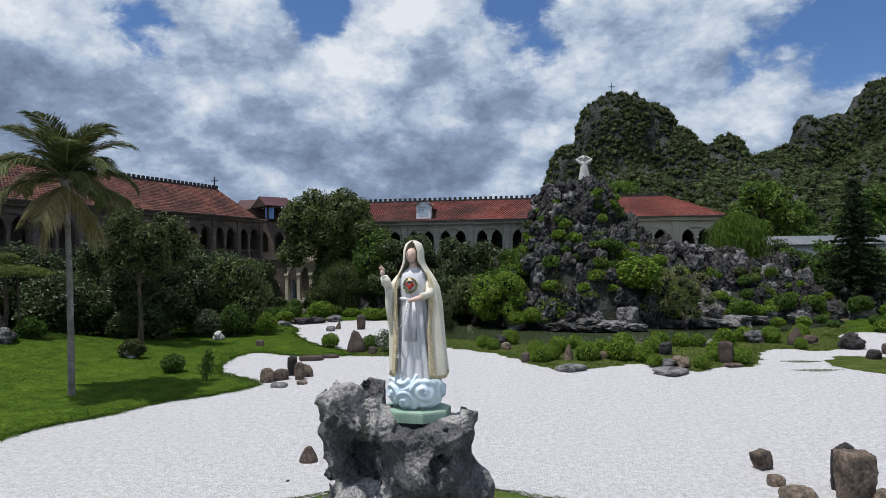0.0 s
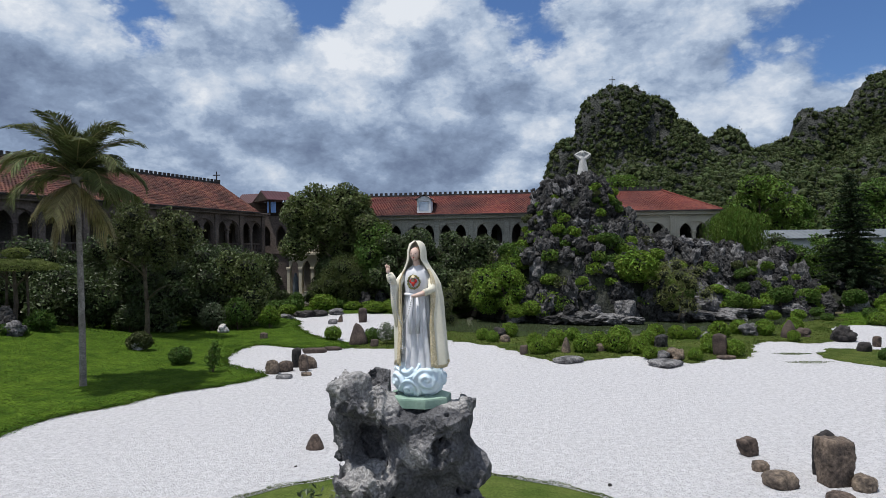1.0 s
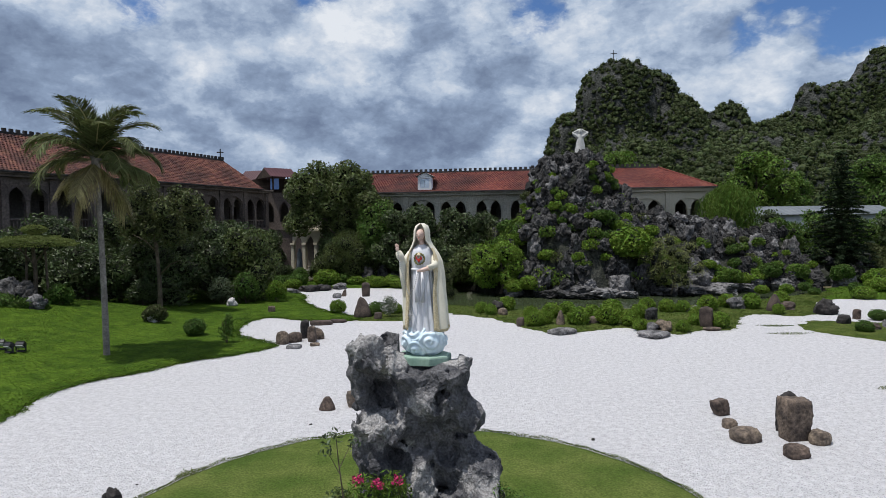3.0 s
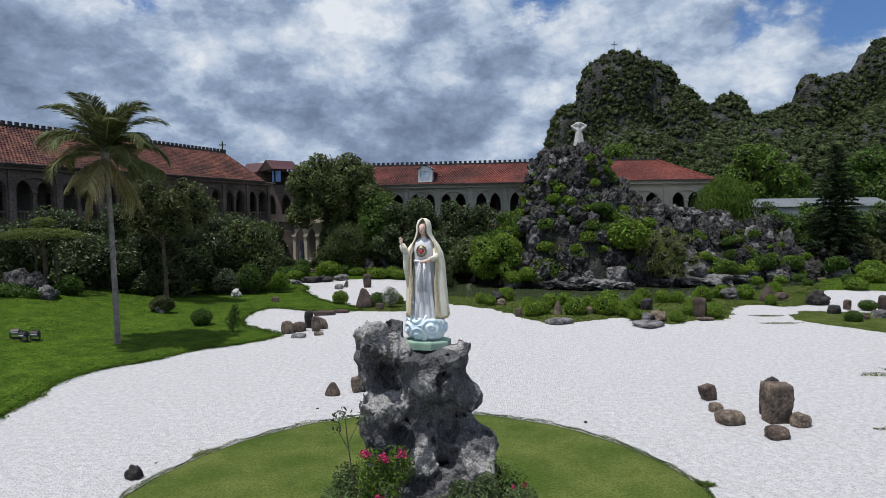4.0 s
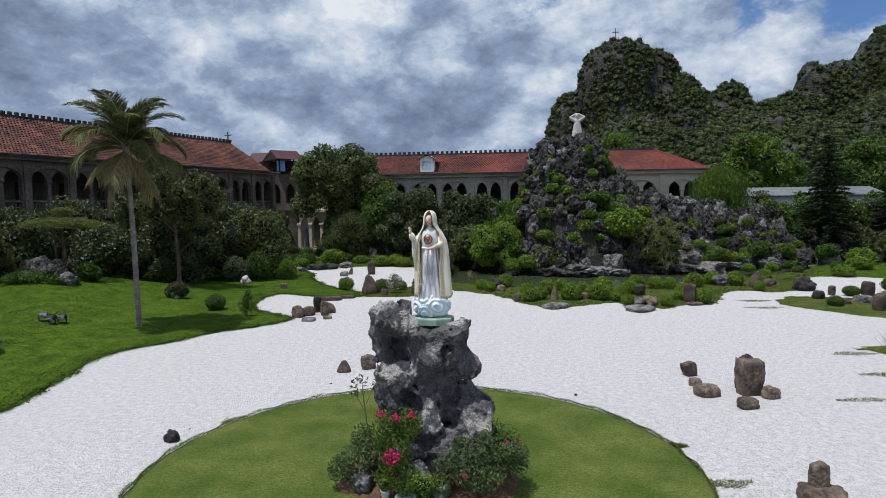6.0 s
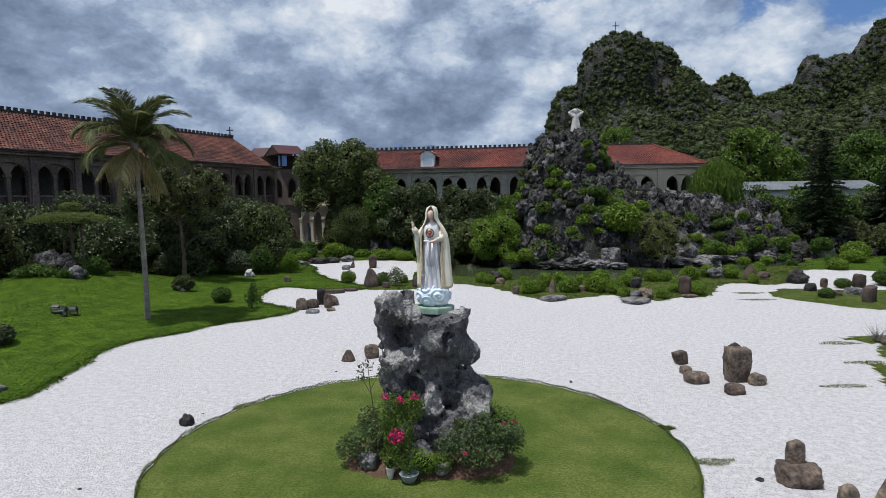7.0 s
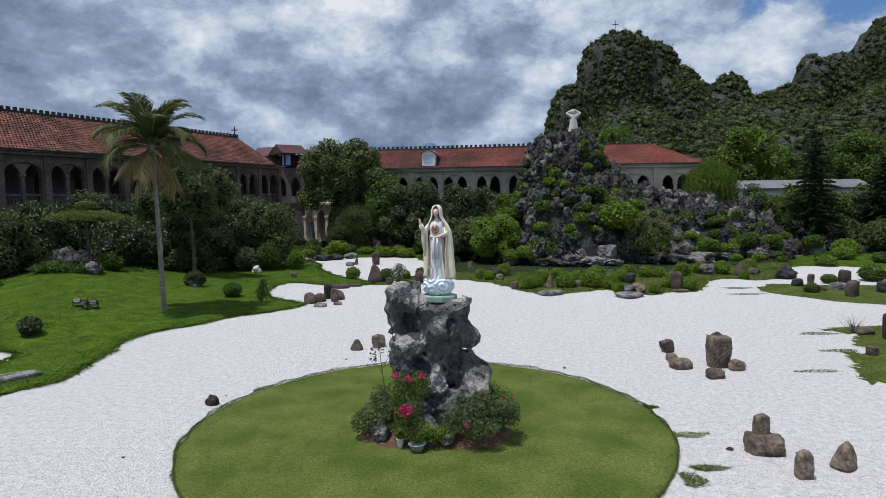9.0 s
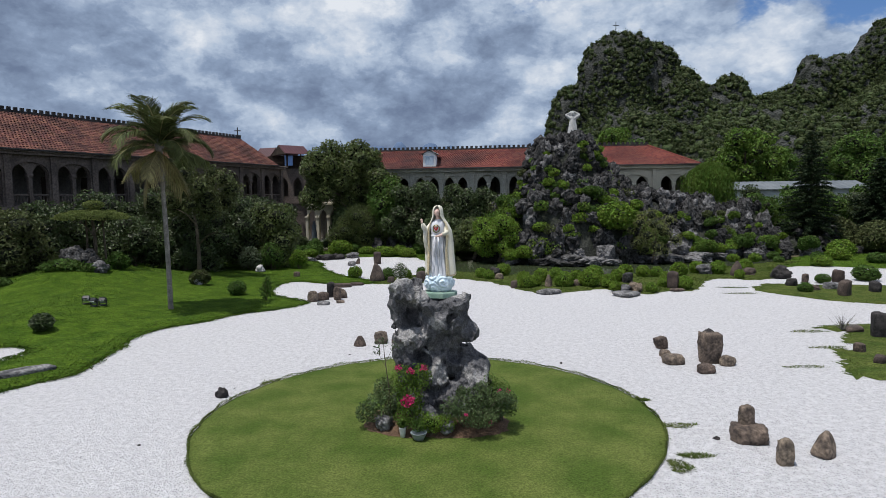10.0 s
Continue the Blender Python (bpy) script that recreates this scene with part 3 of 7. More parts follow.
def lawn(name, poly, label, mat, blade, count, tall, base=0.05, step=0.6, swell=None, ragged=0.05, seed=1, rounds=3):
    outline = rounded(poly, rounds, ragged, seed)

    def height(P):
        e = np.clip(edge_distance(P, outline) / 0.5, 0, 1)
        z = 0.006 + base * np.sqrt(e)
        if swell is not None:
            z = z + swell(P) * np.clip(edge_distance(P, outline) / 2.5, 0, 1)
        return z

    sheet(name, outline, step, height, mat, label, "lawn", seed)
    scatter_blades(name + "_blades", outline, count, height, tall, blade, seed, label="short grass blades over the " + label.split(" with")[0], category="grass")
    return height


def fringe(name, poly, count, size, mat, seed, label, ragged=0.05, rounds=3, inward=0.10):
    """Leafy clumps that spill unevenly over a lawn's edge."""
    r_ = np.random.default_rng(seed)
    Q = rounded(poly, rounds, ragged, seed)
    nxt = np.roll(Q, -1, 0)
    length_ = np.linalg.norm(nxt - Q, axis=1)
    k = r_.choice(len(Q), size=count, p=length_ / length_.sum())
    t = r_.random(count)
    c = Q[k] * (1 - t)[:, None] + nxt[k] * t[:, None]
    along_ = np.cumsum(length_)[k] + t * length_[k]
    thick_ = 0.5 + 0.5 * np.sin(along_ * 2.1) * np.sin(along_ * 5.3 + 1)
    c = c + r_.normal(0, 1, (count, 2)) * (inward * (0.3 + thick_))[:, None]
    z = 0.02 + (0.02 + 0.07 * thick_) * r_.random(count)
    V_, F_ = leaf_quads(np.column_stack([c, z]), np.tile((0.0, 0.0, 1.0), (count, 1)), size, r_, 0.5, 0.7)
    tagged(solid(name, V_, F_, mat), label=label, category="grass", kind="stuff")


CIRCLE = (-0.28, 7.1, 5.14)
ring = [(CIRCLE[0] + CIRCLE[2] * math.cos(2 * math.pi * k / 40), CIRCLE[1] + CIRCLE[2] * math.sin(2 * math.pi * k / 40)) for k in range(40)]
round_lawn = lawn("round_lawn", ring, "round mown lawn with a crisp edge", TURF, BLADE, 60000, 0.020, 0.06, 0.22, ragged=0.025, seed=2, rounds=1)
fringe("turf_edge", ring, 16000, 0.035, BLADE, 2, "short turf spilling over the round lawn edge", 0.025, 1, 0.016)
LEFT = [(-11.9, 8.4), (-11.2, 9.9), (-10.55, 10.5), (-10.9, 12.0), (-11.1, 13.5), (-11.6, 15.4), (-11.0, 17.1), (-10.0, 17.9), (-9.3, 19.7), (-8.0, 20.4), (-6.6, 22.2), (-7.7, 23.4), (-9.0, 24.1), (-9.9, 26.3), (-10.2, 28.8), (-9.6, 30.3), (-7.4, 28.7), (-4.7, 28.5), (-4.3, 29.5), (-7.0, 32.0), (-9.2, 36.0), (-10.5, 41.2), (-13, 44), (-22, 44), (-27, 38), (-27, 14), (-20, 12.6), (-14.6, 14.1), (-13.8, 12.9), (-14.3, 11.5), (-13.1, 10.4), (-15, 8.4)]
left_lawn = lawn("left_lawn", LEFT, "lush bright green lawn with a low mound", MOSS, BLADE_LUSH, 200000, 0.04, 0.10, 0.6, hump, 0.05, 5)
fringe("lawn_fringe", LEFT, 26000, 0.075, BLADE_LUSH, 5, "low leafy clumps spilling over the lush lawn edge")
SHORE = [(-0.8, 31.5), (1.4, 29.8), (3.1, 27.9), (3.4, 25.8), (4.7, 24.7), (6.2, 25.0), (8.2, 26.2), (8.9, 24.6), (10.2, 24.0), (11.1, 25.4), (12.4, 24.9), (13.4, 26.4), (14.4, 28.6), (15.8, 29.9), (17.3, 28.8), (19.0, 29.7), (20.6, 31.2), (21.0, 33.6), (23.3, 36.0), (27, 38.6), (24, 38.8), (19, 35.4), (15, 33.6), (12, 32.3), (8, 31.6), (3.4, 31.9), (0, 34.4), (-1.7, 34.6)]
lawn("shore_lawn", SHORE, "narrow grass bank along the pond", BANK_TURF, BANK_BLADE, 40000, 0.06, 0.08, 0.6, None, 0.10, 6)
lawn("far_lawn", [(-3.0, 44.4), (-8, 45.2), (-12, 43.6), (-14, 46), (-12, 54), (2, 54), (2, 46), (-1.8, 40), (-2.6, 42)], "shaded lawn before the far gallery", MOSS, BLADE_LUSH, 20000, 0.06, 0.08, 0.8, None, 0.08, 7)
lawn("shrub_islet", [(-5.0, 29.0), (-3.7, 28.3), (-2.2, 28.5), (-0.9, 29.3), (-1.0, 31.0), (-2.2, 32.6), (-4.3, 31.8)], "small grass islet with shrubs and stones", BANK_TURF, BANK_BLADE, 6000, 0.05, 0.06, 0.4, None, 0.06, 8)
lawn("right_islet", [(15.4, 25.0), (17.0, 27.4), (19.0, 27.0), (23.0, 26.4), (27, 26), (27, 19), (19.6, 20.6), (17.7, 21.6), (16.6, 23.4)], "grass islet in the gravel with standing stones", BANK_TURF, BANK_BLADE, 26000, 0.035, 0.07, 0.3, None, 0.12, 9)
lawn("near_right_islet", [(13.2, 16.6), (16.5, 16.7), (20, 16), (20, 9), (11.4, 9.7), (11.0, 10.5), (11.9, 11.6), (12.0, 12.4), (13.4, 13.5), (13.4, 14.5), (14.6, 15.2)], "ragged grass patch at the gravel's edge", BANK_TURF, BANK_BLADE, 26000, 0.03, 0.06, 0.25, None, 0.16, 10)
lawn("back_lawn", [(21.6, 34.2), (24, 36.2), (28, 33.8), (38, 32), (40, 44), (28, 43), (24.5, 39)], "grass behind the gravel under clipped shrubs", MOSS, BLADE_LUSH, 16000, 0.06, 0.08, 0.7, None, 0.10, 11)
# straggling tufts where grass creeps into the gravel
for k, (tx, ty, tw, td) in enumerate([(5.15, 6.5, 0.4, 0.16), (4.9, 4.95, 0.34, 0.13), (4.45, 4.5, 0.2, 0.3), (4.85, 8.2, 0.18, 0.1), (10.4, 11.0, 0.6, 0.16), (12.4, 13.2, 0.6, 0.2), (14.6, 24.2, 0.9, 0.25), (14.9, 26.2, 0.8, 0.25), (-4.6, 9.7, 0.5, 0.22), (13.0, 15.6, 0.7, 0.25)]):
    el = [(tx + tw * math.cos(a) * (1 + 0.3 * math.sin(3 * a + k)), ty + td * math.sin(a)) for a in np.linspace(0, 6.0, 12)]
    scatter_blades("grass_tuft", el, 620, lambda P: np.zeros(len(P)), 0.042, BANK_BLADE, 40 + k, label="thin grass tuft creeping into white gravel", category="grass")

wl_ = [(POND_LINE[0][0] + 6.35 * math.cos(a), POND_LINE[0][1] + 6.35 * math.sin(a)) for a in np.linspace(math.pi / 2, 1.5 * math.pi, 14)] + [(POND_LINE[1][0] + 6.35 * math.cos(a), POND_LINE[1][1] + 6.35 * math.sin(a)) for a in np.linspace(-math.pi / 2, math.pi / 2, 14)]
sheet("pond_water", wl_, 1.5, lambda P: np.full(len(P), -0.22), water, "still dark green pond water", "water")

# ---- buildings ----


def arch_wall(bm, x0, x1, z0, z1, o0, o1, sill, spring, rise, y0, y1, pointed=False, n=10):
    """One bay of wall from x0 to x1 with an arched opening o0..o1 cut through it."""
    if o0 - x0 > 0.01:
        box(bm, x0, o0, y0, y1, z0, z1)
    if x1 - o1 > 0.01:
        box(bm, o1, x1, y0, y1, z0, z1)
    if sill > z0 + 0.01:
        box(bm, o0, o1, y0, y1, z0, sill)

    def top(t):
        if pointed:
            s = 1 - abs(2 * t - 1)
            return spring + rise * math.sqrt(max(0, 1 - (1 - s) ** 2)) * (0.72 + 0.28 * s)
        return spring + rise * math.sqrt(max(0.0, 1 - (2 * t - 1) ** 2))

    ring_ = []
    for i in range(n + 1):
        t = 0.5 - 0.5 * math.cos(math.pi * i / n)
        x = o0 + (o1 - o0) * t
        ring_.append([bm.verts.new(p) for p in ((x, y0, top(t)), (x, y0, z1), (x, y1, top(t)), (x, y1, z1))])
    for a, b in zip(ring_, ring_[1:]):
        bm.faces.new((a[0], b[0], b[1], a[1]))
        bm.faces.new((b[2], a[2], a[3], b[3]))
        bm.faces.new((a[2], b[2], b[0], a[0]))
        bm.faces.new((a[1], b[1], b[3], a[3]))


def tiled_slope(name, x0, x1, low, high, mat, parent, tile=(0.24, 0.30), hip0=0.0, hip1=0.0, seed=1, label=""):
    """Rows of lapped clay tiles from the eave (y, z) up to the ridge (y, z)."""
    r = np.random.default_rng(seed)
    ly, lz = low
    hy, hz = high
    length = math.hypot(hy - ly, hz - lz)
    rows = int(length / tile[1]) + 1
    up_ = np.array((0, (hy - ly) / length, (hz - lz) / length))
    nrm = np.array((0, -(hz - lz) / length, (hy - ly) / length))
    V, F = [], []
    for i in range(rows):
        t = i / rows
        a, b = x0 + hip0 * t, x1 - hip1 * t
        n = max(1, int((b - a) / tile[0]))
        base = np.array((0, ly, lz)) + up_ * (t * length)
        shift = (i % 2) * tile[0] * 0.5
        xs = np.clip(a + np.arange(n + 1) * (b - a) / n + shift - tile[0] * 0.25, a, b)
        w = (b - a) / n * 0.48
        lift = r.normal(0.03, 0.008, n + 1)
        slip = r.normal(0, 0.012, n + 1)
        for k in range(n + 1):
            o = base + up_ * slip[k]
            c0, c1 = max(a, xs[k] - w), min(b, xs[k] + w)
            if c1 - c0 < 0.05:
                continue
            e = up_ * tile[1] * 1.15
            m = len(V)
            xm = (c0 + c1) / 2
            for q in (o, o + e):
                s = nrm * (lift[k] if q is o else 0.0)
                V += [(c0, *(q + s)[1:]), (xm, *(q + s + nrm * 0.035)[1:]), (c1, *(q + s)[1:])]
            V += [(c0, *(o - nrm * 0.02)[1:]), (c1, *(o - nrm * 0.02)[1:])]
            F += [(m, m + 1, m + 4, m + 3), (m + 1, m + 2, m + 5, m + 4), (m, m + 6, m + 7, m + 2, m + 1)]
    ob = solid(name, V, F, mat, parent, label)
    ob["kind"] = "stuff"
    return ob


def merlons(bm, x0, x1, y, z, pitch=0.47, size=0.26, tall=0.24, wide=0.14):
    """A low coping with a row of small upright blocks."""
    box(bm, x0, x1, y - 0.14, y + 0.14, z - 0.12, z + 0.08)
    n = int((x1 - x0) / pitch)
    for k in range(n + 1):
        x = x0 + (x1 - x0) * k / n
        box(bm, x - size / 2, x + size / 2, y - wide / 2, y + wide / 2, z + 0.08, z + 0.08 + tall)


def gallery(name, m, length, bays, heights, half, mats, label, hips=(0, 0), seed=1, gable=False, start=0.0, cut=0.0):
    """A two-storey arcaded wing along local x, its court side at y = 0; bays are (centre, opening width)."""
    wall, inner, tile = mats
    floor, rail, spring, arch, eave, ridge = heights
    thing = empty(name, m, label=label, category="building")
    edges = [start] + [(a[0] + b[0]) / 2 for a, b in zip(bays, bays[1:])] + [length]
    rise = arch - spring
    for i, (c, w) in enumerate(bays):
        x0, x1 = edges[i], edges[i + 1]
        bm = bmesh.new()
        arch_wall(bm, x0, x1, floor, eave, c - w / 2, c + w / 2, floor, spring, rise, 0, 0.4)
        arch_wall(bm, x0, x1, 0, floor - 0.25, c - w / 2, c + w / 2, 0.35, floor - 1.7, 0.75, 0, 0.4)
        part("wall_bay", bm, wall, thing)
    # pilasters and string courses stand proud of the wall
    for i, e in enumerate(edges):
        bm = bmesh.new()
        x0 = min(max(e, start + 0.22), length - 0.22)
        box(bm, x0 - 0.22, x0 + 0.22, -0.12, 0.0 - 0.003, 0, eave - 0.35, 0.02)
        box(bm, x0 - 0.28, x0 + 0.28, -0.17, -0.12 - 0.003, eave - 0.55, eave - 0.36)
        part("pilaster", bm, wall, thing)
    bm = bmesh.new()
    box(bm, start, length, -0.22, -0.003, floor - 0.24, floor - 0.02, 0.02)
    part("string_course", bm, wall, thing)
    bm = bmesh.new()
    box(bm, start - 0.15, length + 0.15, -0.35, -0.003, eave - 0.34, eave - 0.16, 0.02)
    box(bm, start - 0.3, length + 0.3, -0.5, -0.003, eave - 0.157, eave - 0.03, 0.02)
    part("cornice", bm, wall, thing)
    for c, w in bays:
        # twin pointed arches on a middle column, set back in the wide arch
        bm = bmesh.new()
        top_ = arch + 0.12
        for s0, s1 in ((c - w / 2 - 0.02, c - 0.12), (c + 0.12, c + w / 2 + 0.02)):
            arch_wall(bm, s0, s1, spring - 0.15, top_, s0 + 0.06, s1 - 0.06, spring - 0.15, spring - 0.1, rise * 0.92, 0.14, 0.3, True, 8)
        box(bm, c - 0.12, c + 0.12, 0.14, 0.3, spring - 0.1, top_)
        part("tracery", bm, wall, thing)
        bm = bmesh.new()
        box(bm, c - 0.13, c + 0.13, 0.09, 0.35, floor, spring - 0.32, 0.02)
        box(bm, c - 0.2, c + 0.2, 0.04, 0.40, spring - 0.32, spring - 0.1, 0.03)
        box(bm, c - 0.18, c + 0.18, 0.05, 0.39, floor, floor + 0.2, 0.02)
        part("column", bm, wall, thing)
        for s0, s1 in ((c - w / 2, c - 0.13), (c + 0.13, c + w / 2)):
            bm = bmesh.new()
            box(bm, s0, s1, 0.14, 0.28, rail - 0.12, rail, 0.015)
            box(bm, s0, s1, 0.14, 0.28, floor, floor + 0.1)
            n = max(3, int((s1 - s0) / 0.2))
            for k in range(n):
                x = s0 + (s1 - s0) * (k + 0.5) / n
                v, f = lathe([(0.035, floor + 0.1), (0.06, floor + 0.25), (0.03, rail - 0.25), (0.045, rail - 0.12)], 6, x, 0.21)
                made = [bm.verts.new(p) for p in v]
                for q in f[:-2]:
                    bm.faces.new([made[j] for j in q])
            part("balustrade", bm, wall, thing)
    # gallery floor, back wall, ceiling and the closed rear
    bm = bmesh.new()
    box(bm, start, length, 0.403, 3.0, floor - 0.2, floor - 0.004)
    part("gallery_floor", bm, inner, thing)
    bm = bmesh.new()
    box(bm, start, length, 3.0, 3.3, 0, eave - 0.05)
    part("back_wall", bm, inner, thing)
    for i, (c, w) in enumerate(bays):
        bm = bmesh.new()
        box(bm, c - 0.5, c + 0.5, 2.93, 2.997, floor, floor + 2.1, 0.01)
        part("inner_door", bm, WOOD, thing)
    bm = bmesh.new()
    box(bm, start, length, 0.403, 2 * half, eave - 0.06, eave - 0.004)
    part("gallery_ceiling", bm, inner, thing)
    bm = bmesh.new()
    box(bm, start, length, 2 * half - 0.4, 2 * half, 0, eave - 0.065)
    part("rear_wall", bm, wall, thing)
    for x in (start, length):
        bm = bmesh.new()
        x_ = x if x == start else x - 0.3
        box(bm, x_ + 0.003, x_ + 0.297, 0.403, 2 * half - 0.403, 0, eave - 0.065)
        part("end_wall", bm, wall, thing)
    # roof body under the tiles
    h0, h1 = hips
    roof_to = length - cut
    over = 0.45
    rv = [(start - 0.3, -over, eave), (roof_to + 0.3, -over, eave), (roof_to + 0.3, 2 * half + over, eave), (start - 0.3, 2 * half + over, eave), (start - 0.3 + h0, half, ridge), (roof_to + 0.3 - h1, half, ridge)]
    solid("roof_body", rv, [(0, 1, 5, 4), (2, 3, 4, 5), (1, 2, 5), (3, 0, 4), (3, 2, 1, 0)], DARK_STONE if not gable else wall, thing)
    tiled_slope("roof_tiles", start - 0.3, roof_to + 0.3, (-over - 0.05, eave + 0.015), (half, ridge + 0.015), tile, thing, hip0=h0, hip1=h1, seed=seed)
    bm = bmesh.new()
    merlons(bm, start - 0.3 + h0, roof_to + 0.3 - h1, half, ridge + 0.06)
    part("ridge_crest", bm, DARK_STONE, thing, "dark crenellated ridge crest")
    bm = bmesh.new()
    box(bm, start - 0.3, roof_to + 0.3, -over - 0.16, -over - 0.06, eave - 0.08, eave + 0.03, 0.015)
    part("gutter", bm, DARK_STONE, thing)
    for x, h in ((start - 0.3, h0), (roof_to + 0.3, h1)):
        if h:
            s = 1 if x < start else -1
            v, f = tube([(x, -over, eave + 0.06), (x + s * h, half, ridge + 0.08)], [0.09, 0.09], 6)
            solid("hip_ridge", v, f, tile, thing)
    return thing


def along(x, y, degrees):
    return pose(x, y, 0, 0, 0, degrees)


# brown wing: its far court-side corner, then back along its own line
ANG = 67.8
dl = Vector((math.cos(radians(ANG)), math.sin(radians(ANG)), 0))
nl = Vector((dl.y, -dl.x, 0))
far_corner = Vector((-18.7, 57.0, 0)) - nl * 0.45
LONG = 41.0
o = far_corner - dl * LONG
bays = [(LONG + 0.1 - 3.1 * k, 2.45) for k in range(12, -1, -1)]
wing = gallery("brown_gallery_wing", along(o.x, o.y, ANG), LONG + 1.8, bays, (4.75, 5.55, 7.0, 7.7, 8.5, 11.55), 4.6, (BROWN_WALL, DARK_INSIDE, TILE_OLD), "weathered brown two-storey arcaded wing under clay tiles", seed=3, start=LONG - 38.9, gable=True, hips=(0, 0.0), cut=1.45)
v, f = merge(tube([(0, 0, 0), (0, 0, 1.0)], [0.07, 0.055], 6), tube([(-0.32, 0, 0.66), (0.32, 0, 0.66)], [0.055, 0.055], 6))
cross = solid("roof_cross", v, f, DARK_STONE)
cross.matrix_world = Matrix.Translation(far_corner + dl * 0.35 - nl * 4.6 + Vector((0, 0, 11.68))) @ Matrix.Scale(1.05, 4)
tagged(cross, label="plain dark stone cross on the brown roof ridge", category="cross")

# far cream gallery in two lengths that meet behind the rockery
right_bays = [(1.7, 2.4), (5.15, 2.5), (8.95, 2.5), (12.65, 2.45)]
gallery("cream_gallery_pavilion", along(8.0, 51.6, 0), 14.55, right_bays, (4.35, 5.1, 6.2, 6.9, 7.8, 9.95), 4.8, (CREAM_WALL, DARK_INSIDE, TILE_RED), "cream arcaded gallery with a hipped red tile roof", seed=5, hips=(0, 3.4))
L2 = 18.0
la = -7.0
lo_ = Vector((7.0, 51.6, 0)) - Vector((math.cos(radians(la)), math.sin(radians(la)), 0)) * L2
left_bays = [(L2 - 9.6 - 3.05 * k, 2.25) for k in range(2, 0, -1)] + [(L2 - 9.7, 2.25), (L2 - 6.9, 2.25), (L2 - 3.75, 2.2), (L2 - 0.75, 2.1)]
cream = gallery("cream_gallery_wing", along(lo_.x, lo_.y, la), L2 + 0.6, left_bays, (4.35, 5.1, 6.35, 7.05, 7.75, 9.85), 4.8, (GREY_PLASTER, DARK_INSIDE, TILE_DULL), "weathered cream arcaded gallery with a red tile roof", seed=6)


def dormer_window(x, y, z, parent):
    bm = bmesh.new()
    box(bm, x - 0.62, x - 0.42, y, y + 0.9, z, z + 1.15)
    box(bm, x + 0.42, x + 0.62, y, y + 0.9, z, z + 1.15)
    box(bm, x - 0.42, x + 0.42, y, y + 0.9, z, z + 0.14)
    box(bm, x - 0.42, x + 0.42, y, y + 0.9, z + 1.0, z + 1.15)
    box(bm, x - 0.42, x + 0.42, y + 0.2, y + 0.9, z + 0.14, z + 0.997)
    vs = [bm.verts.new(p) for p in ((x - 0.62, y, z + 1.15), (x + 0.62, y, z + 1.15), (x + 0.3, y, z + 1.46), (x - 0.3, y, z + 1.46), (x - 0.62, y + 2.6, z + 1.15), (x + 0.62, y + 2.6, z + 1.15), (x + 0.3, y + 3.0, z + 1.46), (x - 0.3, y + 3.0, z + 1.46))]
    for q in ((0, 1, 2, 3), (0, 3, 7, 4), (1, 5, 6, 2), (3, 2, 6, 7)):
        bm.faces.new([vs[i] for i in q])
    d = part("dormer", bm, WHITE_WASH, parent)
    v = [(x - 0.75, y - 0.12, z + 1.12), (x, y - 0.12, z + 1.56), (x + 0.75, y - 0.12, z + 1.12), (x - 0.75, y + 2.6, z + 1.12), (x, y + 3.2, z + 1.56), (x + 0.75, y + 2.6, z + 1.12)]
    v += [(p[0], p[1], p[2] + 0.06) for p in v]
    solid("dormer_roof", v, [(6, 7, 10, 9), (7, 8, 11, 10), (0, 3, 4, 1), (1, 4, 5, 2), (0, 1, 7, 6), (1, 2, 8, 7)], DARK_STONE, d)
    bm = bmesh.new()
    for x0 in (x - 0.40, x + 0.01):
        box(bm, x0, x0 + 0.39, y + 0.03, y + 0.07, z + 0.16, z + 0.98)
        for k in range(6):
            box(bm, x0 + 0.05, x0 + 0.34, y + 0.005, y + 0.027, z + 0.22 + k * 0.12, z + 0.29 + k * 0.12)
    part("shutter", bm, PALE_BLUE, d, "pale louvred shutters")


dormer_window(L2 - 9.4, -0.25, 7.95, cream)

# corner roof terrace with red sheet roofs and hung washing
shed = empty("corner_roof_terrace", along(-18.6, 60.0, 0), label="dark timber rooftop shelter with a red sheet roof", category="shelter")
bm = bmesh.new()
box(bm, -2.3, 5.2, 0, 0.5, 0, 4.5)
box(bm, -2.45, 5.2, -0.12, 0.5, 4.503, 4.72)
part("wall", bm, BROWN_WALL, shed)
for k in range(5):
    bm = bmesh.new()
    arch_wall(bm, -2.3 + 1.5 * k, -0.8 + 1.5 * k, 4.723, 8.3, -2.0 + 1.5 * k, -1.1 + 1.5 * k, 5.3, 6.5, 0.85, 0, 0.5, True)
    part("wall_bay", bm, BROWN_WALL, shed)
bm = bmesh.new()
box(bm, -2.3, 5.2, 2.2, 2.5, 0, 8.3)
box(bm, -2.3, 5.2, 0.503, 6, 8.15, 8.3)
part("inner_wall", bm, DARK_INSIDE, shed)


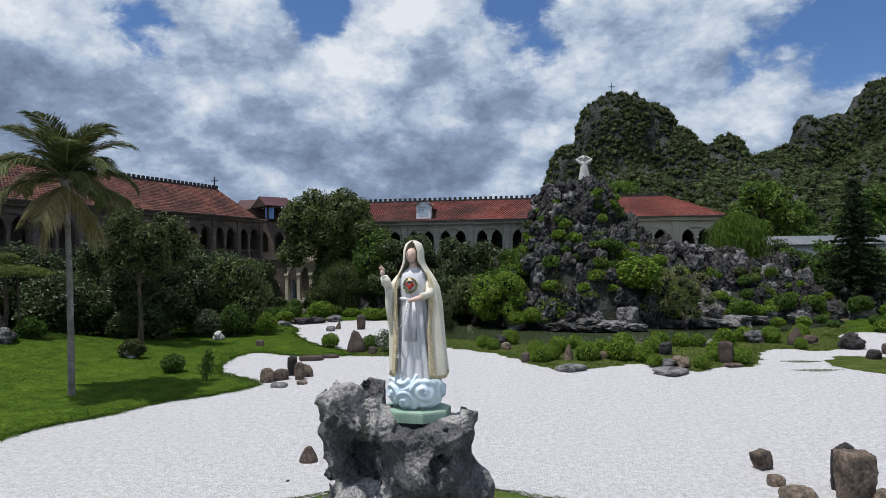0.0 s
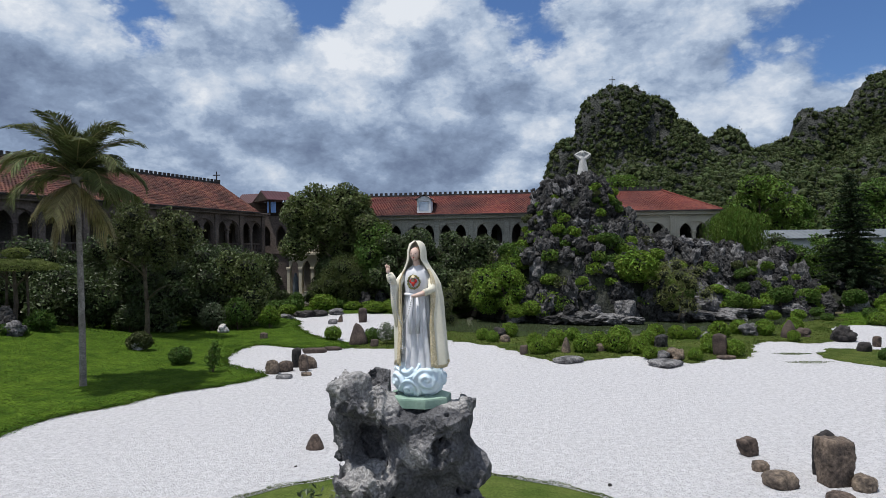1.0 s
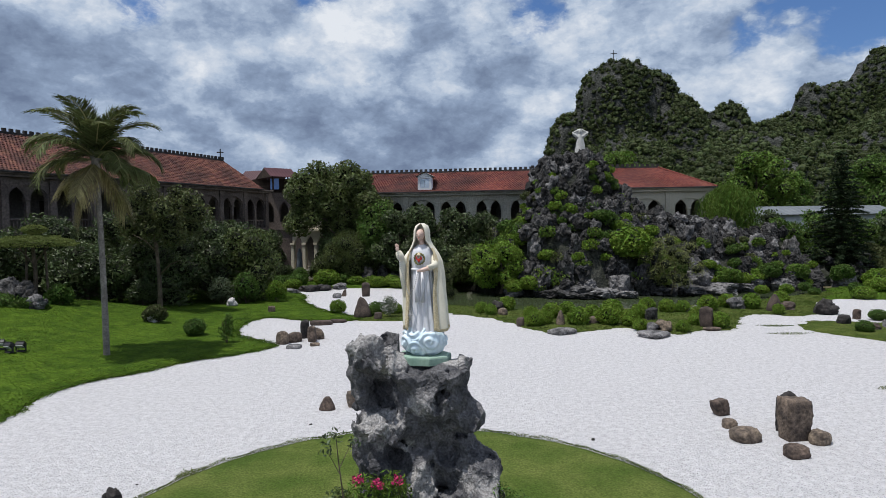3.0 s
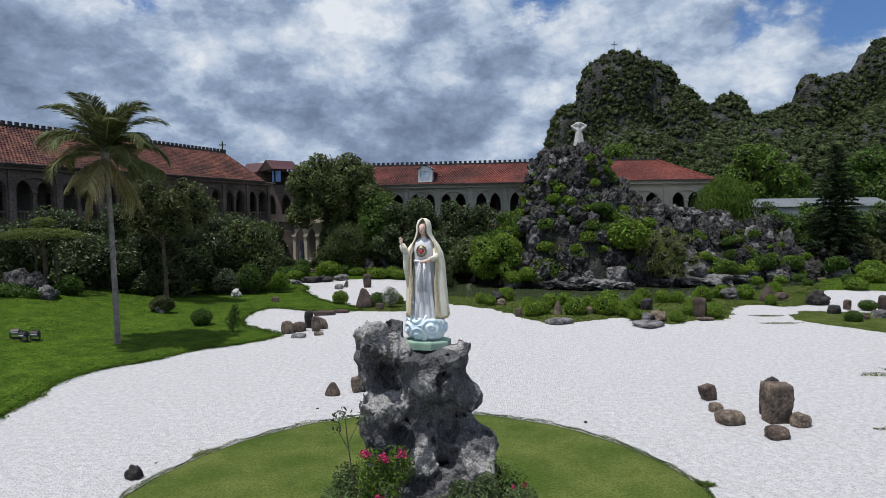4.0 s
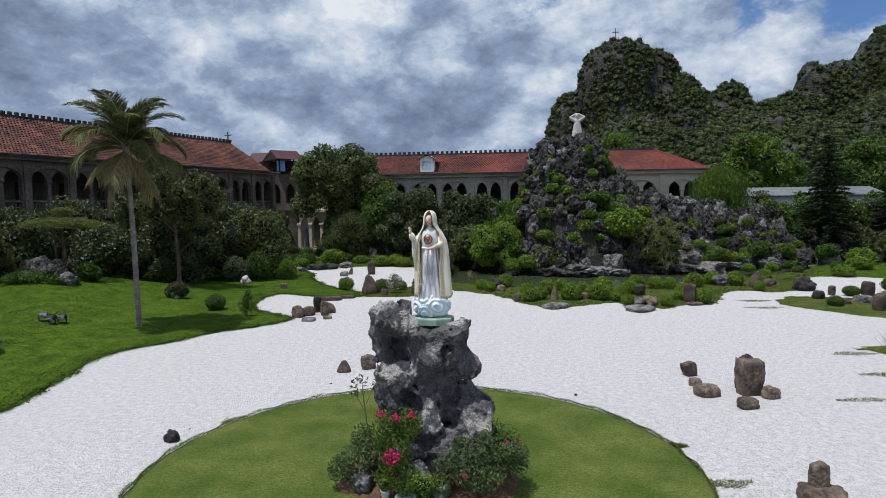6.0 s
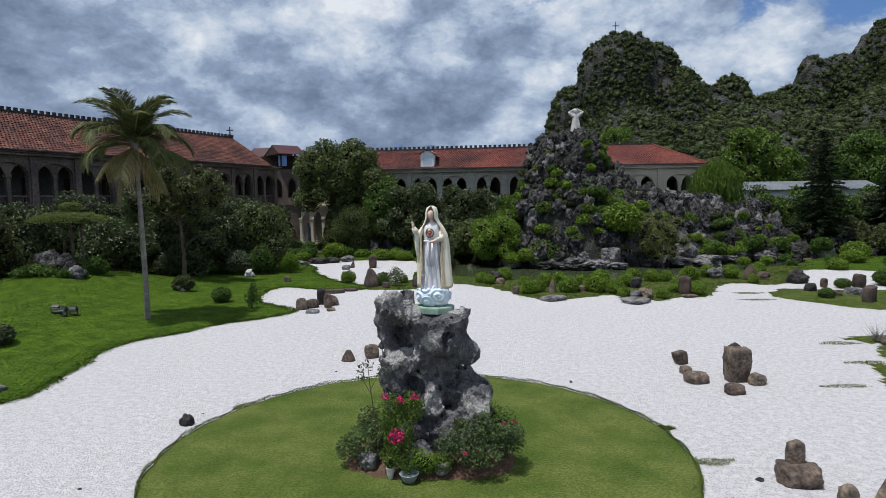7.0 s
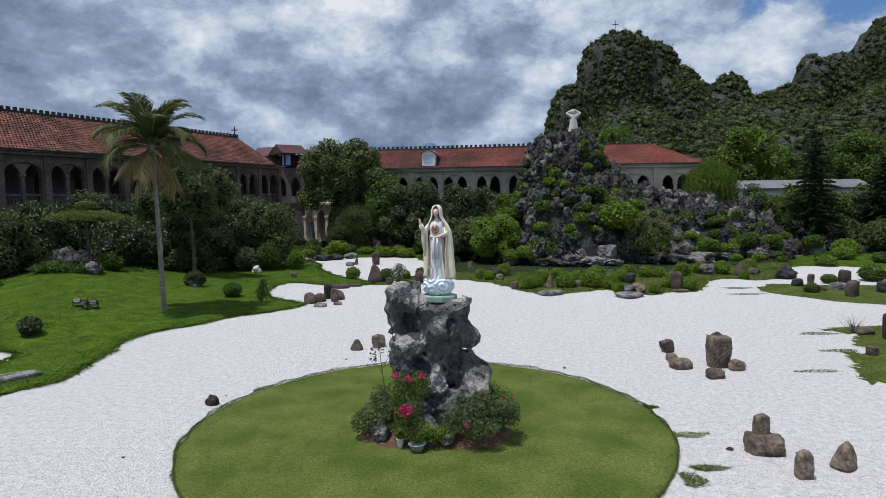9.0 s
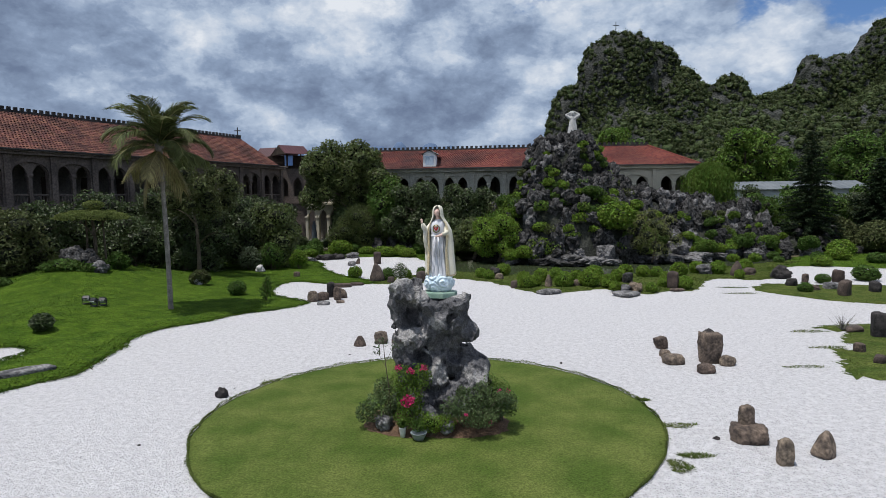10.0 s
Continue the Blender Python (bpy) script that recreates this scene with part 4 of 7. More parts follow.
def sheet_gable(x, y, turn, half, length_, eave, ridge, name):
    """A ribbed sheet-metal gable roof, ridge along its own x."""
    for s_ in (-1, 1):
        V_, F_ = [], []
        n_ = 18
        for k_ in range(n_ + 1):
            u_ = length_ * k_ / n_
            lift_ = 0.03 if k_ % 2 else 0.0
            for yy, zz in ((0.0, ridge), (s_ * half, eave)):
                V_ += [(u_, yy, zz + lift_), (u_, yy, zz + lift_ + 0.03)]
        for k_ in range(n_):
            a_, b_ = 4 * k_, 4 * k_ + 4
            F_ += [(a_ + 1, b_ + 1, b_ + 3, a_ + 3), (a_, a_ + 2, b_ + 2, b_), (a_, b_, b_ + 1, a_ + 1), (a_ + 2, a_ + 3, b_ + 3, b_ + 2)]
        ob_ = solid(name, V_, F_, METAL_RED, shed)
        ob_.matrix_basis = pose(x, y, 0, 0, 0, turn)


sheet_gable(-0.6, 0.2, 40, 1.75, 3.0, 9.85, 10.85, "shelter_roof")
sheet_gable(-3.7, 3.6, -20, 1.2, 2.2, 9.7, 10.8, "rear_roof")
solid("gable_boards", [(-1.72, 1.5, 9.83), (0.50, -1.12, 9.83), (-0.62, 0.2, 10.83), (-1.66, 1.55, 9.83), (0.56, -1.07, 9.83), (-0.56, 0.25, 10.83)], [(0, 1, 2), (5, 4, 3), (0, 3, 4, 1), (1, 4, 5, 2), (2, 5, 3, 0)], WOOD, shed)
for px_, py_ in ((-1.5, 1.4), (0.5, -0.8), (2.3, 3.6), (3.4, 2.0), (1.7, 0.3)):
    bm = bmesh.new()
    box(bm, px_ - 0.07, px_ + 0.07, py_ + 0.4, py_ + 0.54, 8.3, 9.95)
    part("post", bm, WOOD, shed)
bm = bmesh.new()
box(bm, -2.2, 5.1, 1.6, 1.8, 8.3, 9.8)
part("back_screen", bm, WOOD, shed)
bm = bmesh.new()
box(bm, -2.0, 5.0, 0.08, 0.14, 8.95, 9.03)
part("rail", bm, WOOD, shed)
bm = bmesh.new()
for k in range(7):
    x = 0.2 + k * 0.125
    box(bm, x, x + 0.122, -0.02 + 0.03 * math.sin(k * 1.7), 0.02 + 0.03 * math.sin(k * 1.7), 8.62, 9.72 - 0.02 * (k % 2))
towel = part("hung_cloth", bm, CLOTH, None)
towel.matrix_world = along(-18.6, 59.75, 0)
tagged(towel, label="pale blue cloth hung from the rooftop shelter", category="cloth")

# ground-floor porch in the corner
porch = empty("corner_porch", along(-14.75, 54.2, -4), label="cream ground-floor porch with pointed arches and balustrade", category="porch")
bm = bmesh.new()
for k in range(3):
    arch_wall(bm, k * 1.1, (k + 1) * 1.1, 0.9, 4.35, k * 1.1 + 0.18, (k + 1) * 1.1 - 0.18, 0.9, 3.2, 0.75, 0, 0.35, True)
part("wall", bm, CREAM_WALL, porch)
bm = bmesh.new()
box(bm, -0.2, 4.6, -0.3, 3.5, 0, 0.897)
part("plinth", bm, GREY_PLASTER, porch)
bm = bmesh.new()
box(bm, -0.2, 4.6, -0.25, 3.0, 4.353, 4.6, 0.02)
part("ledge", bm, CREAM_WALL, porch)
for k in range(3):
    bm = bmesh.new()
    box(bm, k * 1.1 - 0.14, k * 1.1 + 0.14, -0.12, -0.003, 0.9, 3.1, 0.02)
    box(bm, k * 1.1 - 0.2, k * 1.1 + 0.2, -0.18, -0.003, 3.103, 3.3, 0.02)
    part("column", bm, CREAM_WALL, porch)
bm = bmesh.new()
box(bm, -0.2, 4.6, -0.2, -0.05, 5.1, 5.25)
for k in range(22):
    box(bm, -0.15 + k * 0.21, -0.05 + k * 0.21, -0.17, -0.08, 4.603, 5.097)
part("balustrade", bm, CREAM_WALL, porch)
bm = bmesh.new()
box(bm, -0.2, 4.6, 3.0, 3.2, 0.9, 5.0)
part("back_wall", bm, DARK_INSIDE, porch)

# long low grey roof beyond the shrubs
store = empty("low_grey_shed", along(26.6, 60.0, 0), label="long low white shed under a grey roof", category="shed")
bm = bmesh.new()
box(bm, 0, 17.4, 0, 5, 0, 5.35)
part("wall", bm, WHITE_WASH, store)
V, F = [], []
for k in range(60):
    x = -0.3 + k * 0.305
    z = 0.03 if k % 2 else 0
    V += [(x, -0.5, 5.4 + z), (x, 2.5, 6.3 + z), (x, 5.5, 5.4 + z)]
for k in range(59):
    a = 3 * k
    F += [(a, a + 3, a + 4, a + 1), (a + 1, a + 4, a + 5, a + 2)]
roof = solid("roof", V, F, GREY_ROOF, store)
sm = roof.modifiers.new("thickness", "SOLIDIFY")
sm.thickness = 0.05
bm = bmesh.new()
box(bm, -3.5, -0.4, 0.5, 6, 0, 6.2)
box(bm, -3.8, -0.2, 0.3, 6.2, 6.2, 6.35)
part("annex", bm, GREY_PLASTER, store)

# ---- hills ----
TOWERS = [(79, 301, 24.5, 81.5, 5.5), (97.5, 300, 17, 78, 4.0), (56, 301, 14.5, 57, 5.0), (54, 299, 15.5, 30, 6.0), (105, 296, 34, 66, 1.9), (134, 300, 15, 61.5, 3.0), (122, 298, 26, 57, 2.6), (150, 297, 30, 53, 2.6), (173, 301, 14, 72, 3.5), (166, 298, 20, 59, 2.5), (187, 303, 20, 73, 3.0), (216, 305, 30, 89, 3.6), (255, 315, 50, 118, 2.0), (130, 280, 75, 46, 1.6), (205, 276, 75, 58, 1.6), (80, 280, 48, 46, 1.8)]


def hill_height(x, y):
    """Steep limestone towers rising out of wooded slopes."""
    z = np.zeros_like(x)
    wob = 1 + 0.04 * np.sin(x * 0.21 + 1.3) * np.cos(y * 0.17) + 0.04 * np.sin(x * 0.53 + y * 0.41)
    for cx, cy, R, h, p in TOWERS:
        d = np.hypot(x - cx, (y - cy) * 0.8) / (R * wob)
        z = np.maximum(z, h * np.clip(1 - np.clip(d, 0, 1) ** p, 0, 1) ** 0.9)
    return z - 0.5


hx, hy = np.meshgrid(np.arange(18, 330, 1.6), np.arange(196, 372, 1.6))
hz = hill_height(hx, hy)
bumpy = np.array([noise.turbulence((a * 0.11, b * 0.11, 0.0), 4, True) + 0.8 * abs(noise.noise((a * 0.3, b * 0.3, 5.0))) for a, b in zip(hx.ravel(), hy.ravel())]).reshape(hx.shape)
hz2 = np.where(hz > 0.5, hz + (bumpy - 0.9) * np.clip(hz / 20, 0, 1) * 5.5, -1.0)
hw = hx.shape[1]
HV = np.column_stack([hx.ravel(), hy.ravel() + (bumpy.ravel() - 0.8) * 3, hz2.ravel()])
hj, hi_ = np.meshgrid(np.arange(hx.shape[0] - 1), np.arange(hw - 1), indexing="ij")
base_i = (hj * hw + hi_).ravel()
HF = np.column_stack([base_i, base_i + 1, base_i + hw + 1, base_i + hw])
HF = HF[(hz2.ravel()[HF] > -0.9).any(1)]
tagged(solid("karst_hill", HV, HF, CLIFF, smooth=False), label="steep grey limestone hill covered in forest", category="hill", kind="structure")

# forest on the hill: small crowns of coarse leaves, sparser on the steepest faces
r = np.random.default_rng(21)
A0, B0, C0, D0 = (HV[HF[:, k]] for k in range(4))
area = np.linalg.norm(np.cross(C0 - A0, D0 - B0), axis=1) / 2
centre = (A0 + B0 + C0 + D0) / 4
patchy = np.array([noise.noise((a * 0.05, b * 0.05, c * 0.035)) + 0.5 * noise.noise((a * 0.14, b * 0.14, c * 0.05 + 9)) for a, b, c in centre])
upward = np.abs((C0 - A0)[:, 0] * (D0 - B0)[:, 1]) / np.maximum(area * 2, 1e-6)
want = area * np.clip(0.62 + upward * 0.7 + patchy * 1.5, 0.10, 1.25) * (centre[:, 2] > 0.5) * (centre[:, 1] < 306)
pick = r.choice(len(want), size=15000, p=want / want.sum())
su, sv = r.random((len(pick), 1)), r.random((len(pick), 1))
cx_, cy_, z0 = ((A0[pick] * (1 - su) + B0[pick] * su) * (1 - sv) + (D0[pick] * (1 - su) + C0[pick] * su) * sv).T
n = len(cx_)
R = r.uniform(0.8, 2.0, n) * np.where(r.random(n) < 0.2, 1.5, 1) * np.clip(1.05 - centre[pick, 2] / 400, 0.7, 1.1)
bm = bmesh.new()
bmesh.ops.create_icosphere(bm, subdivisions=1, radius=1)
bm.verts.index_update()
SV = np.array([tuple(v.co) for v in bm.verts])
SF = np.array([[v.index for v in f.verts] for f in bm.faces])
bm.free()
# each crown is an uneven inner mass under a skin of coarse leaf sprays
swell = r.uniform(0.5, 0.85, (n, len(SV), 1))
heart = np.stack([cx_, cy_, z0 + R * 0.35], 1)[:, None]
CV = heart + SV[None] * swell * R[:, None, None] * np.array((1, 1, 0.85))
CF = SF[None] + (np.arange(n) * len(SV))[:, None, None]
per = 30
u = unit(r.normal(size=(n, per, 3)).reshape(-1, 3)).reshape(n, per, 3)
u[:, :, 2] = np.abs(u[:, :, 2]) * 1.1 - 0.2
P = heart + u * (R[:, None, None] * r.uniform(0.6, 1.08, (n, per, 1)))
V, F = leaf_quads(P.reshape(-1, 3), u.reshape(-1, 3), 0.52, r, 0.7, 0.4, 0.1)
F = F.tolist() + (CF.reshape(-1, 3) + len(V)).tolist()
V = np.vstack([V, CV.reshape(-1, 3)])
tagged(solid("hill_forest", V, F, LEAF_HILL), label="dense green forest canopy over the limestone hill", category="forest", kind="stuff")

bm = bmesh.new()
box(bm, -0.16, 0.16, -0.16, 0.16, -5.0, 7.0)
box(bm, -1.9, 1.9, -0.16, 0.16, 4.4, 4.8)
hc = part("summit_cross", bm, IRON, None)
hc.matrix_world = pose(77.5, 300.0, 83.5) @ Matrix.Scale(0.78, 4)
tagged(hc, label="tall thin cross on the hill's summit", category="cross")

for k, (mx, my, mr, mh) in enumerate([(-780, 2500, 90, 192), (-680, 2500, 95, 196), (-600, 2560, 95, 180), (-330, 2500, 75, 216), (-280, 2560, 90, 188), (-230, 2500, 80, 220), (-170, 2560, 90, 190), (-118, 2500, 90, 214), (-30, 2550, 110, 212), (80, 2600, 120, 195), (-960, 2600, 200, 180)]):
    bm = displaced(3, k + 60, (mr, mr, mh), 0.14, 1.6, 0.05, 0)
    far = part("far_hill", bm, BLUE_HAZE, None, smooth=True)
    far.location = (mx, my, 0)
    tagged(far, label="limestone hill on the horizon, tinted blue for haze", category="hill", group="far hills", kind="structure")

# ---- statue on its rock ----


def statue(m):
    """A standing robed figure on a cloud and an eight-sided plinth, as one plain mesh."""
    mats = [VEIL, GOWN, CLOUD_BLUE, PLINTH_GREEN, GILT, FLESH, HEART, MARBLE, HAIR, LAUREL]
    V, F, I = [], [], []

    def add(verts, faces, k):
        n0 = len(V)
        V.extend(tuple(p) for p in verts)
        F.extend(tuple(i + n0 for i in q) for q in faces)
        I.extend([k] * len(faces))

    def ball(c, rad, k, sub=3, dent=0.0, freq=3.0):
        bm = bmesh.new()
        bmesh.ops.create_icosphere(bm, subdivisions=sub, radius=1)
        vs = []
        for v in bm.verts:
            s = 1 + dent * noise.noise(v.co * freq + Vector(c))
            vs.append((c[0] + v.co.x * rad[0] * s, c[1] + v.co.y * rad[1] * s, c[2] + v.co.z * rad[2] * s))
        add(vs, [tuple(v.index for v in f.verts) for f in bm.faces], k)
        bm.free()

    # plinth
    oct_ = [(0.42 * math.cos(a), 0.335 * math.sin(a)) for a in np.arange(8) * math.pi / 4 + math.pi / 8]
    prof = [(1.0, -0.01), (1.0, 0.085), (0.985, 0.105), (0.93, 0.115)]
    vs = [(x * s, y * s, z) for s, z in prof for x, y in oct_]
    fs = [(i * 8 + k, i * 8 + (k + 1) % 8, (i + 1) * 8 + (k + 1) % 8, (i + 1) * 8 + k) for i in range(3) for k in range(8)]
    add(vs, fs + [tuple(range(8))[::-1], tuple(range(24, 32))], 3)
    # cloud with rolled curls
    curls = [(0.15, 0.33, 1), (-0.26, 0.30, -1), (-0.06, 0.20, 1), (-0.12, 0.50, 1)]
    bm = bmesh.new()
    bmesh.ops.create_icosphere(bm, subdivisions=6, radius=1)
    vs = []
    for v in bm.verts:
        q = v.co
        b = Vector((q.x * 0.33, q.y * 0.27, q.z * 0.235 + 0.34))
        side = b.x if abs(q.y) > 0.35 else (b.y + 0.1) * (1 if q.x > 0 else -1)
        best = min(curls, key=lambda c_: (side - c_[0]) ** 2 + (b.z - c_[1]) ** 2)
        rr_ = math.hypot(side - best[0], b.z - best[1])
        th = math.atan2(b.z - best[1], side - best[0]) * best[2]
        k = 1 + 0.045 * math.sin(2 * math.pi * rr_ / 0.082 - th) + 0.05 * math.exp(-(rr_ / 0.10) ** 2) + 0.06 * noise.noise(q * 3)
        if b.z < 0.34:
            k *= 1 + 0.12 * (0.34 - b.z) / 0.24
        vs.append((b.x * k, b.y * k, 0.34 + (b.z - 0.34) * k))
    add(vs, [tuple(v.index for v in f.verts) for f in bm.faces], 2)
    bm.free()
    z0 = 0.52
    # gown with falling folds
    sides, levels = 96, 34
    vs = []
    for i in range(levels):
        t = i / (levels - 1)
        h = -0.05 + 1.28 * t
        w = np.interp(h, [-0.05, 0.1, 0.5, 0.85, 1.05, 1.16, 1.23], [0.235, 0.225, 0.19, 0.155, 0.175, 0.155, 0.06])
        d = np.interp(h, [-0.05, 0.1, 0.5, 0.85, 1.05, 1.16, 1.23], [0.185, 0.17, 0.14, 0.12, 0.135, 0.11, 0.055])
        deep = np.interp(h, [-0.05, 0.5, 0.84, 0.9, 1.2], [0.12, 0.095, 0.055, 0.015, 0.0])
        for k in range(sides):
            a = 2 * math.pi * k / sides
            s = 1 + deep * 1.25 * (1.4 * abs(math.sin(a * 7 + 0.8 * math.sin(h * 3))) - 0.9 + 0.6 * math.sin(a * 6 + h * 2))
            vs.append((w * s * math.cos(a), d * s * math.sin(a) - 0.03, z0 + h))
    add(vs, [(i * sides + k, i * sides + (k + 1) % sides, (i + 1) * sides + (k + 1) % sides, (i + 1) * sides + k) for i in range(levels - 1) for k in range(sides)], 1)
    # sash
    add(*tube([(0.16 * math.cos(a), 0.125 * math.sin(a) - 0.035, z0 + 0.86) for a in np.linspace(-0.4, math.pi + 0.4, 20) + math.pi], [0.022] * 20, 6), 1)
    for q in (-0.035, 0.03):
        add(*tube([(q, -0.165, z0 + 0.85), (q * 1.6, -0.185, z0 + 0.6), (q * 1.2, -0.20, z0 + 0.38)], [0.02, 0.028, 0.032], 6), 1)
    # cloak and hood, open in front, with a gilt border
    cols, rows = 84, 44
    outer, inner = [], []
    for i in range(rows):
        t = i / (rows - 1)
        h = -0.02 + 1.56 * t
        wl0 = np.interp(h, [-0.02, 0.3, 0.8, 1.02, 1.12, 1.22, 1.30, 1.42, 1.50, 1.54], [0.305, 0.295, 0.285, 0.265, 0.205, 0.155, 0.122, 0.118, 0.095, 0.035])
        wr0 = np.interp(h, [-0.02, 0.3, 0.8, 1.0, 1.12, 1.22, 1.30, 1.42, 1.50, 1.54], [0.395, 0.37, 0.33, 0.295, 0.235, 0.165, 0.122, 0.118, 0.095, 0.035])
        d0 = np.interp(h, [-0.02, 0.6, 1.1, 1.22, 1.30, 1.42, 1.50, 1.54], [0.25, 0.21, 0.18, 0.14, 0.125, 0.128, 0.105, 0.04])
        gap_ = np.interp(h, [-0.02, 0.5, 0.95, 1.12, 1.24, 1.3, 1.42, 1.50, 1.54], [0.62, 0.60, 0.78, 0.98, 0.86, 0.70, 0.68, 0.46, 0.0])
        deep = np.interp(h, [-0.02, 0.6, 1.1, 1.25, 1.54], [0.075, 0.06, 0.03, 0.014, 0.0])
        for k in range(cols):
            a = gap_ + (2 * math.pi - 2 * gap_) * k / (cols - 1)
            w = wr0 if a < math.pi else wl0
            s = 1 + deep * 1.3 * (1.5 * abs(math.sin(a * 6.5 + h)) - 0.95 + 0.5 * math.sin(a * 7 - 2 * h))
            fwd = -0.02 - 0.035 * np.interp(h, [1.2, 1.3, 1.45], [0, 1, 0.8]) * (math.cos(a) > 0)
            hem = 0.03 * math.sin(a * 5) * (1 - t) ** 6
            p = (w * s * math.sin(a), -d0 * s * math.cos(a) + fwd, z0 + h + hem)
            outer.append(p)
            inner.append((p[0] * 0.93, (p[1] + 0.02) * 0.92 - 0.02, p[2] - 0.004))
    for pts, flip in ((outer, False), (inner, True)):
        faces, kinds = [], []
        for i in range(rows - 1):
            for k in range(cols - 1):
                q = (i * cols + k, i * cols + k + 1, (i + 1) * cols + k + 1, (i + 1) * cols + k)
                faces.append(q[::-1] if flip else q)
        n0 = len(V)
        V.extend(pts)
        F.extend(tuple(i + n0 for i in q) for q in faces)
        for i in range(rows - 1):
            for k in range(cols - 1):
                trim = (k < 4 or k > cols - 6) and i < 33 or (i < 1 and not flip)
                I.append(4 if trim and not flip else 0)
    no, ni = len(V) - 2 * rows * cols, len(V) - rows * cols
    for k0 in (0, cols - 1):
        for i in range(rows - 1):
            F.append((no + i * cols + k0, no + (i + 1) * cols + k0, ni + (i + 1) * cols + k0, ni + i * cols + k0))
            I.append(4 if i < 33 else 0)
    for k in range(cols - 1):
        F.append((no + k, ni + k, ni + k + 1, no + k + 1))
        I.append(4)
    # head, neck, arms
    ball((0, -0.050, z0 + 1.380), (0.074, 0.078, 0.084), 8)
    ball((-0.008, -0.104, z0 + 1.372), (0.062, 0.070, 0.082), 5)
    ball((-0.012, -0.118, z0 + 1.322), (0.036, 0.044, 0.038), 5, 2)
    ball((-0.012, -0.171, z0 + 1.360), (0.009, 0.012, 0.022), 5, 2)
    for sx in (-1, 1):
        ball((-0.011 + sx * 0.026, -0.163, z0 + 1.378), (0.013, 0.006, 0.005), 8, 2)
        ball((-0.011 + sx * 0.027, -0.158, z0 + 1.396), (0.017, 0.006, 0.003), 8, 2)
    ball((-0.012, -0.163, z0 + 1.324), (0.014, 0.005, 0.005), 6, 2)
    add(*tube([(0, -0.03, z0 + 1.16), (-0.004, -0.07, z0 + 1.31)], [0.052, 0.040], 10), 5)
    add(*tube([(-0.17, -0.04, z0 + 1.10), (-0.265, -0.10, z0 + 0.96), (-0.30, -0.17, z0 + 1.06), (-0.315, -0.205, z0 + 1.12)], [0.055, 0.065, 0.060, 0.045], 12), 0)
    add(*tube([(-0.275, -0.13, z0 + 1.0), (-0.275, -0.12, z0 + 0.75), (-0.26, -0.10, z0 + 0.45)], [0.055, 0.05, 0.02], 10), 0)
    ball((-0.325, -0.225, z0 + 1.17), (0.028, 0.022, 0.045), 5, 2)
    for q in range(4):
        add(*tube([(-0.345 + 0.014 * q, -0.23, z0 + 1.195), (-0.352 + 0.016 * q, -0.24, z0 + 1.25 - 0.012 * abs(q - 1))], [0.009, 0.006], 6), 5)
    add(*tube([(0.19, -0.03, z0 + 1.08), (0.215, -0.12, z0 + 0.92), (0.13, -0.20, z0 + 0.885)], [0.055, 0.056, 0.046], 12), 0)
    add(*tube([(0.135, -0.20, z0 + 0.885), (0.05, -0.235, z0 + 0.86), (-0.02, -0.245, z0 + 0.845)], [0.034, 0.028, 0.014], 8), 5)
    # breast emblem: a gilt wreath round a red heart
    add(*tube([(0.075 * math.cos(a) - 0.01, -0.178 + 0.02 * math.cos(a) ** 2, z0 + 1.02 + 0.082 * math.sin(a)) for a in np.linspace(0, 2 * math.pi, 28)], [0.009 + 0.008 * (k % 2) for k in range(28)], 6), 9)
    for sx in (-0.022, 0.022):
        ball((sx - 0.01, -0.185, z0 + 1.03), (0.028, 0.02, 0.029), 6, 2)
    add(*tube([(-0.01, -0.185, z0 + 1.02), (-0.01, -0.185, z0 + 0.962)], [0.036, 0.004], 8), 6)
    add(*tube([(-0.01, -0.190, z0 + 1.045), (-0.01, -0.196, z0 + 1.075), (-0.01, -0.19, z0 + 1.115)], [0.034, 0.03, 0.005], 8), 4)
    ball((-0.01, -0.207, z0 + 1.035), (0.026, 0.006, 0.008), 1, 2)
    # rosary
    bead = [(-0.32, -0.235, z0 + 1.16), (-0.27, -0.25, z0 + 0.90), (-0.17, -0.26, z0 + 0.55), (-0.13, -0.26, z0 + 0.50)]
    up2 = [(-0.13, -0.26, z0 + 0.50), (-0.06, -0.26, z0 + 0.62), (-0.01, -0.255, z0 + 0.83)]
    down = [(-0.13, -0.26, z0 + 0.50), (-0.135, -0.25, z0 + 0.22)]
    for line, cnt in ((bead, 26), (up2, 14), (down, 9)):
        seg = np.array(line)
        cum = np.r_[0, np.cumsum(np.linalg.norm(np.diff(seg, axis=0), axis=1))]
        for s in np.linspace(0, cum[-1], cnt):
            ball([np.interp(s, cum, seg[:, j]) for j in range(3)], (0.011, 0.011, 0.011), 7, 1)
    add(*merge(tube([(-0.135, -0.25, z0 + 0.24), (-0.135, -0.25, z0 + 0.13)], [0.01, 0.01], 5), tube([(-0.17, -0.25, z0 + 0.20), (-0.10, -0.25, z0 + 0.20)], [0.009, 0.009], 5)), 7)
    ob = solid("statue", V, F, mats, smooth=True, index=I)
    ob.data.polygons.foreach_set("use_smooth", [k != 3 for k in I])
    ob.matrix_world = m
    return tagged(ob, label="painted white robed statue with gilt trim on blue cloud", category="statue")


statue(pose(-0.01, 6.95, 2.81, 0, 0, -12) @ Matrix.Scale(0.975, 4))


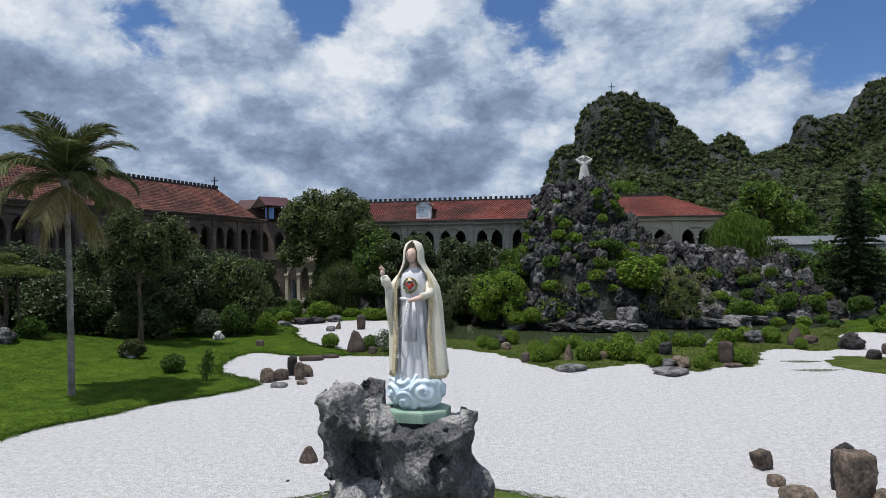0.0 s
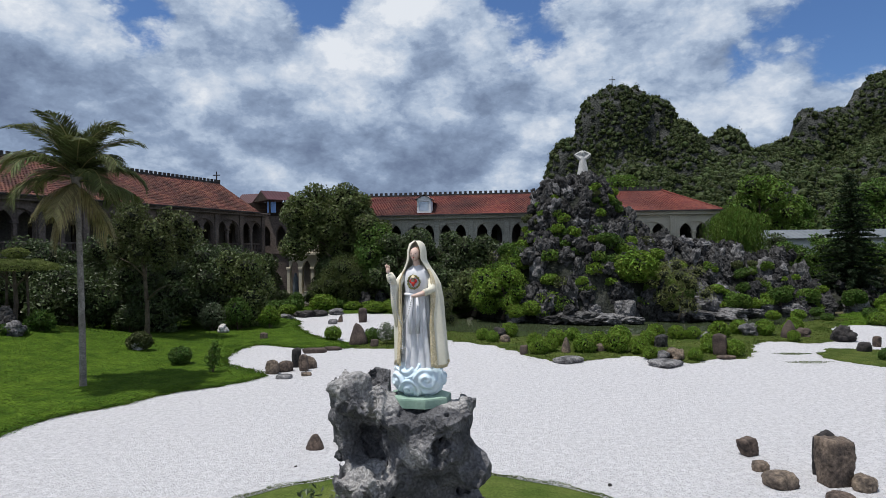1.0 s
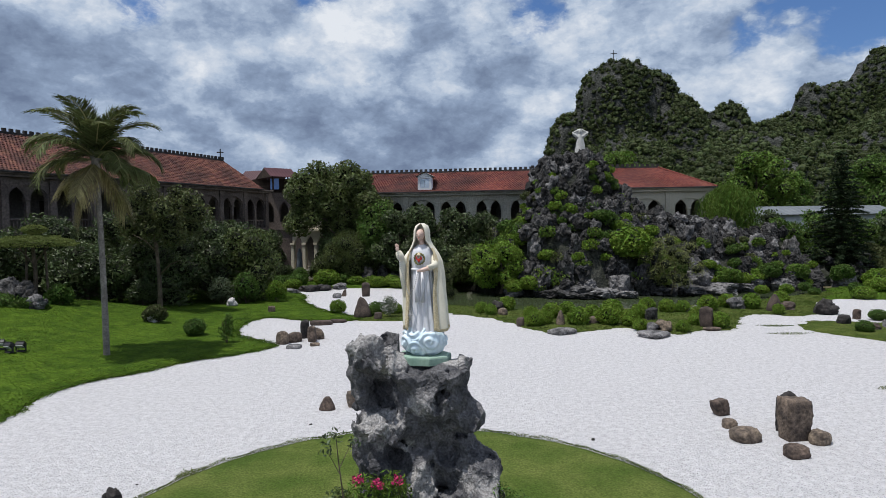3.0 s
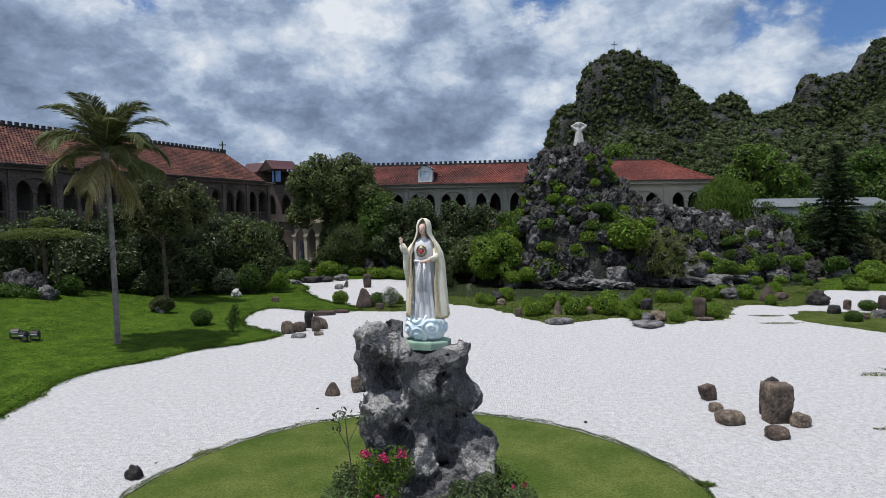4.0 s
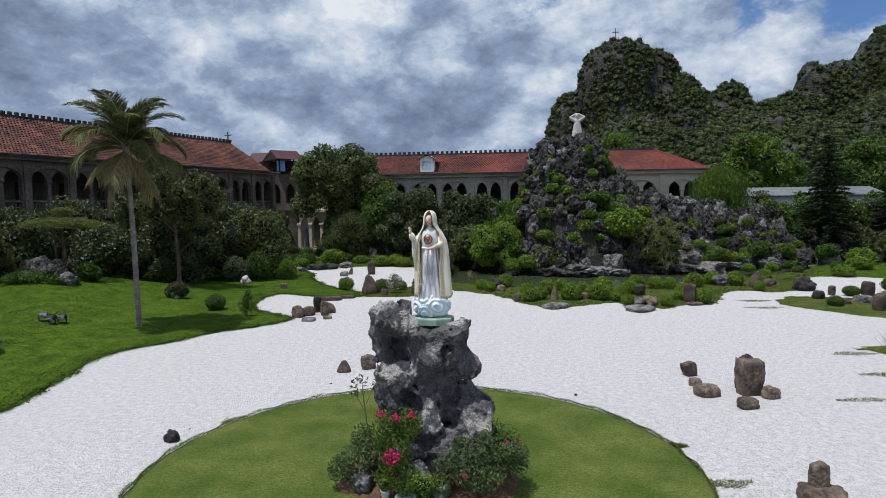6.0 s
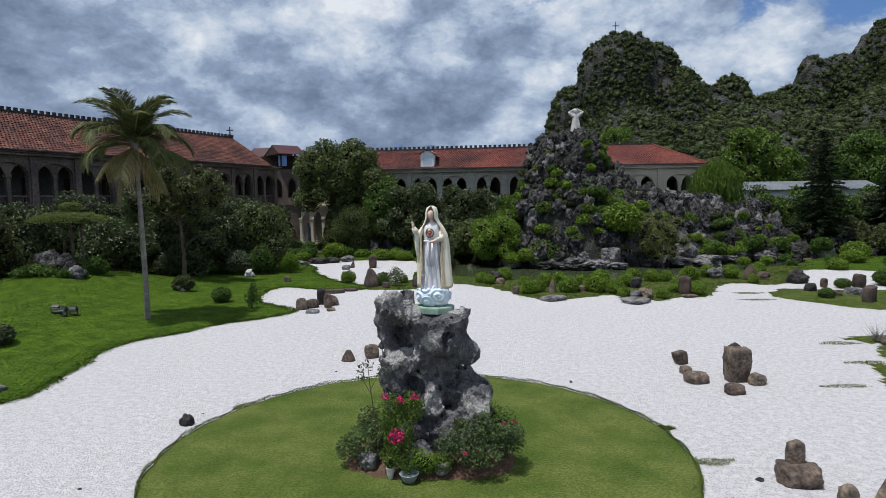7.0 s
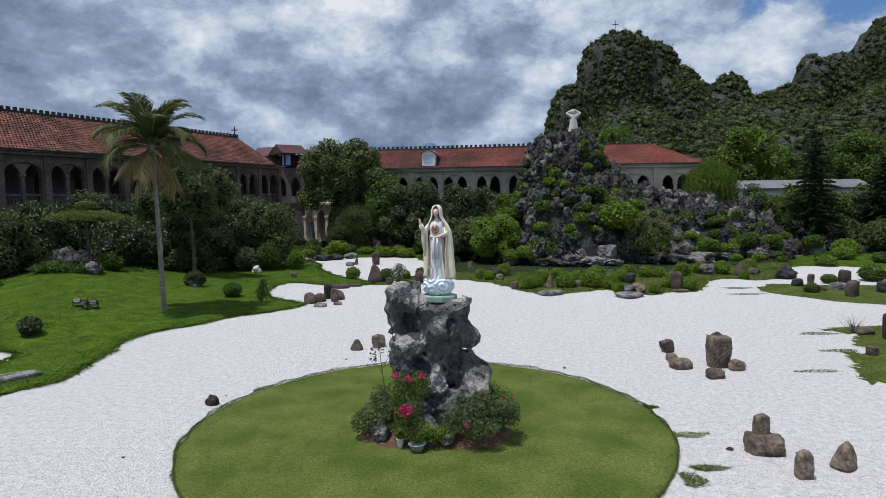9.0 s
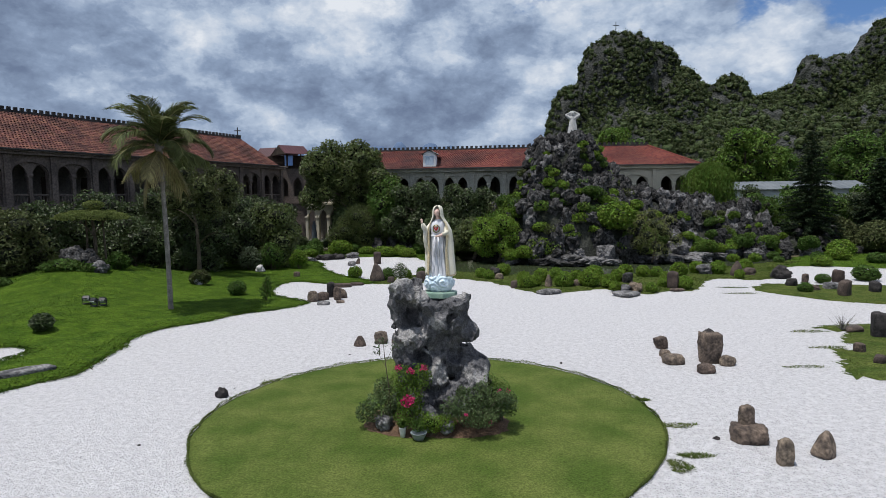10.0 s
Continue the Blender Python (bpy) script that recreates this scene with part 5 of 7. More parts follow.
def skin(field, lo, step):
    """The zero surface of a sampled field (negative inside) as points and four-sided faces."""
    inside = field < 0
    nx_, ny_, nz_ = field.shape
    shape = (nx_ - 1, ny_ - 1, nz_ - 1)
    total, count = np.zeros(shape + (3,)), np.zeros(shape)
    corner = [(a, b, c) for a in (0, 1) for b in (0, 1) for c in (0, 1)]

    def cut(q):
        return tuple(slice(k, k + m - 1) for k, m in zip(q, field.shape))

    for p in corner:
        for k in range(3):
            if p[k]:
                continue
            q = tuple(1 if m == k else v for m, v in enumerate(p))
            a, b = field[cut(p)], field[cut(q)]
            cross = inside[cut(p)] != inside[cut(q)]
            t = np.where(cross, a / np.where(cross, a - b, 1), 0)
            for m in range(3):
                total[..., m] += np.where(cross, p[m] + (t if m == k else 0), 0)
            count += cross
    used_ = count > 0
    number = np.full(shape, -1)
    number[used_] = np.arange(used_.sum())
    V_ = (np.argwhere(used_) + total[used_] / count[used_][:, None]) * step + np.array(lo)
    faces = []
    for k in range(3):
        u, v = (k + 1) % 3, (k + 2) % 3
        near, far_ = [slice(None)] * 3, [slice(None)] * 3
        near[k], far_[k] = slice(0, -1), slice(1, None)
        cross = inside[tuple(near)] != inside[tuple(far_)]
        at = np.argwhere(cross)
        at = at[(at[:, u] > 0) & (at[:, v] > 0) & (at[:, u] < shape[u]) & (at[:, v] < shape[v])]
        ring4 = []
        for du, dv in ((1, 1), (0, 1), (0, 0), (1, 0)):
            c = at.copy()
            c[:, u] -= du
            c[:, v] -= dv
            ring4.append(number[c[:, 0], c[:, 1], c[:, 2]])
        Q = np.column_stack(ring4)
        out = ~inside[tuple(near)][at[:, 0], at[:, 1], at[:, 2]]
        Q[out] = Q[out][:, ::-1]
        faces.append(Q)
    return V_, np.vstack(faces)


def pedestal_rock(m):
    """Water-worn limestone: fused masses, hollowed out, then fluted and pitted."""
    masses = [(-0.76, -0.14, 3.09, 0.20, 0.23, 0.16), (-0.86, -0.14, 3.00, 0.14, 0.20, 0.13), (-0.53, -0.06, 2.95, 0.22, 0.26, 0.13), (-0.32, -0.05, 2.84, 0.22, 0.32, 0.14), (-0.58, 0.14, 2.84, 0.26, 0.16, 0.18),
              (-0.80, 0.14, 2.58, 0.16, 0.15, 0.40), (-0.93, 0.10, 2.68, 0.09, 0.11, 0.12), (-0.50, 0.30, 2.50, 0.36, 0.16, 0.50), (0.06, 0.02, 2.72, 0.40, 0.40, 0.20), (0.36, 0.02, 2.72, 0.32, 0.38, 0.19),
              (0.26, -0.02, 2.38, 0.38, 0.40, 0.36), (0.53, -0.08, 2.12, 0.22, 0.24, 0.14), (-0.02, 0.02, 2.20, 0.35, 0.36, 0.45), (-0.56, -0.14, 2.07, 0.36, 0.34, 0.15), (-0.66, 0.0, 1.74, 0.24, 0.32, 0.42),
              (0.08, 0.10, 1.80, 0.37, 0.28, 0.50), (0.38, 0.06, 1.50, 0.40, 0.34, 0.28), (0.74, -0.02, 1.34, 0.33, 0.38, 0.29), (0.80, -0.20, 1.06, 0.30, 0.36, 0.28), (-0.05, -0.18, 1.36, 0.24, 0.30, 0.34), (-0.45, 0.0, 1.20, 0.40, 0.42, 0.60), (0.10, 0.0, 0.55, 0.95, 0.62, 0.50)]
    hollows = [(-0.56, -0.46, 2.52, 0.29, 0.60, 0.30), (0.42, -0.80, 1.70, 0.44, 0.78, 0.34), (-0.32, -0.62, 1.66, 0.24, 0.56, 0.24), (0.86, -0.10, 1.87, 0.30, 0.70, 0.10), (0.0, -0.60, 1.05, 0.14, 0.26, 0.14),
               (0.02, -0.54, 2.66, 0.15, 0.26, 0.09), (0.32, -0.56, 2.48, 0.20, 0.27, 0.13), (-0.13, -0.50, 2.36, 0.10, 0.30, 0.15), (-1.02, 0.0, 2.28, 0.14, 0.40, 0.18)]
    step = 0.018
    lo = np.array((-1.3, -0.8, 0.0))
    g = np.stack(np.meshgrid(*[np.arange(a, b, step) for a, b in zip(lo, (1.35, 0.75, 3.45))], indexing="ij"), -1)
    # a broad shake of the space takes the roundness off the masses
    w = np.stack([np.sin(g[..., 1] * 5.1 + g[..., 2] * 6.3 + 1.0) * np.cos(g[..., 0] * 4.7), np.sin(g[..., 0] * 6.1 + 2.0) * np.cos(g[..., 2] * 5.3 + 0.5), np.sin(g[..., 0] * 7.3 - g[..., 1] * 5.9)], -1)
    q = g + 0.035 * w

    def oval(row, power=2.0):
        c, h = np.array(row[:3]), np.array(row[3:])
        return ((np.abs((q - c) / h) ** power).sum(-1) ** (1 / power) - 1) * h.min()

    d = None
    for row in masses:
        e = oval(row, 2.6)
        if d is None:
            d = e
            continue
        k = np.clip(0.5 + 0.5 * (d - e) / 0.05, 0, 1)
        d = d * (1 - k) + e * k - 0.05 * k * (1 - k)
    for row in hollows:
        d = np.maximum(d, -oval(row))
    # pits worn into the skin, meeting in sharp rims, and fine flutes
    band = np.argwhere(np.abs(d) < 0.09)
    P = g[tuple(band.T)]

    def relief(x, y, z):
        bend = 0.25 * noise.noise((x * 2.0, y * 2.0, z * 2.0))
        big_ = noise.voronoi((x * 3.1 + bend, y * 3.1, z * 2.5 + bend))[0][0]
        small_ = noise.voronoi((x * 8.0, y * 8.0 + bend, z * 5.5))[0][0]
        return 0.17 * (big_ - 0.42) + 0.075 * (small_ - 0.42) + 0.03 * (noise.turbulence((x * 13, y * 13, z * 8), 3, True) - 0.6)

    deep = np.clip(np.array([relief(*p) for p in P]), -0.085, 0.085)
    flat_top = np.clip((P[:, 2] - 2.78) / 0.08, 0, 1) * (np.abs(P[:, 0] - 0.1) < 0.42)
    d[tuple(band.T)] -= deep * (1 - flat_top)
    V_, F_ = skin(d, lo, step)
    ob = solid("pedestal_rock", V_, F_, crag, smooth=False)
    ob.matrix_world = m
    return tagged(ob, label="craggy grey limestone pedestal with an overhanging head", category="rock")


pedestal_rock(pose(-0.06, 6.95, -0.22) @ Matrix.Scale(1.048, 4))

# flower bed round the foot
bed_edge = rounded([(-1.75, 6.5), (-1.45, 5.95), (-0.7, 5.7), (0.3, 5.66), (1.1, 5.75), (1.5, 6.15), (1.5, 6.9), (1.0, 7.7), (-0.4, 7.9), (-1.5, 7.4)], 3, 0.03, 4)


def bed_height(P):
    return 0.07 + 0.34 * np.clip(edge_distance(P, bed_edge) / 0.9, 0, 1) ** 0.8


SOIL = material("bed_soil", (0.09, 0.055, 0.035), (0.15, 0.095, 0.06), scale=4, grain=24, rough=1.0, bump=0.9, depth=0.04)
tagged(sheet("flower_bed", bed_edge, 0.2, bed_height, SOIL, "mounded brown soil bed round the rock", "flower bed"), kind="structure")


def bush(name, x, y, z, blobs, count, size, mat, label, seed, category="shrub", aspect=0.45, shell=0.55, stems=5, loose=0.9, core=True, stem_mat=None, group=""):
    """A loose shrub: stems from the ground and a leafy crown."""
    thing = empty(name, pose(x, y, z), label=label, category=category, group=group)
    r_ = np.random.default_rng(seed)
    tops = np.array(blobs, float)
    pieces = []
    for k in range(stems):
        q = tops[k % len(tops)]
        e = (q[0] + r_.normal() * q[3] * 0.25, q[1] + r_.normal() * q[4] * 0.25, q[2])
        b0 = (q[0] * 0.25 + r_.normal() * 0.05, q[1] * 0.25 + r_.normal() * 0.05, -0.05)
        mid = ((b0[0] + e[0]) / 2 + r_.normal() * 0.05 * q[3], (b0[1] + e[1]) / 2, e[2] * 0.55)
        rr = 0.012 + 0.018 * q[3]
        pieces.append(tube([b0, mid, e], [rr, rr * 0.7, rr * 0.3], 5))
    v_, f_ = merge(*pieces)
    solid("stems", v_, f_, stem_mat or BARK, thing)
    foliage("leaves", blobs, count, size, mat, thing, seed, shell=shell, aspect=aspect, loose=loose, core=core)
    return thing


def blooms(thing, spots, radius, mat, seed, count=40, size=0.045):
    r_ = np.random.default_rng(seed)
    for s in spots:
        foliage("bloom", [(*s, radius, radius, radius * 0.8)], count, size, mat, thing, int(r_.integers(9999)), shell=0.7, aspect=0.8, core=False)


ROSE = leaf("rose_leaves", (0.055, 0.090, 0.032), (0.105, 0.145, 0.054), spec=0.3, rough=0.5)
rb = bush("rose_bush", 0.70, 5.95, 0.25, [(0, 0, 0.46, 0.42, 0.36, 0.32), (0.46, 0.1, 0.36, 0.34, 0.32, 0.3), (-0.42, -0.02, 0.34, 0.28, 0.28, 0.26), (0.1, -0.3, 0.25, 0.42, 0.22, 0.2), (0.76, 0.25, 0.36, 0.2, 0.26, 0.28), (0.2, 0.15, 0.72, 0.2, 0.2, 0.16), (0.6, -0.12, 0.62, 0.18, 0.18, 0.16), (-0.2, 0.1, 0.64, 0.16, 0.16, 0.16)], 6500, 0.060, ROSE, "dark-leaved rose bush with small pink buds in the bed", 101, shell=0.95, core=False, stems=14)
blooms(rb, [(0.35, -0.4, 0.2), (0.75, 0.3, 0.62), (-0.15, -0.5, 0.38), (0.55, 0.0, 0.72)], 0.05, PINK, 3, 16, 0.04)
rb = bush("flowering_shrub", -0.62, 6.0, 0.2, [(0, 0, 0.55, 0.30, 0.26, 0.42), (-0.15, 0.1, 0.95, 0.26, 0.24, 0.32), (0.22, 0.15, 1.0, 0.24, 0.22, 0.3), (0.05, -0.15, 0.25, 0.4, 0.25, 0.2)], 2300, 0.085, LEAF_FRESH, "leafy shrub with magenta flower heads", 102, aspect=0.28, core=False)
blooms(rb, [(-0.02, -0.36, 0.66)], 0.15, PINK, 4, 150, 0.055)
blooms(rb, [(-0.24, 0.0, 1.24), (0.30, -0.05, 1.26), (0.02, 0.02, 1.18)], 0.085, PINK, 5, 50, 0.05)
bush("low_green_shrub", -1.28, 6.25, 0.18, [(0, 0, 0.35, 0.38, 0.34, 0.34), (0.3, 0.15, 0.5, 0.3, 0.28, 0.34), (-0.3, 0.0, 0.22, 0.24, 0.24, 0.22), (0.05, 0.35, 0.6, 0.26, 0.24, 0.28)], 2200, 0.085, ROSE, "loose olive-green shrub at the bed's edge", 103, aspect=0.3, core=False)
bush("small_light_shrub", -0.15, 5.75, 0.14, [(0, 0, 0.22, 0.28, 0.2, 0.2), (0.28, 0.05, 0.2, 0.22, 0.2, 0.18)], 1300, 0.05, LEAF_LIGHT, "small light green bedding shrub", 104)
bush("small_rose_bush", 1.25, 6.4, 0.2, [(0, 0, 0.5, 0.3, 0.3, 0.4), (-0.2, 0.1, 0.75, 0.2, 0.2, 0.25)], 1300, 0.055, LEAF_MID, "small leafy bush beside the rock's foot", 105)
sp = empty("slender_sapling", pose(-1.05, 6.35, 0.2), label="slender bare-stemmed sapling with pale leaf tips", category="sapling")
v, f = merge(tube([(0, 0, -0.05), (-0.05, 0, 0.7), (-0.13, 0.02, 1.35), (-0.16, 0, 1.75)], [0.014, 0.012, 0.009, 0.004], 5), tube([(-0.1, 0.01, 1.15), (-0.28, 0, 1.5)], [0.007, 0.003], 4), tube([(-0.12, 0.01, 1.25), (0.05, 0.05, 1.6)], [0.007, 0.003], 4))
solid("stem", v, f, BARK, sp)
foliage("leaves", [(-0.17, 0, 1.72, 0.16, 0.14, 0.12), (-0.3, 0, 1.52, 0.12, 0.1, 0.1), (0.06, 0.05, 1.6, 0.12, 0.1, 0.1)], 70, 0.085, LEAF_GREY, sp, 9, shell=0.9, core=False)


def pot(x, y, radius, tall, label, plant, glaze):
    thing = empty("plant_pot", pose(x, y, 0.07), label=label, category="plant pot", group="pots at the bed")
    prof = [(radius * 0.6, 0), (radius * 0.85, tall * 0.5), (radius, tall * 0.95), (radius * 1.08, tall), (radius * 1.05, tall * 1.05), (radius * 0.92, tall * 1.03), (radius * 0.88, tall * 0.85), (0.01, tall * 0.84)]
    v_, f_ = lathe(prof, 20)
    solid("bowl", v_, f_, glaze, thing, smooth=True)
    foliage("plant", [(0, 0, tall + plant, radius * 1.1, radius * 1.1, plant)], 260, 0.06, LEAF_MID, thing, int(x * 100) + 500, shell=0.8, core=False)


pot(-0.42, 5.6, 0.16, 0.15, "grey-blue glazed bowl with a leafy plant", 0.16, BLUE_GLAZE)
pot(-0.76, 5.72, 0.075, 0.2, "small white jar beside the bed", 0.08, CERAMIC)
for k, (x, y, s) in enumerate([(-1.18, 6.05, 0.17), (-0.3, 6.05, 0.24), (0.15, 5.78, 0.14)]):
    b_ = part("bed_stone", displaced(4, 300 + k, (s, s * 0.8, s * 0.9), 0.6, 2.4, 0.25), LIMESTONE, None, smooth=True)
    b_.location = (x, y, 0.22 + s * 0.3)
    tagged(b_, label="small craggy grey rock in the flower bed", category="rock", group="bed rocks")

# ---- stones on the gravel ----


def stone(x, y, w, h, mat, label, kind="round", turn=0.0, lean=0.0, seed=None, z=0.0, thick=0.8, group="stones on the gravel"):
    """A single field stone sunk a little into the ground."""
    s = seed if seed is not None else int(abs(x * 131 + y * 37)) % 997
    if kind == "upright":
        bm = displaced(4, s, (w / 2, w / 2 * thick, h * 0.60), 0.16, 1.4, 0.07, -h * 0.42, boxy=0.6)
        lift = h * 0.42
    elif kind == "block":
        bm = displaced(4, s, (w / 2, w / 2 * thick, h * 0.60), 0.10, 1.3, 0.05, -h * 0.42, boxy=0.95)
        for v_ in bm.verts:
            k_ = np.interp(v_.co.z, [-h * 0.42, h * 0.2, h * 0.55], [0.84, 1.06, 1.0])
            v_.co.x *= k_
            v_.co.y *= k_
        lift = h * 0.42
    elif kind == "flat":
        bm = displaced(3, s, (w / 2, w / 2 * thick, h * 0.62), 0.18, 1.5, 0.10, -h * 0.4, boxy=0.6)
        lift = h * 0.4
    elif kind == "peak":
        bm = displaced(3, s, (w / 2, w / 2 * thick, h * 0.72), 0.2, 1.4, 0.06, -h * 0.35, boxy=0.3)
        for v_ in bm.verts:
            k_ = np.interp(v_.co.z, [-h * 0.35, h * 0.62], [1.12, 0.5])
            v_.co.x *= k_
            v_.co.y *= k_
        lift = h * 0.35
    elif kind == "craggy":
        bm = displaced(4, s, (w / 2, w / 2 * thick, h * 0.62), 0.55, 2.2, 0.22, -h * 0.42)
        lift = h * 0.42
    else:
        bm = displaced(4, s, (w / 2, w / 2 * thick, h * 0.62), 0.24, 1.3, 0.06, -h * 0.4, boxy=0.35)
        lift = h * 0.4
    ob = part("stone", bm, mat, None, smooth=True)
    ob.matrix_world = Matrix.Translation((x, y, z + lift - 0.03)) @ pose(0, 0, 0, 0, lean, turn)
    return tagged(ob, label=label, category="stone", group=group)


B_, R_, K_, L_ = BROWN_STONE, RED_STONE, BLACK_STONE, LIMESTONE
stone(6.98, 13.25, 0.40, 0.44, B_, "leaning brown field stone on white gravel", "block", 20, -14, seed=44)
stone(6.78, 12.3, 0.34, 0.22, B_, "small rounded brown stone on white gravel")
stone(6.75, 11.45, 0.64, 0.32, B_, "low tawny stone slab on white gravel", "flat", 15)
stone(7.86, 11.55, 0.66, 0.98, B_, "tall blocky brown standing stone", "block", 8, 3, seed=41, thick=0.75)
stone(7.98, 12.1, 0.55, 0.9, K_, "dark standing stone behind the tall brown one", "upright", 30, seed=42, thick=0.5)
stone(8.28, 11.3, 0.50, 0.32, B_, "rounded dark brown stone beside standing stone", "round", 40)
stone(7.32, 10.5, 0.52, 0.27, B_, "low tan boulder on white gravel", "round", 10)
stone(6.28, 5.66, 0.78, 0.38, B_, "broad brown base stone with a smaller upright one", "round", -10, seed=45)
stone(6.24, 5.76, 0.30, 0.46, B_, "upright brown stone set on a broad one", "upright", 10, seed=46, z=0.30)
stone(6.42, 4.58, 0.30, 0.52, B_, "upright brown stone with a rounded top", "upright", 0, seed=47)
stone(7.38, 5.0, 0.48, 0.48, B_, "pointed brown boulder on white gravel", "peak", 30, 14, seed=48)
stone(5.65, 5.75, 0.12, 0.09, K_, "tiny dark stone on white gravel", "craggy")
stone(-5.6, 8.5, 0.26, 0.26, K_, "small jagged black rock on white gravel", "craggy")
stone(-5.55, 9.2, 0.06, 0.05, K_, "dark pebble on white gravel")
stone(-6.16, 5.5, 0.07, 0.05, K_, "dark pebble on white gravel")
stone(3.45, 11.5, 0.08, 0.07, K_, "dark pebble on white gravel")
stone(-3.1, 12.6, 0.08, 0.06, K_, "dark pebble on white gravel")
stone(-2.97, 13.85, 0.44, 0.36, B_, "pointed tan stone on white gravel", "peak", 10)
stone(-2.3, 14.2, 0.46, 0.46, B_, "blocky tan stone on white gravel", "upright", 25, thick=0.9)
stone(-1.7, 14.15, 0.44, 0.42, B_, "tan stone behind the rock pedestal", "round", 60)
stone(-6.74, 22.85, 0.56, 0.56, B_, "round brown boulder in a stone group", "round", 0)
stone(-6.35, 23.3, 0.62, 0.42, B_, "low brown boulder in a stone group", "round", 50)
stone(-6.12, 24.1, 0.42, 0.80, K_, "dark upright stone in a stone group", "upright", 20, seed=61)
stone(-5.62, 23.3, 0.38, 0.72, B_, "slim brown upright stone in a group", "upright", -10, seed=62)
stone(-5.55, 23.9, 0.6, 0.5, B_, "brown stone behind a slim upright", "round", 0)
stone(-6.02, 21.95, 0.62, 0.18, L_, "flat grey stone on white gravel", "flat", 0)
stone(-5.3, 22.4, 0.42, 0.16, B_, "flat brown stone on white gravel", "flat", 30)
stone(-6.2, 27.6, 1.15, 0.26, R_, "long reddish slab at the lawn's edge", "flat", 10, thick=0.5)
stone(-5.5, 28.3, 0.9, 0.2, R_, "reddish slab behind a long slab", "flat", 0, thick=0.5)
stone(-9.85, 31.6, 0.42, 0.42, B_, "small brown block on the lawn", "upright", 15, z=0.03)
stone(-4.5, 29.7, 0.95, 1.1, R_, "reddish pyramid-shaped standing stone", "peak", 0, -4, seed=71, thick=0.7)
stone(-3.6, 29.0, 0.42, 0.42, R_, "small reddish block on grass", "upright", 12, z=0.02)
stone(-4.3, 30.3, 0.6, 0.4, L_, "low grey rock behind a pyramid stone", "round")
stone(-1.8, 29.5, 0.8, 0.7, R_, "reddish boulder on the grass islet", "round", 20)
stone(-5.8, 39.5, 0.6, 0.98, R_, "dark reddish standing stone on far gravel", "upright", 5, seed=75)
stone(-7.6, 38.6, 0.62, 0.36, L_, "rounded grey stone on far gravel")
stone(-7.3, 39.6, 0.34, 0.52, B_, "leaning brown stone on far gravel", "peak", 0, 15)
for k, (x, y, w, h, m_, kd) in enumerate([(3.4, 26.6, 0.38, 0.44, R_, "upright"), (5.0, 24.7, 1.25, 0.22, L_, "flat"), (5.3, 26.7, 0.55, 0.75, B_, "peak"), (2.85, 29.9, 0.6, 0.42, B_, "round"), (2.6, 31.1, 0.7, 0.55, K_, "craggy"), (9.9, 27.9, 0.6, 0.65, DARK_ROCK, "upright"), (8.75, 23.9, 1.5, 0.20, L_, "flat"), (9.45, 24.8, 0.7, 0.5, B_, "craggy"), (8.95, 24.7, 0.5, 0.4, L_, "craggy"), (11.7, 25.8, 0.62, 0.95, R_, "upright"), (11.72, 25.2, 0.75, 0.14, B_, "flat"), (12.6, 30.2, 0.5, 0.3, L_, "round"), (15.7, 31.6, 1.2, 0.6, L_, "craggy"), (17.1, 30.4, 0.8, 0.9, R_, "peak"), (17.9, 30.8, 0.8, 0.4, R_, "craggy"), (6.9, 26.9, 0.5, 0.4, B_, "round"), (13.4, 31.0, 0.9, 0.35, L_, "craggy")]):
    stone(x, y, w, h, m_, {"upright": "blocky standing stone among clipped balls", "flat": "flat grey slab at the pond bank", "peak": "pointed stone among clipped balls", "round": "rounded stone on the pond bank", "craggy": "craggy stone on the pond bank"}[kd], kd, k * 37, z=0.03, group="stones on the pond bank")
for k, (x, y, w, h, m_, kd) in enumerate([(19.3, 29.6, 1.0, 0.7, K_, "craggy"), (18.2, 26.4, 0.75, 0.5, K_, "round"), (19.75, 27.9, 0.36, 0.5, B_, "upright"), (21.2, 27.3, 0.62, 0.8, R_, "upright"), (18.9, 23.0, 0.62, 0.82, R_, "upright"), (21.0, 24.0, 0.6, 0.6, K_, "upright"), (18.4, 24.9, 0.7, 0.3, R_, "craggy"), (19.6, 25.2, 0.9, 0.4, L_, "round"), (14.6, 15.5, 0.75, 0.22, R_, "flat"), (12.85, 12.5, 0.34, 0.34, B_, "upright"), (14.8, 14.5, 0.55, 0.95, K_, "upright"), (12.6, 11.2, 0.4, 0.3, R_, "round")]):
    stone(x, y, w, h, m_, {"upright": "blocky standing stone on a grass islet", "flat": "low flat stone on a grass islet", "round": "dark rounded boulder on a grass islet", "craggy": "rough reddish rock on a grass islet"}[kd], kd, k * 53, z=0.03, group="stones on the grass islets")
step_ = part("stone_plank", displaced(3, 91, (1.0, 0.32, 0.11), 0.12, 1.2, 0.08, None, boxy=0.85), LIMESTONE, None, smooth=True)
step_.matrix_world = pose(-12.2, 10.3, 0.13, 0, 0, 50)
tagged(step_, label="grey stone plank bench at the lawn's edge", category="stone bench")

# ---- rockery mountain ----


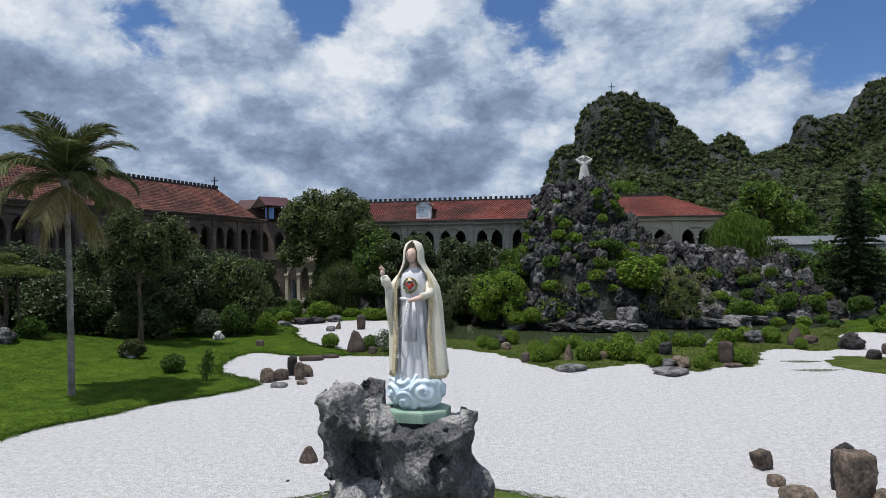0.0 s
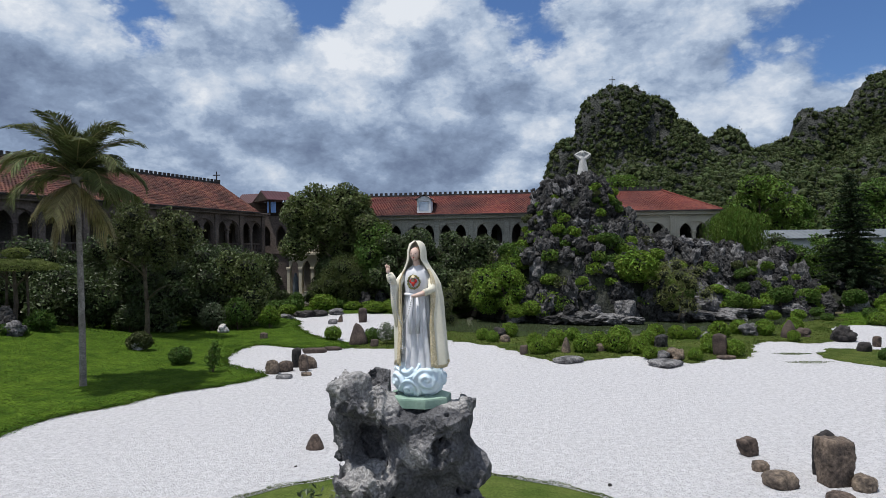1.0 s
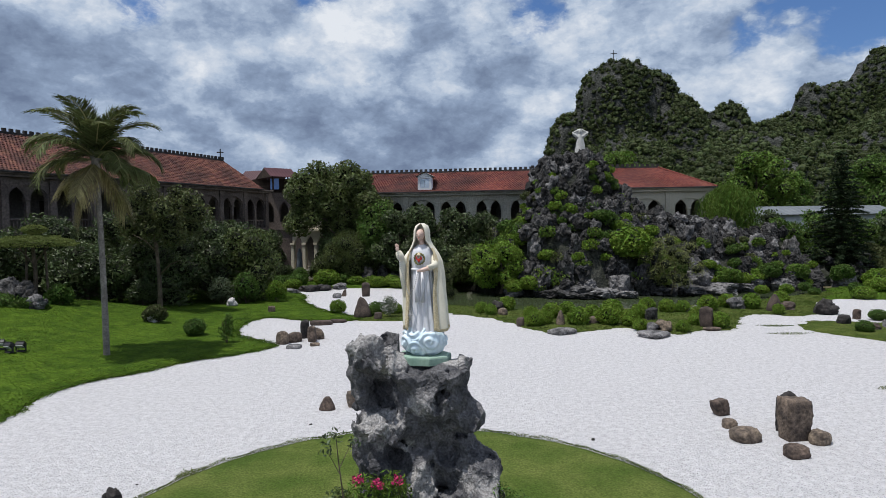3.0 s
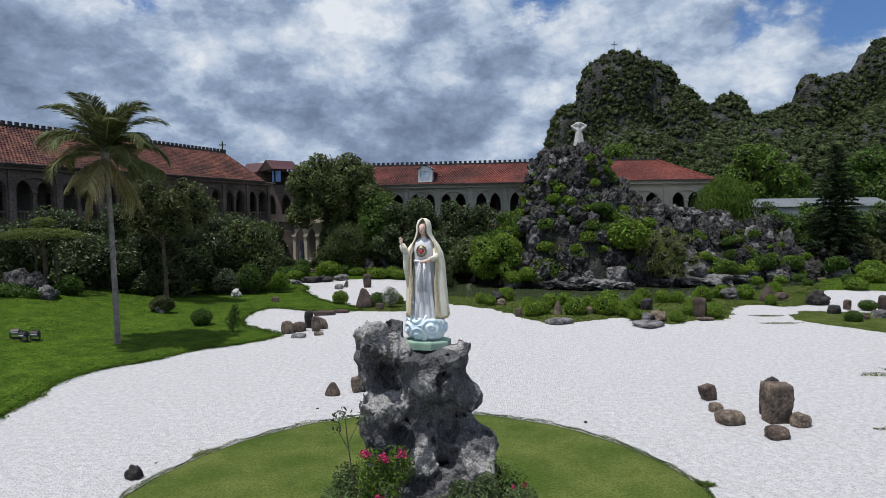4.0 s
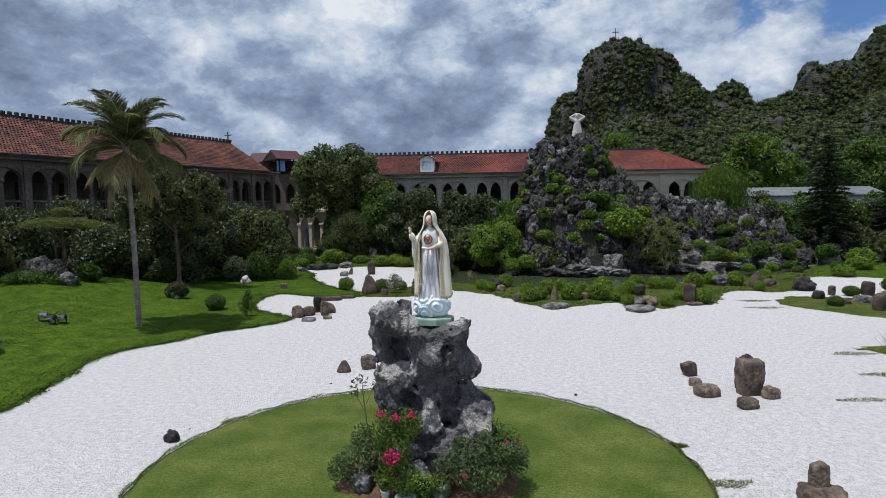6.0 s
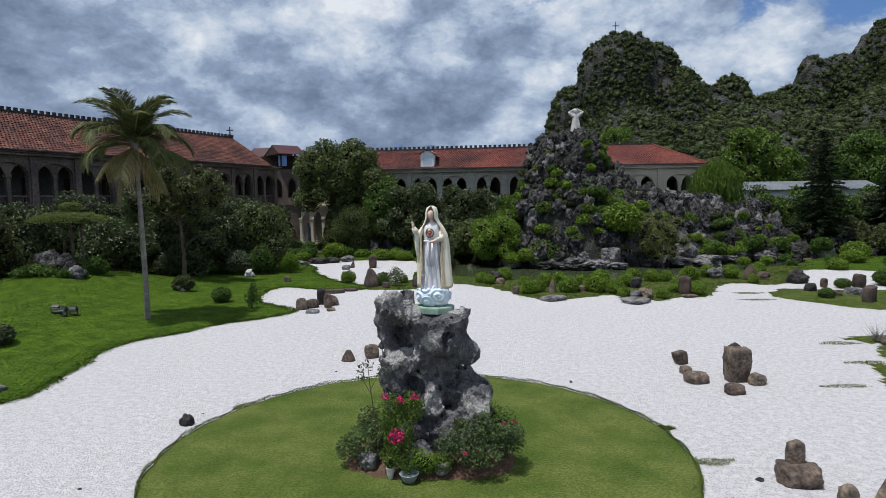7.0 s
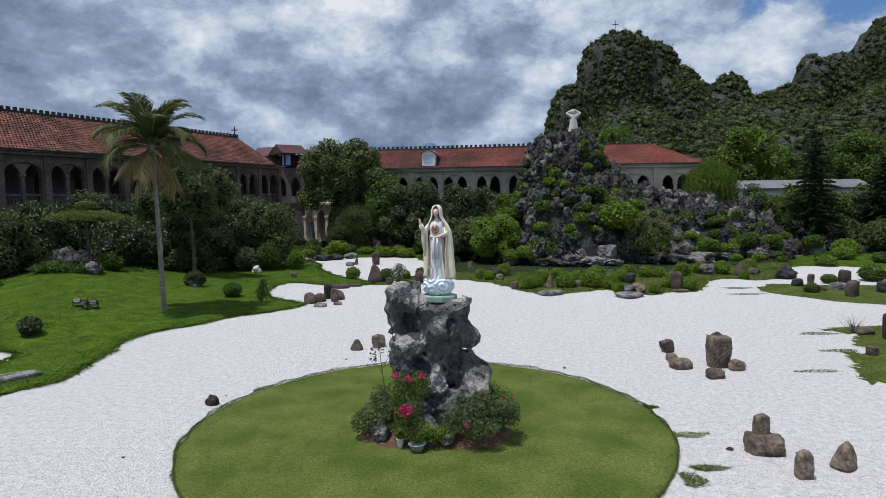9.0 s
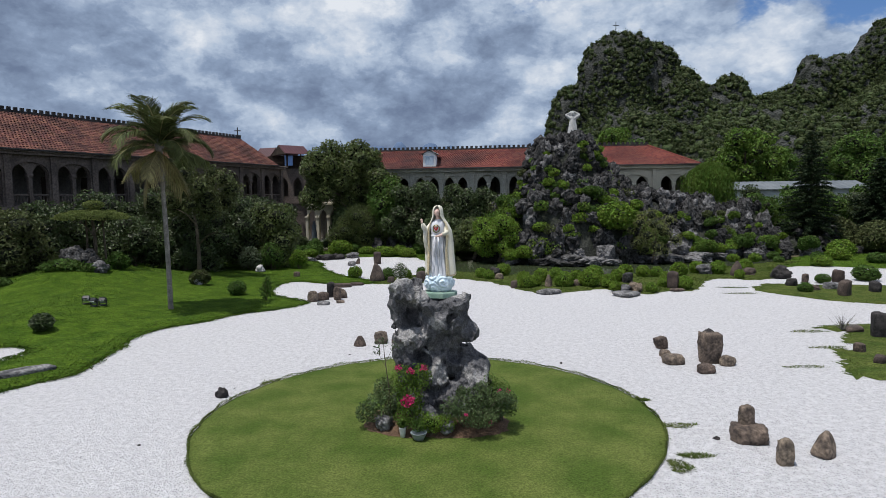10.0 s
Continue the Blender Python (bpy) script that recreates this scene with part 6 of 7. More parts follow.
def rockery(x, y):
    d = np.hypot(x - 9.35, (y - 45.2) / 0.80)
    z = np.interp(d, [0, 1.8, 2.5, 3.1, 4.0, 5.2, 6.4, 7.0], [9.8, 9.6, 9.0, 7.1, 5.2, 4.2, 1.9, -0.5])
    z = np.maximum(z, np.interp(np.hypot(x - 13.1, (y - 45.4) / 0.8), [0, 0.9, 1.9, 3.0], [6.9, 6.3, 4.0, -0.5]))
    t = np.clip((x - 12) / 13, 0, 1)
    c = np.abs(y - (46.0 + 0.8 * t))
    z = np.maximum(z, np.where(x > 9, np.interp(t, [0, 0.5, 1], [5.5, 5.0, 4.2]), 0) * np.clip(1.3 - c / 3.6, -0.2, 1) * (x < 25.5))
    d2 = np.hypot(x - 4.8, (y - 45.8) / 0.8)
    z = np.maximum(z, np.interp(d2, [0, 1.5, 4.0], [4.3, 3.4, -0.5]))
    t3 = np.clip((x - 22) / 14, 0, 1)
    z = np.maximum(z, np.where((x > 22) & (x < 37), 2.1 * np.clip(1.15 - np.abs(y - 45.4 - 1.0 * t3) / 2.2, -0.3, 1), -0.5))
    return z


# mossy core colour, taken near black to paint crevice shade between the rocks
ROCK_BED = material("mossy_crevice_shade", (0.016, 0.02, 0.011), (0.05, 0.052, 0.045), scale=1.2, grain=7, rough=1.0, bump=0.9, depth=0.1, fine=0.5)
mount = empty("rockery_mountain", pose(9.9, 45.2, 0), label="tall dark limestone rockery with planted ledges above the pond", category="rockery")
mx_, my_ = np.meshgrid(np.arange(0, 38, 0.35), np.arange(38, 54.0, 0.35))
mz_ = rockery(mx_, my_)
nz = np.array([noise.turbulence((a * 0.9, b * 0.9, c * 0.5), 4, True) for a, b, c in zip(mx_.ravel(), my_.ravel(), mz_.ravel())]).reshape(mx_.shape)
mz_ = np.where(mz_ > 0, mz_ + (nz - 1.15) * 0.9, -0.7)
mw = mx_.shape[1]
a_, b_ = np.meshgrid(np.arange(mx_.shape[0] - 1), np.arange(mw - 1), indexing="ij")
i_ = (a_ * mw + b_).ravel()
MF = np.column_stack([i_, i_ + 1, i_ + mw + 1, i_ + mw])
MF = MF[(mz_.ravel()[MF] > -0.6).any(1)]
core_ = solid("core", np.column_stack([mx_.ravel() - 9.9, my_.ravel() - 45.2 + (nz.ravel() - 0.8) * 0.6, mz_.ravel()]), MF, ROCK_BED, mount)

rock_kinds = []
for k in range(9):
    bm = displaced(4 if k < 6 else 3, 400 + k * 3, (0.62, 0.54, 0.80 if k % 3 else 0.55), 0.5, 2.6, 0.36)
    me = bpy.data.meshes.new("rock")
    bm.to_mesh(me)
    bm.free()
    me.materials.append(DARK_ROCK if k % 8 else LIMESTONE)
    rock_kinds.append(me)
r = np.random.default_rng(77)
placed = 0
while placed < 300:
    if placed < 150:
        zz = 9.8 * r.random() ** 0.8
        q = np.interp(zz, [0, 1.9, 4.2, 5.2, 7.1, 9.0, 9.6, 9.8], [6.8, 6.3, 5.2, 4.0, 3.15, 2.5, 1.8, 0.3])
        a = r.uniform(math.pi * 0.95, math.pi * 2.05)
        q *= 1 + 0.22 * noise.noise((math.cos(a) * 2.2, math.sin(a) * 2.2, zz * 0.55))
        x, y, z = 9.35 + q * math.cos(a), 45.2 + q * 0.80 * math.sin(a), zz
    elif placed < 172:
        zz = r.uniform(3.4, 6.9)
        q = np.interp(zz, [3.4, 4.0, 6.3, 6.9], [2.1, 1.9, 1.0, 0.2])
        a = r.uniform(math.pi, math.pi * 2)
        x, y, z = 13.1 + q * math.cos(a), 45.4 + q * 0.8 * math.sin(a), zz
    else:
        x, y = r.uniform(13.5, 27) if placed % 4 else r.uniform(2.0, 36), r.uniform(41.0, 45.6)
        z = float(rockery(np.array(x), np.array(y)))
        if z < 0.15 or np.hypot(x - 9.9, y - 45.2) < 4.2:
            continue
    ob = new("rock", rock_kinds[int(r.integers(9))])
    ob.parent = mount
    s = r.uniform(0.45, 1.05) * (0.85 if z > 7 else 1.0)
    ob.matrix_basis = pose(x - 9.9, y - 45.2, z - 0.15, r.uniform(-20, 20), r.uniform(-20, 20), r.uniform(0, 360)) @ Matrix.Diagonal((s, s, s * r.uniform(0.9, 1.4), 1))
    placed += 1
# small knobs and rubble that fill the gaps between the larger rocks
knobs = []
for k in range(5):
    bm = displaced(3, 460 + k, (0.9, 0.8, 1.1), 0.5, 2.4, 0.40)
    bm.verts.index_update()
    knobs.append((np.array([tuple(v.co) for v in bm.verts]), np.array([[v.index for v in f.verts] for f in bm.faces])))
    bm.free()
KV, KF, n0 = [], [], 0
while len(KV) < 420:
    if len(KV) < 150:
        zz = 9.7 * r.random() ** 0.75
        q = np.interp(zz, [0, 1.9, 4.2, 5.2, 7.1, 9.0, 9.6, 9.8], [7.0, 6.5, 5.4, 4.2, 3.35, 2.65, 1.95, 0.3]) * r.uniform(0.96, 1.06)
        a = r.uniform(math.pi * 0.95, math.pi * 2.05)
        q *= 1 + 0.22 * noise.noise((math.cos(a) * 2.2, math.sin(a) * 2.2, zz * 0.55))
        c = np.array((9.35 + q * math.cos(a), 45.2 + q * 0.80 * math.sin(a), zz))
    else:
        x, y = r.uniform(12.0, 27) if len(KV) % 3 else r.uniform(2.0, 36), r.uniform(41.0, 45.8)
        c = np.array((x, y, float(rockery(np.array(x), np.array(y)))))
        if c[2] < 0.15:
            continue
    kv, kf = knobs[int(r.integers(5))]
    s = r.uniform(0.16, 0.42)
    g = np.array(pose(0, 0, 0, r.uniform(-40, 40), r.uniform(-40, 40), r.uniform(0, 360)).to_3x3())
    KV.append(kv * s @ g.T + c - np.array((9.9, 45.2, 0)))
    KF.append(kf + n0)
    n0 += len(kv)
ob = solid("rubble", np.vstack(KV), np.vstack(KF), DARK_ROCK, mount)
tagged(ob, label="small dark knobbly limestone lumps", kind="stuff")
for k, (x, y, w, h) in enumerate([(8.2, 39.9, 2.6, 0.7), (10.2, 39.8, 2.4, 0.6), (11.5, 40.5, 1.7, 1.5), (6.6, 40.3, 2.0, 0.5), (12.2, 41.3, 1.3, 1.9), (7.6, 41.2, 1.7, 1.3), (16.8, 41.2, 2.6, 0.5), (19.0, 41.8, 2.3, 0.7), (6.0, 41.8, 1.2, 2.8), (14.6, 40.9, 1.6, 0.45), (21.2, 42.8, 2.0, 0.6), (4.4, 41.2, 1.8, 0.5), (13.4, 41.6, 1.4, 1.0), (9.3, 40.7, 1.8, 1.2), (17.8, 42.4, 1.8, 1.4), (9.2, 39.4, 1.9, 0.4), (11.8, 39.7, 1.6, 0.4), (18.0, 40.9, 1.8, 0.4), (10.4, 41.4, 1.6, 1.9), (20.2, 43.0, 1.6, 1.6), (23.6, 43.0, 1.9, 0.9), (26.0, 43.4, 1.8, 1.1), (28.6, 43.6, 1.7, 1.0)]):
    b2 = part("shore_rock", displaced(4, 500 + k, (w / 2, w / 2.6, h * 0.6), 0.42, 2.0, 0.26, boxy=0.35), LIMESTONE if k % 3 else DARK_ROCK, mount, smooth=False)
    b2.matrix_basis = pose(x - 9.9, y - 45.75, h * 0.3 - 0.1, 0, 0, k * 40)

# the pale figure with raised arms on the top
bm = bmesh.new()
prof = [(0.56, 0.45, 0.0), (0.54, 0.43, 0.12), (0.42, 0.34, 0.8), (0.28, 0.26, 1.45), (0.34, 0.24, 1.60), (0.16, 0.2, 1.80)]
rings = [[bm.verts.new((a_ * math.cos(t_) * (1.12 if k_ % 2 else 0.94), b_ * math.sin(t_), z_)) for k_, t_ in enumerate(np.linspace(0, 2 * math.pi, 12, endpoint=False))] for a_, b_, z_ in prof]
for p, q in zip(rings, rings[1:]):
    for k in range(12):
        bm.faces.new((p[k], p[(k + 1) % 12], q[(k + 1) % 12], q[k]))
bm.faces.new(rings[-1])
bm.faces.new(rings[0][::-1])
for sx in (-1, 1):
    arm = [(0.10, 1.52, 0.17), (0.45, 1.74, 0.17), (0.66, 1.86, 0.10), (0.70, 1.90, 0.05), (0.42, 1.98, 0.09), (0.12, 2.12, 0.10)]
    ring3 = [[bm.verts.new((sx * x + 0.02 * math.cos(t_), -0.04 + 0.16 * math.cos(t_), z + h * math.sin(t_))) for t_ in np.linspace(0, 2 * math.pi, 8, endpoint=False)] for x, z, h in arm[:4]]
    for p, q in zip(ring3, ring3[1:]):
        for k in range(8):
            bm.faces.new((p[k], p[(k + 1) % 8], q[(k + 1) % 8], q[k]))
    bm.faces.new(ring3[-1])
    ring4 = [[bm.verts.new((sx * x, -0.04 + 0.1 * math.cos(t_), z + h * math.sin(t_))) for t_ in np.linspace(0, 2 * math.pi, 8, endpoint=False)] for x, z, h in arm[3:]]
    for p, q in zip(ring4, ring4[1:]):
        for k in range(8):
            bm.faces.new((p[k], p[(k + 1) % 8], q[(k + 1) % 8], q[k]))
    bm.faces.new(ring4[-1])
drape = [[bm.verts.new((x, y_, z)) for x, z in ((-0.60, 1.88), (0.0, 1.55), (0.60, 1.88), (0.0, 2.16))] for y_ in (-0.10, 0.02)]
bm.faces.new(drape[0])
bm.faces.new(drape[1][::-1])
for k in range(4):
    bm.faces.new((drape[0][k], drape[1][k], drape[1][(k + 1) % 4], drape[0][(k + 1) % 4]))
bmesh.ops.create_icosphere(bm, subdivisions=2, radius=0.15, matrix=Matrix.Translation((-0.03, -0.12, 2.0)) @ Matrix.Diagonal((1, 0.9, 1.35, 1)))
bmesh.ops.recalc_face_normals(bm, faces=bm.faces[:])
fig = part("hilltop_statue", bm, MARBLE, None)
fig.matrix_world = pose(9.9, 44.9, 9.75, 0, 0, -6) @ Matrix.Diagonal((0.86, 1.0, 1.0, 1))
tagged(fig, label="pale stone statue with outstretched arms on the rockery", category="statue")

v, f = lathe([(0.34, 0), (0.34, 1.12), (0.26, 1.2), (0.27, 1.25), (0.24, 1.7), (0.20, 2.1), (0.25, 2.42), (0.1, 2.56), (0.12, 2.64), (0.13, 2.76), (0.02, 2.86)], 14)
ob = solid("garden_statue", v, f, GREY_ROOF, smooth=True)
ob.matrix_world = pose(-13.45, 51.6, 0.03)
tagged(ob, label="small grey stone statue before the porch", category="statue")

# ---- trees and shrubs ----


def tree(name, x, y, z, blobs, count, size, mat, label, seed, trunk_h, radius=0.16, spread=1.5, category="tree", aspect=0.5, shell=0.45, droop=0.0, limbs=7, bark=None):
    """A tapered trunk with limbs and an uneven crown of many leaves."""
    thing = empty(name, pose(x, y, z), label=label, category=category)
    r_ = np.random.default_rng(seed)
    v_, f_ = branchy((0, 0, -0.1), trunk_h, (r_.normal() * 0.2, r_.normal() * 0.2), spread, r_, limbs, radius)
    solid("trunk", v_, f_, bark or BARK, thing, smooth=True)
    foliage("crown", blobs, count, size, mat, thing, seed, shell=shell, aspect=aspect, droop=droop)
    return thing


def lumps(r_, n, cx, cy, z0, z1, rx, ry, size):
    """n uneven lumps that fill an oval crown."""
    out = []
    for k in range(n):
        t = (k + 0.5) / n
        z = z0 + (z1 - z0) * t
        w = math.sqrt(max(0.05, 1 - (2 * t - 0.85) ** 2 / 1.4))
        a = k * 2.399 + r_.uniform(-0.3, 0.3)
        q = math.sqrt(r_.uniform(0.15, 1))
        s = size * r_.uniform(0.75, 1.25)
        out.append((cx + rx * w * q * math.cos(a), cy + ry * w * q * math.sin(a), z, s, s, s * 0.85))
    return out


rr = np.random.default_rng(5)
# the broad dark tree before the corner
tree("broad_dark_tree", -10.0, 50.8, 0, lumps(rr, 40, 0.3, 0, 4.5, 9.5, 4.2, 2.0, 1.12), 21000, 0.3, LEAF_BROAD, "broad dense dark green tree beside the corner porch", 201, 6.5, 0.28, 2.6)
tree("bright_green_tree", -6.0, 49.0, 0, lumps(rr, 14, 0, 0, 2.2, 6.3, 1.5, 1.2, 1.0), 6500, 0.28, LEAF_MID, "rounded bright green tree against a dark one", 202, 4.5, 0.18, 1.5)
tree("feathery_shrub_tree", -8.3, 49.2, 0, lumps(rr, 18, 0, 0, 0.9, 3.7, 2.9, 1.2, 1.0), 15000, 0.2, LEAF_BROAD, "feathery fine-leaved dark shrub", 203, 2.6, 0.14, 1.6, category="shrub", aspect=0.25)
for k, (x, y, h, w, m_) in enumerate([(-2.2, 47.2, 6.4, 1.8, LEAF_DARK), (0.6, 47.0, 6.3, 1.8, LEAF_DARK), (3.0, 46.9, 5.9, 1.6, LEAF_DARK), (-4.2, 48.0, 6.2, 1.7, LEAF_DARK), (1.6, 43.4, 3.4, 1.3, LEAF_BROAD), (-17.2, 53.6, 4.6, 1.5, LEAF_DARK), (-1.0, 44.4, 3.6, 1.4, LEAF_DARK), (-9.9, 50.0, 4.4, 1.0, LEAF_DARK), (-9.0, 50.4, 4.8, 1.6, LEAF_DARK)]):
    tree("garden_tree", x, y, 0, lumps(rr, 13, 0, 0, 1.2, h - 0.7, w, w, 0.95), 5500, 0.27, m_, "dense dark evergreen garden tree by the rockery", 210 + k, h * 0.7, 0.16, w)
tree("weeping_shrub", -0.5, 35.2, 0, lumps(rr, 10, 0, 0, 0.5, 2.3, 0.8, 0.7, 0.6), 5200, 0.16, LEAF_OLIVE, "drooping dark shrub at the water's edge", 220, 1.8, 0.06, 0.7, category="shrub", aspect=0.2, droop=0.9)
for k, (x, y, z, h, w, m_) in enumerate([(5.6, 43.2, 1.2, 2.0, 1.0, LEAF_MID), (4.4, 43.6, 2.2, 2.2, 1.0, LEAF_FRESH), (2.6, 42.6, 0.2, 2.4, 1.1, LEAF_FRESH), (7.6, 43.6, 3.8, 1.3, 0.7, LEAF_MID), (13.0, 43.6, 3.4, 1.4, 0.8, LEAF_OLIVE), (16.2, 42.6, 0.9, 1.0, 0.7, LEAF_MID), (19.6, 41.8, 0.3, 1.1, 0.8, LEAF_FRESH), (22.8, 42.8, 0.5, 1.2, 0.8, LEAF_MID), (25.0, 43.2, 0.5, 1.1, 0.8, LEAF_FRESH), (28.2, 43.2, 0.3, 1.2, 0.8, LEAF_MID)]):
    bush("ledge_shrub", x, y - 0.6, z + 0.1, [(0, 0, h * 0.6, w, w * 0.7, h * 0.4), (w * 0.5, 0.1, h * 0.45, w * 0.6, w * 0.6, h * 0.35), (-w * 0.5, 0, h * 0.4, w * 0.6, w * 0.6, h * 0.35)], 2200, 0.19, m_, "leafy shrub spreading over a rockery ledge", 700 + k, group="shrubs on the rockery")
tree("green_bank_bush", 3.5, 41.0, 0, lumps(rr, 12, 0, 0, 0.6, 3.2, 1.7, 1.0, 0.8), 6000, 0.2, LEAF_LIGHT, "loose green bush on the rockery's flank", 221, 2.2, 0.1, 1.2, category="shrub")
# dark hedge of shrubs along the brown wing
for k, (x, y, z, h, w, m_) in enumerate([(-24.6, 26.0, 0.4, 4.5, 2.3, LEAF_OLIVE), (-27.5, 29.0, 0.4, 4.8, 2.6, LEAF_OLIVE), (-23.6, 33.5, 0.5, 5.4, 2.4, LEAF_DARK), (-20.6, 35.5, 0.2, 5.6, 2.4, LEAF_DARK), (-17.6, 34.8, 0, 6.2, 2.3, LEAF_DARK), (-15.2, 37.0, 0, 5.2, 2.2, LEAF_DARK), (-13.4, 37.0, 0, 5.0, 1.6, LEAF_BROAD), (-17.6, 33.2, 0.1, 4.2, 1.9, LEAF_DARK), (-25.3, 30.3, 0.4, 4.8, 2.2, LEAF_DARK), (-20.2, 31.6, 0.4, 3.8, 1.9, LEAF_DARK), (-16.0, 42.6, 0, 5.6, 1.8, LEAF_DARK), (-17.0, 40.5, 0, 6.0, 2.2, LEAF_DARK), (-21.5, 41.5, 0, 6.0, 2.4, LEAF_DARK), (-25.6, 38.0, 0.2, 5.4, 2.4, LEAF_DARK), (-28.5, 24.5, 0.2, 4.4, 2.2, LEAF_OLIVE)]):
    tree("garden_shrub", x, y, z, lumps(rr, 16, 0, 0, 0.7, h - 0.7, w, w * 0.8, 0.95), 6800, 0.22, m_, "large dark broad-leaved shrub by the brown wing" if m_ is not LEAF_OLIVE else "large grey-green shrub at the lawn's edge", 230 + k, h * 0.6, 0.14, w * 0.8, category="shrub")
tree("bare_topped_tree", -15.8, 30.9, 0, lumps(rr, 18, 0, 0, 4.4, 6.9, 2.2, 1.7, 0.8), 8500, 0.2, LEAF_OLIVE, "thin-crowned tree with bare twigs over shrubs", 250, 6.8, 0.14, 2.0, shell=0.8)
for k, (x, y, h, w, m_) in enumerate([(-12.6, 35.2, 2.0, 1.0, LEAF_MID), (-13.9, 34.8, 1.7, 0.9, LEAF_GREY), (-10.9, 36.0, 1.4, 0.7, LEAF_LIGHT), (-17.0, 31.4, 1.6, 0.9, LEAF_DARK), (-18.4, 26.5, 1.1, 0.7, LEAF_MID), (-13.8, 26.4, 0.9, 0.6, LEAF_OLIVE), (-20.6, 25.2, 0.75, 1.3, LEAF_MID), (-22.5, 22.6, 0.6, 1.0, LEAF_MID), (-19.0, 25.3, 0.55, 0.9, LEAF_MID), (-15.9, 51.2, 2.4, 1.2, LEAF_DARK), (-10.9, 51.4, 2.5, 1.2, LEAF_BROAD), (-12.9, 49.6, 1.3, 0.8, LEAF_MID), (-14.9, 52.7, 1.3, 0.8, LEAF_DARK), (-12.3, 52.8, 1.2, 0.8, LEAF_DARK)]):
    zz = 0.05 + float(left_lawn(np.array([(x, y)]))[0]) * 0.9 - 0.05
    bush("garden_bush", x, y, zz, [(0, 0, h * 0.6, w * 0.7, w * 0.6, h * 0.38), (w * 0.4, 0.1, h * 0.45, w * 0.5, w * 0.5, h * 0.35), (-w * 0.45, -0.05, h * 0.42, w * 0.5, w * 0.5, h * 0.33)], 1700, 0.15, m_, "loose garden bush at the lawn's back edge", 260 + k)

# clipped umbrella tree on the mound
CLIPPED = leaf("clipped_olive_leaves", (0.105, 0.135, 0.034), (0.155, 0.185, 0.052), vary=0.3)
um = empty("umbrella_topiary", pose(-20.1, 27.2, 1.25), label="tree clipped into a flat umbrella with a small dome on top", category="topiary")
v, f = merge(tube([(0, 0, -0.1), (0.1, 0, 1.2), (0.0, 0, 2.9)], [0.13, 0.10, 0.08], 7), tube([(0.02, 0, 1.9), (0.8, 0.2, 2.9)], [0.05, 0.03], 5), tube([(0.02, 0, 1.9), (-0.8, -0.1, 2.9)], [0.05, 0.03], 5), tube([(-0.5, 0.2, -0.1), (-0.45, 0.15, 2.9)], [0.07, 0.05], 6), tube([(0.5, 0.3, -0.1), (0.45, 0.2, 2.9)], [0.06, 0.05], 6))
solid("trunk", v, f, BARK, um)
foliage("canopy", [(0, 0, 2.86, 1.9, 1.7, 0.36), (0, 0, 2.96, 1.55, 1.38, 0.34)], 16000, 0.075, CLIPPED, um, 270, shell=0.12, low=-0.35)
foliage("top_dome", [(0.1, 0, 3.56, 0.56, 0.5, 0.24)], 2600, 0.07, CLIPPED, um, 271, shell=0.14)
for k, (x, y, w, h, m_) in enumerate([(-20.3, 26.0, 1.1, 1.0, DARK_ROCK), (-19.6, 25.9, 0.8, 0.9, DARK_ROCK), (-21.0, 26.3, 0.9, 0.9, DARK_ROCK), (-19.2, 25.7, 0.7, 0.7, DARK_ROCK), (-18.55, 25.2, 0.8, 0.55, LIMESTONE), (-24.2, 21.6, 1.0, 0.5, LIMESTONE), (-13.9, 26.5, 0.6, 0.5, PALE_STONE), (-13.0, 34.0, 0.7, 0.45, PALE_STONE), (-23.4, 20.9, 0.8, 0.25, PALE_STONE), (-10.6, 42.9, 1.3, 0.45, K_), (-9.6, 43.6, 1.2, 0.4, K_), (-8.6, 44.6, 1.3, 0.35, LIMESTONE), (-11.4, 41.6, 0.9, 0.35, LIMESTONE), (-6.8, 48.0, 1.2, 1.2, DARK_ROCK), (-5.6, 48.2, 1.2, 1.4, DARK_ROCK), (-4.2, 47.8, 1.4, 1.2, DARK_ROCK)]):
    zz = float(left_lawn(np.array([(x, y)]))[0]) if y < 36 else 0.03
    stone(x, y, w, h, m_, "craggy grey rock at the planting's edge" if m_ is not PALE_STONE else "pale weathered rock at the planting's edge", "craggy", k * 41, z=zz, group="rocks in the planting")


def ball_shape(key, mat, seed):
    """A clipped shrub ball of unit radius, to be copied."""
    thing = empty("clipped_shrub", None, category="shrub")
    v_, f_ = tube([(0, 0, -0.06), (0.03, 0, 0.5)], [0.07, 0.05], 6)
    solid("stem", v_, f_, BARK, thing)
    foliage("leaves", [(0, 0, 0.78, 1.0, 0.96, 0.86), (0.35, 0.2, 0.62, 0.7, 0.7, 0.62), (-0.35, -0.15, 0.66, 0.66, 0.7, 0.64)], 2000, 0.24, mat, thing, seed, shell=0.28, loose=0.7)
    return thing


balls = {"lime": ball_shape("lime", LEAF_LIME, 301), "light": ball_shape("light", LEAF_LIGHT, 302), "mid": ball_shape("mid", LEAF_MID, 303), "dark": ball_shape("dark", LEAF_DARK, 304)}
used = set()


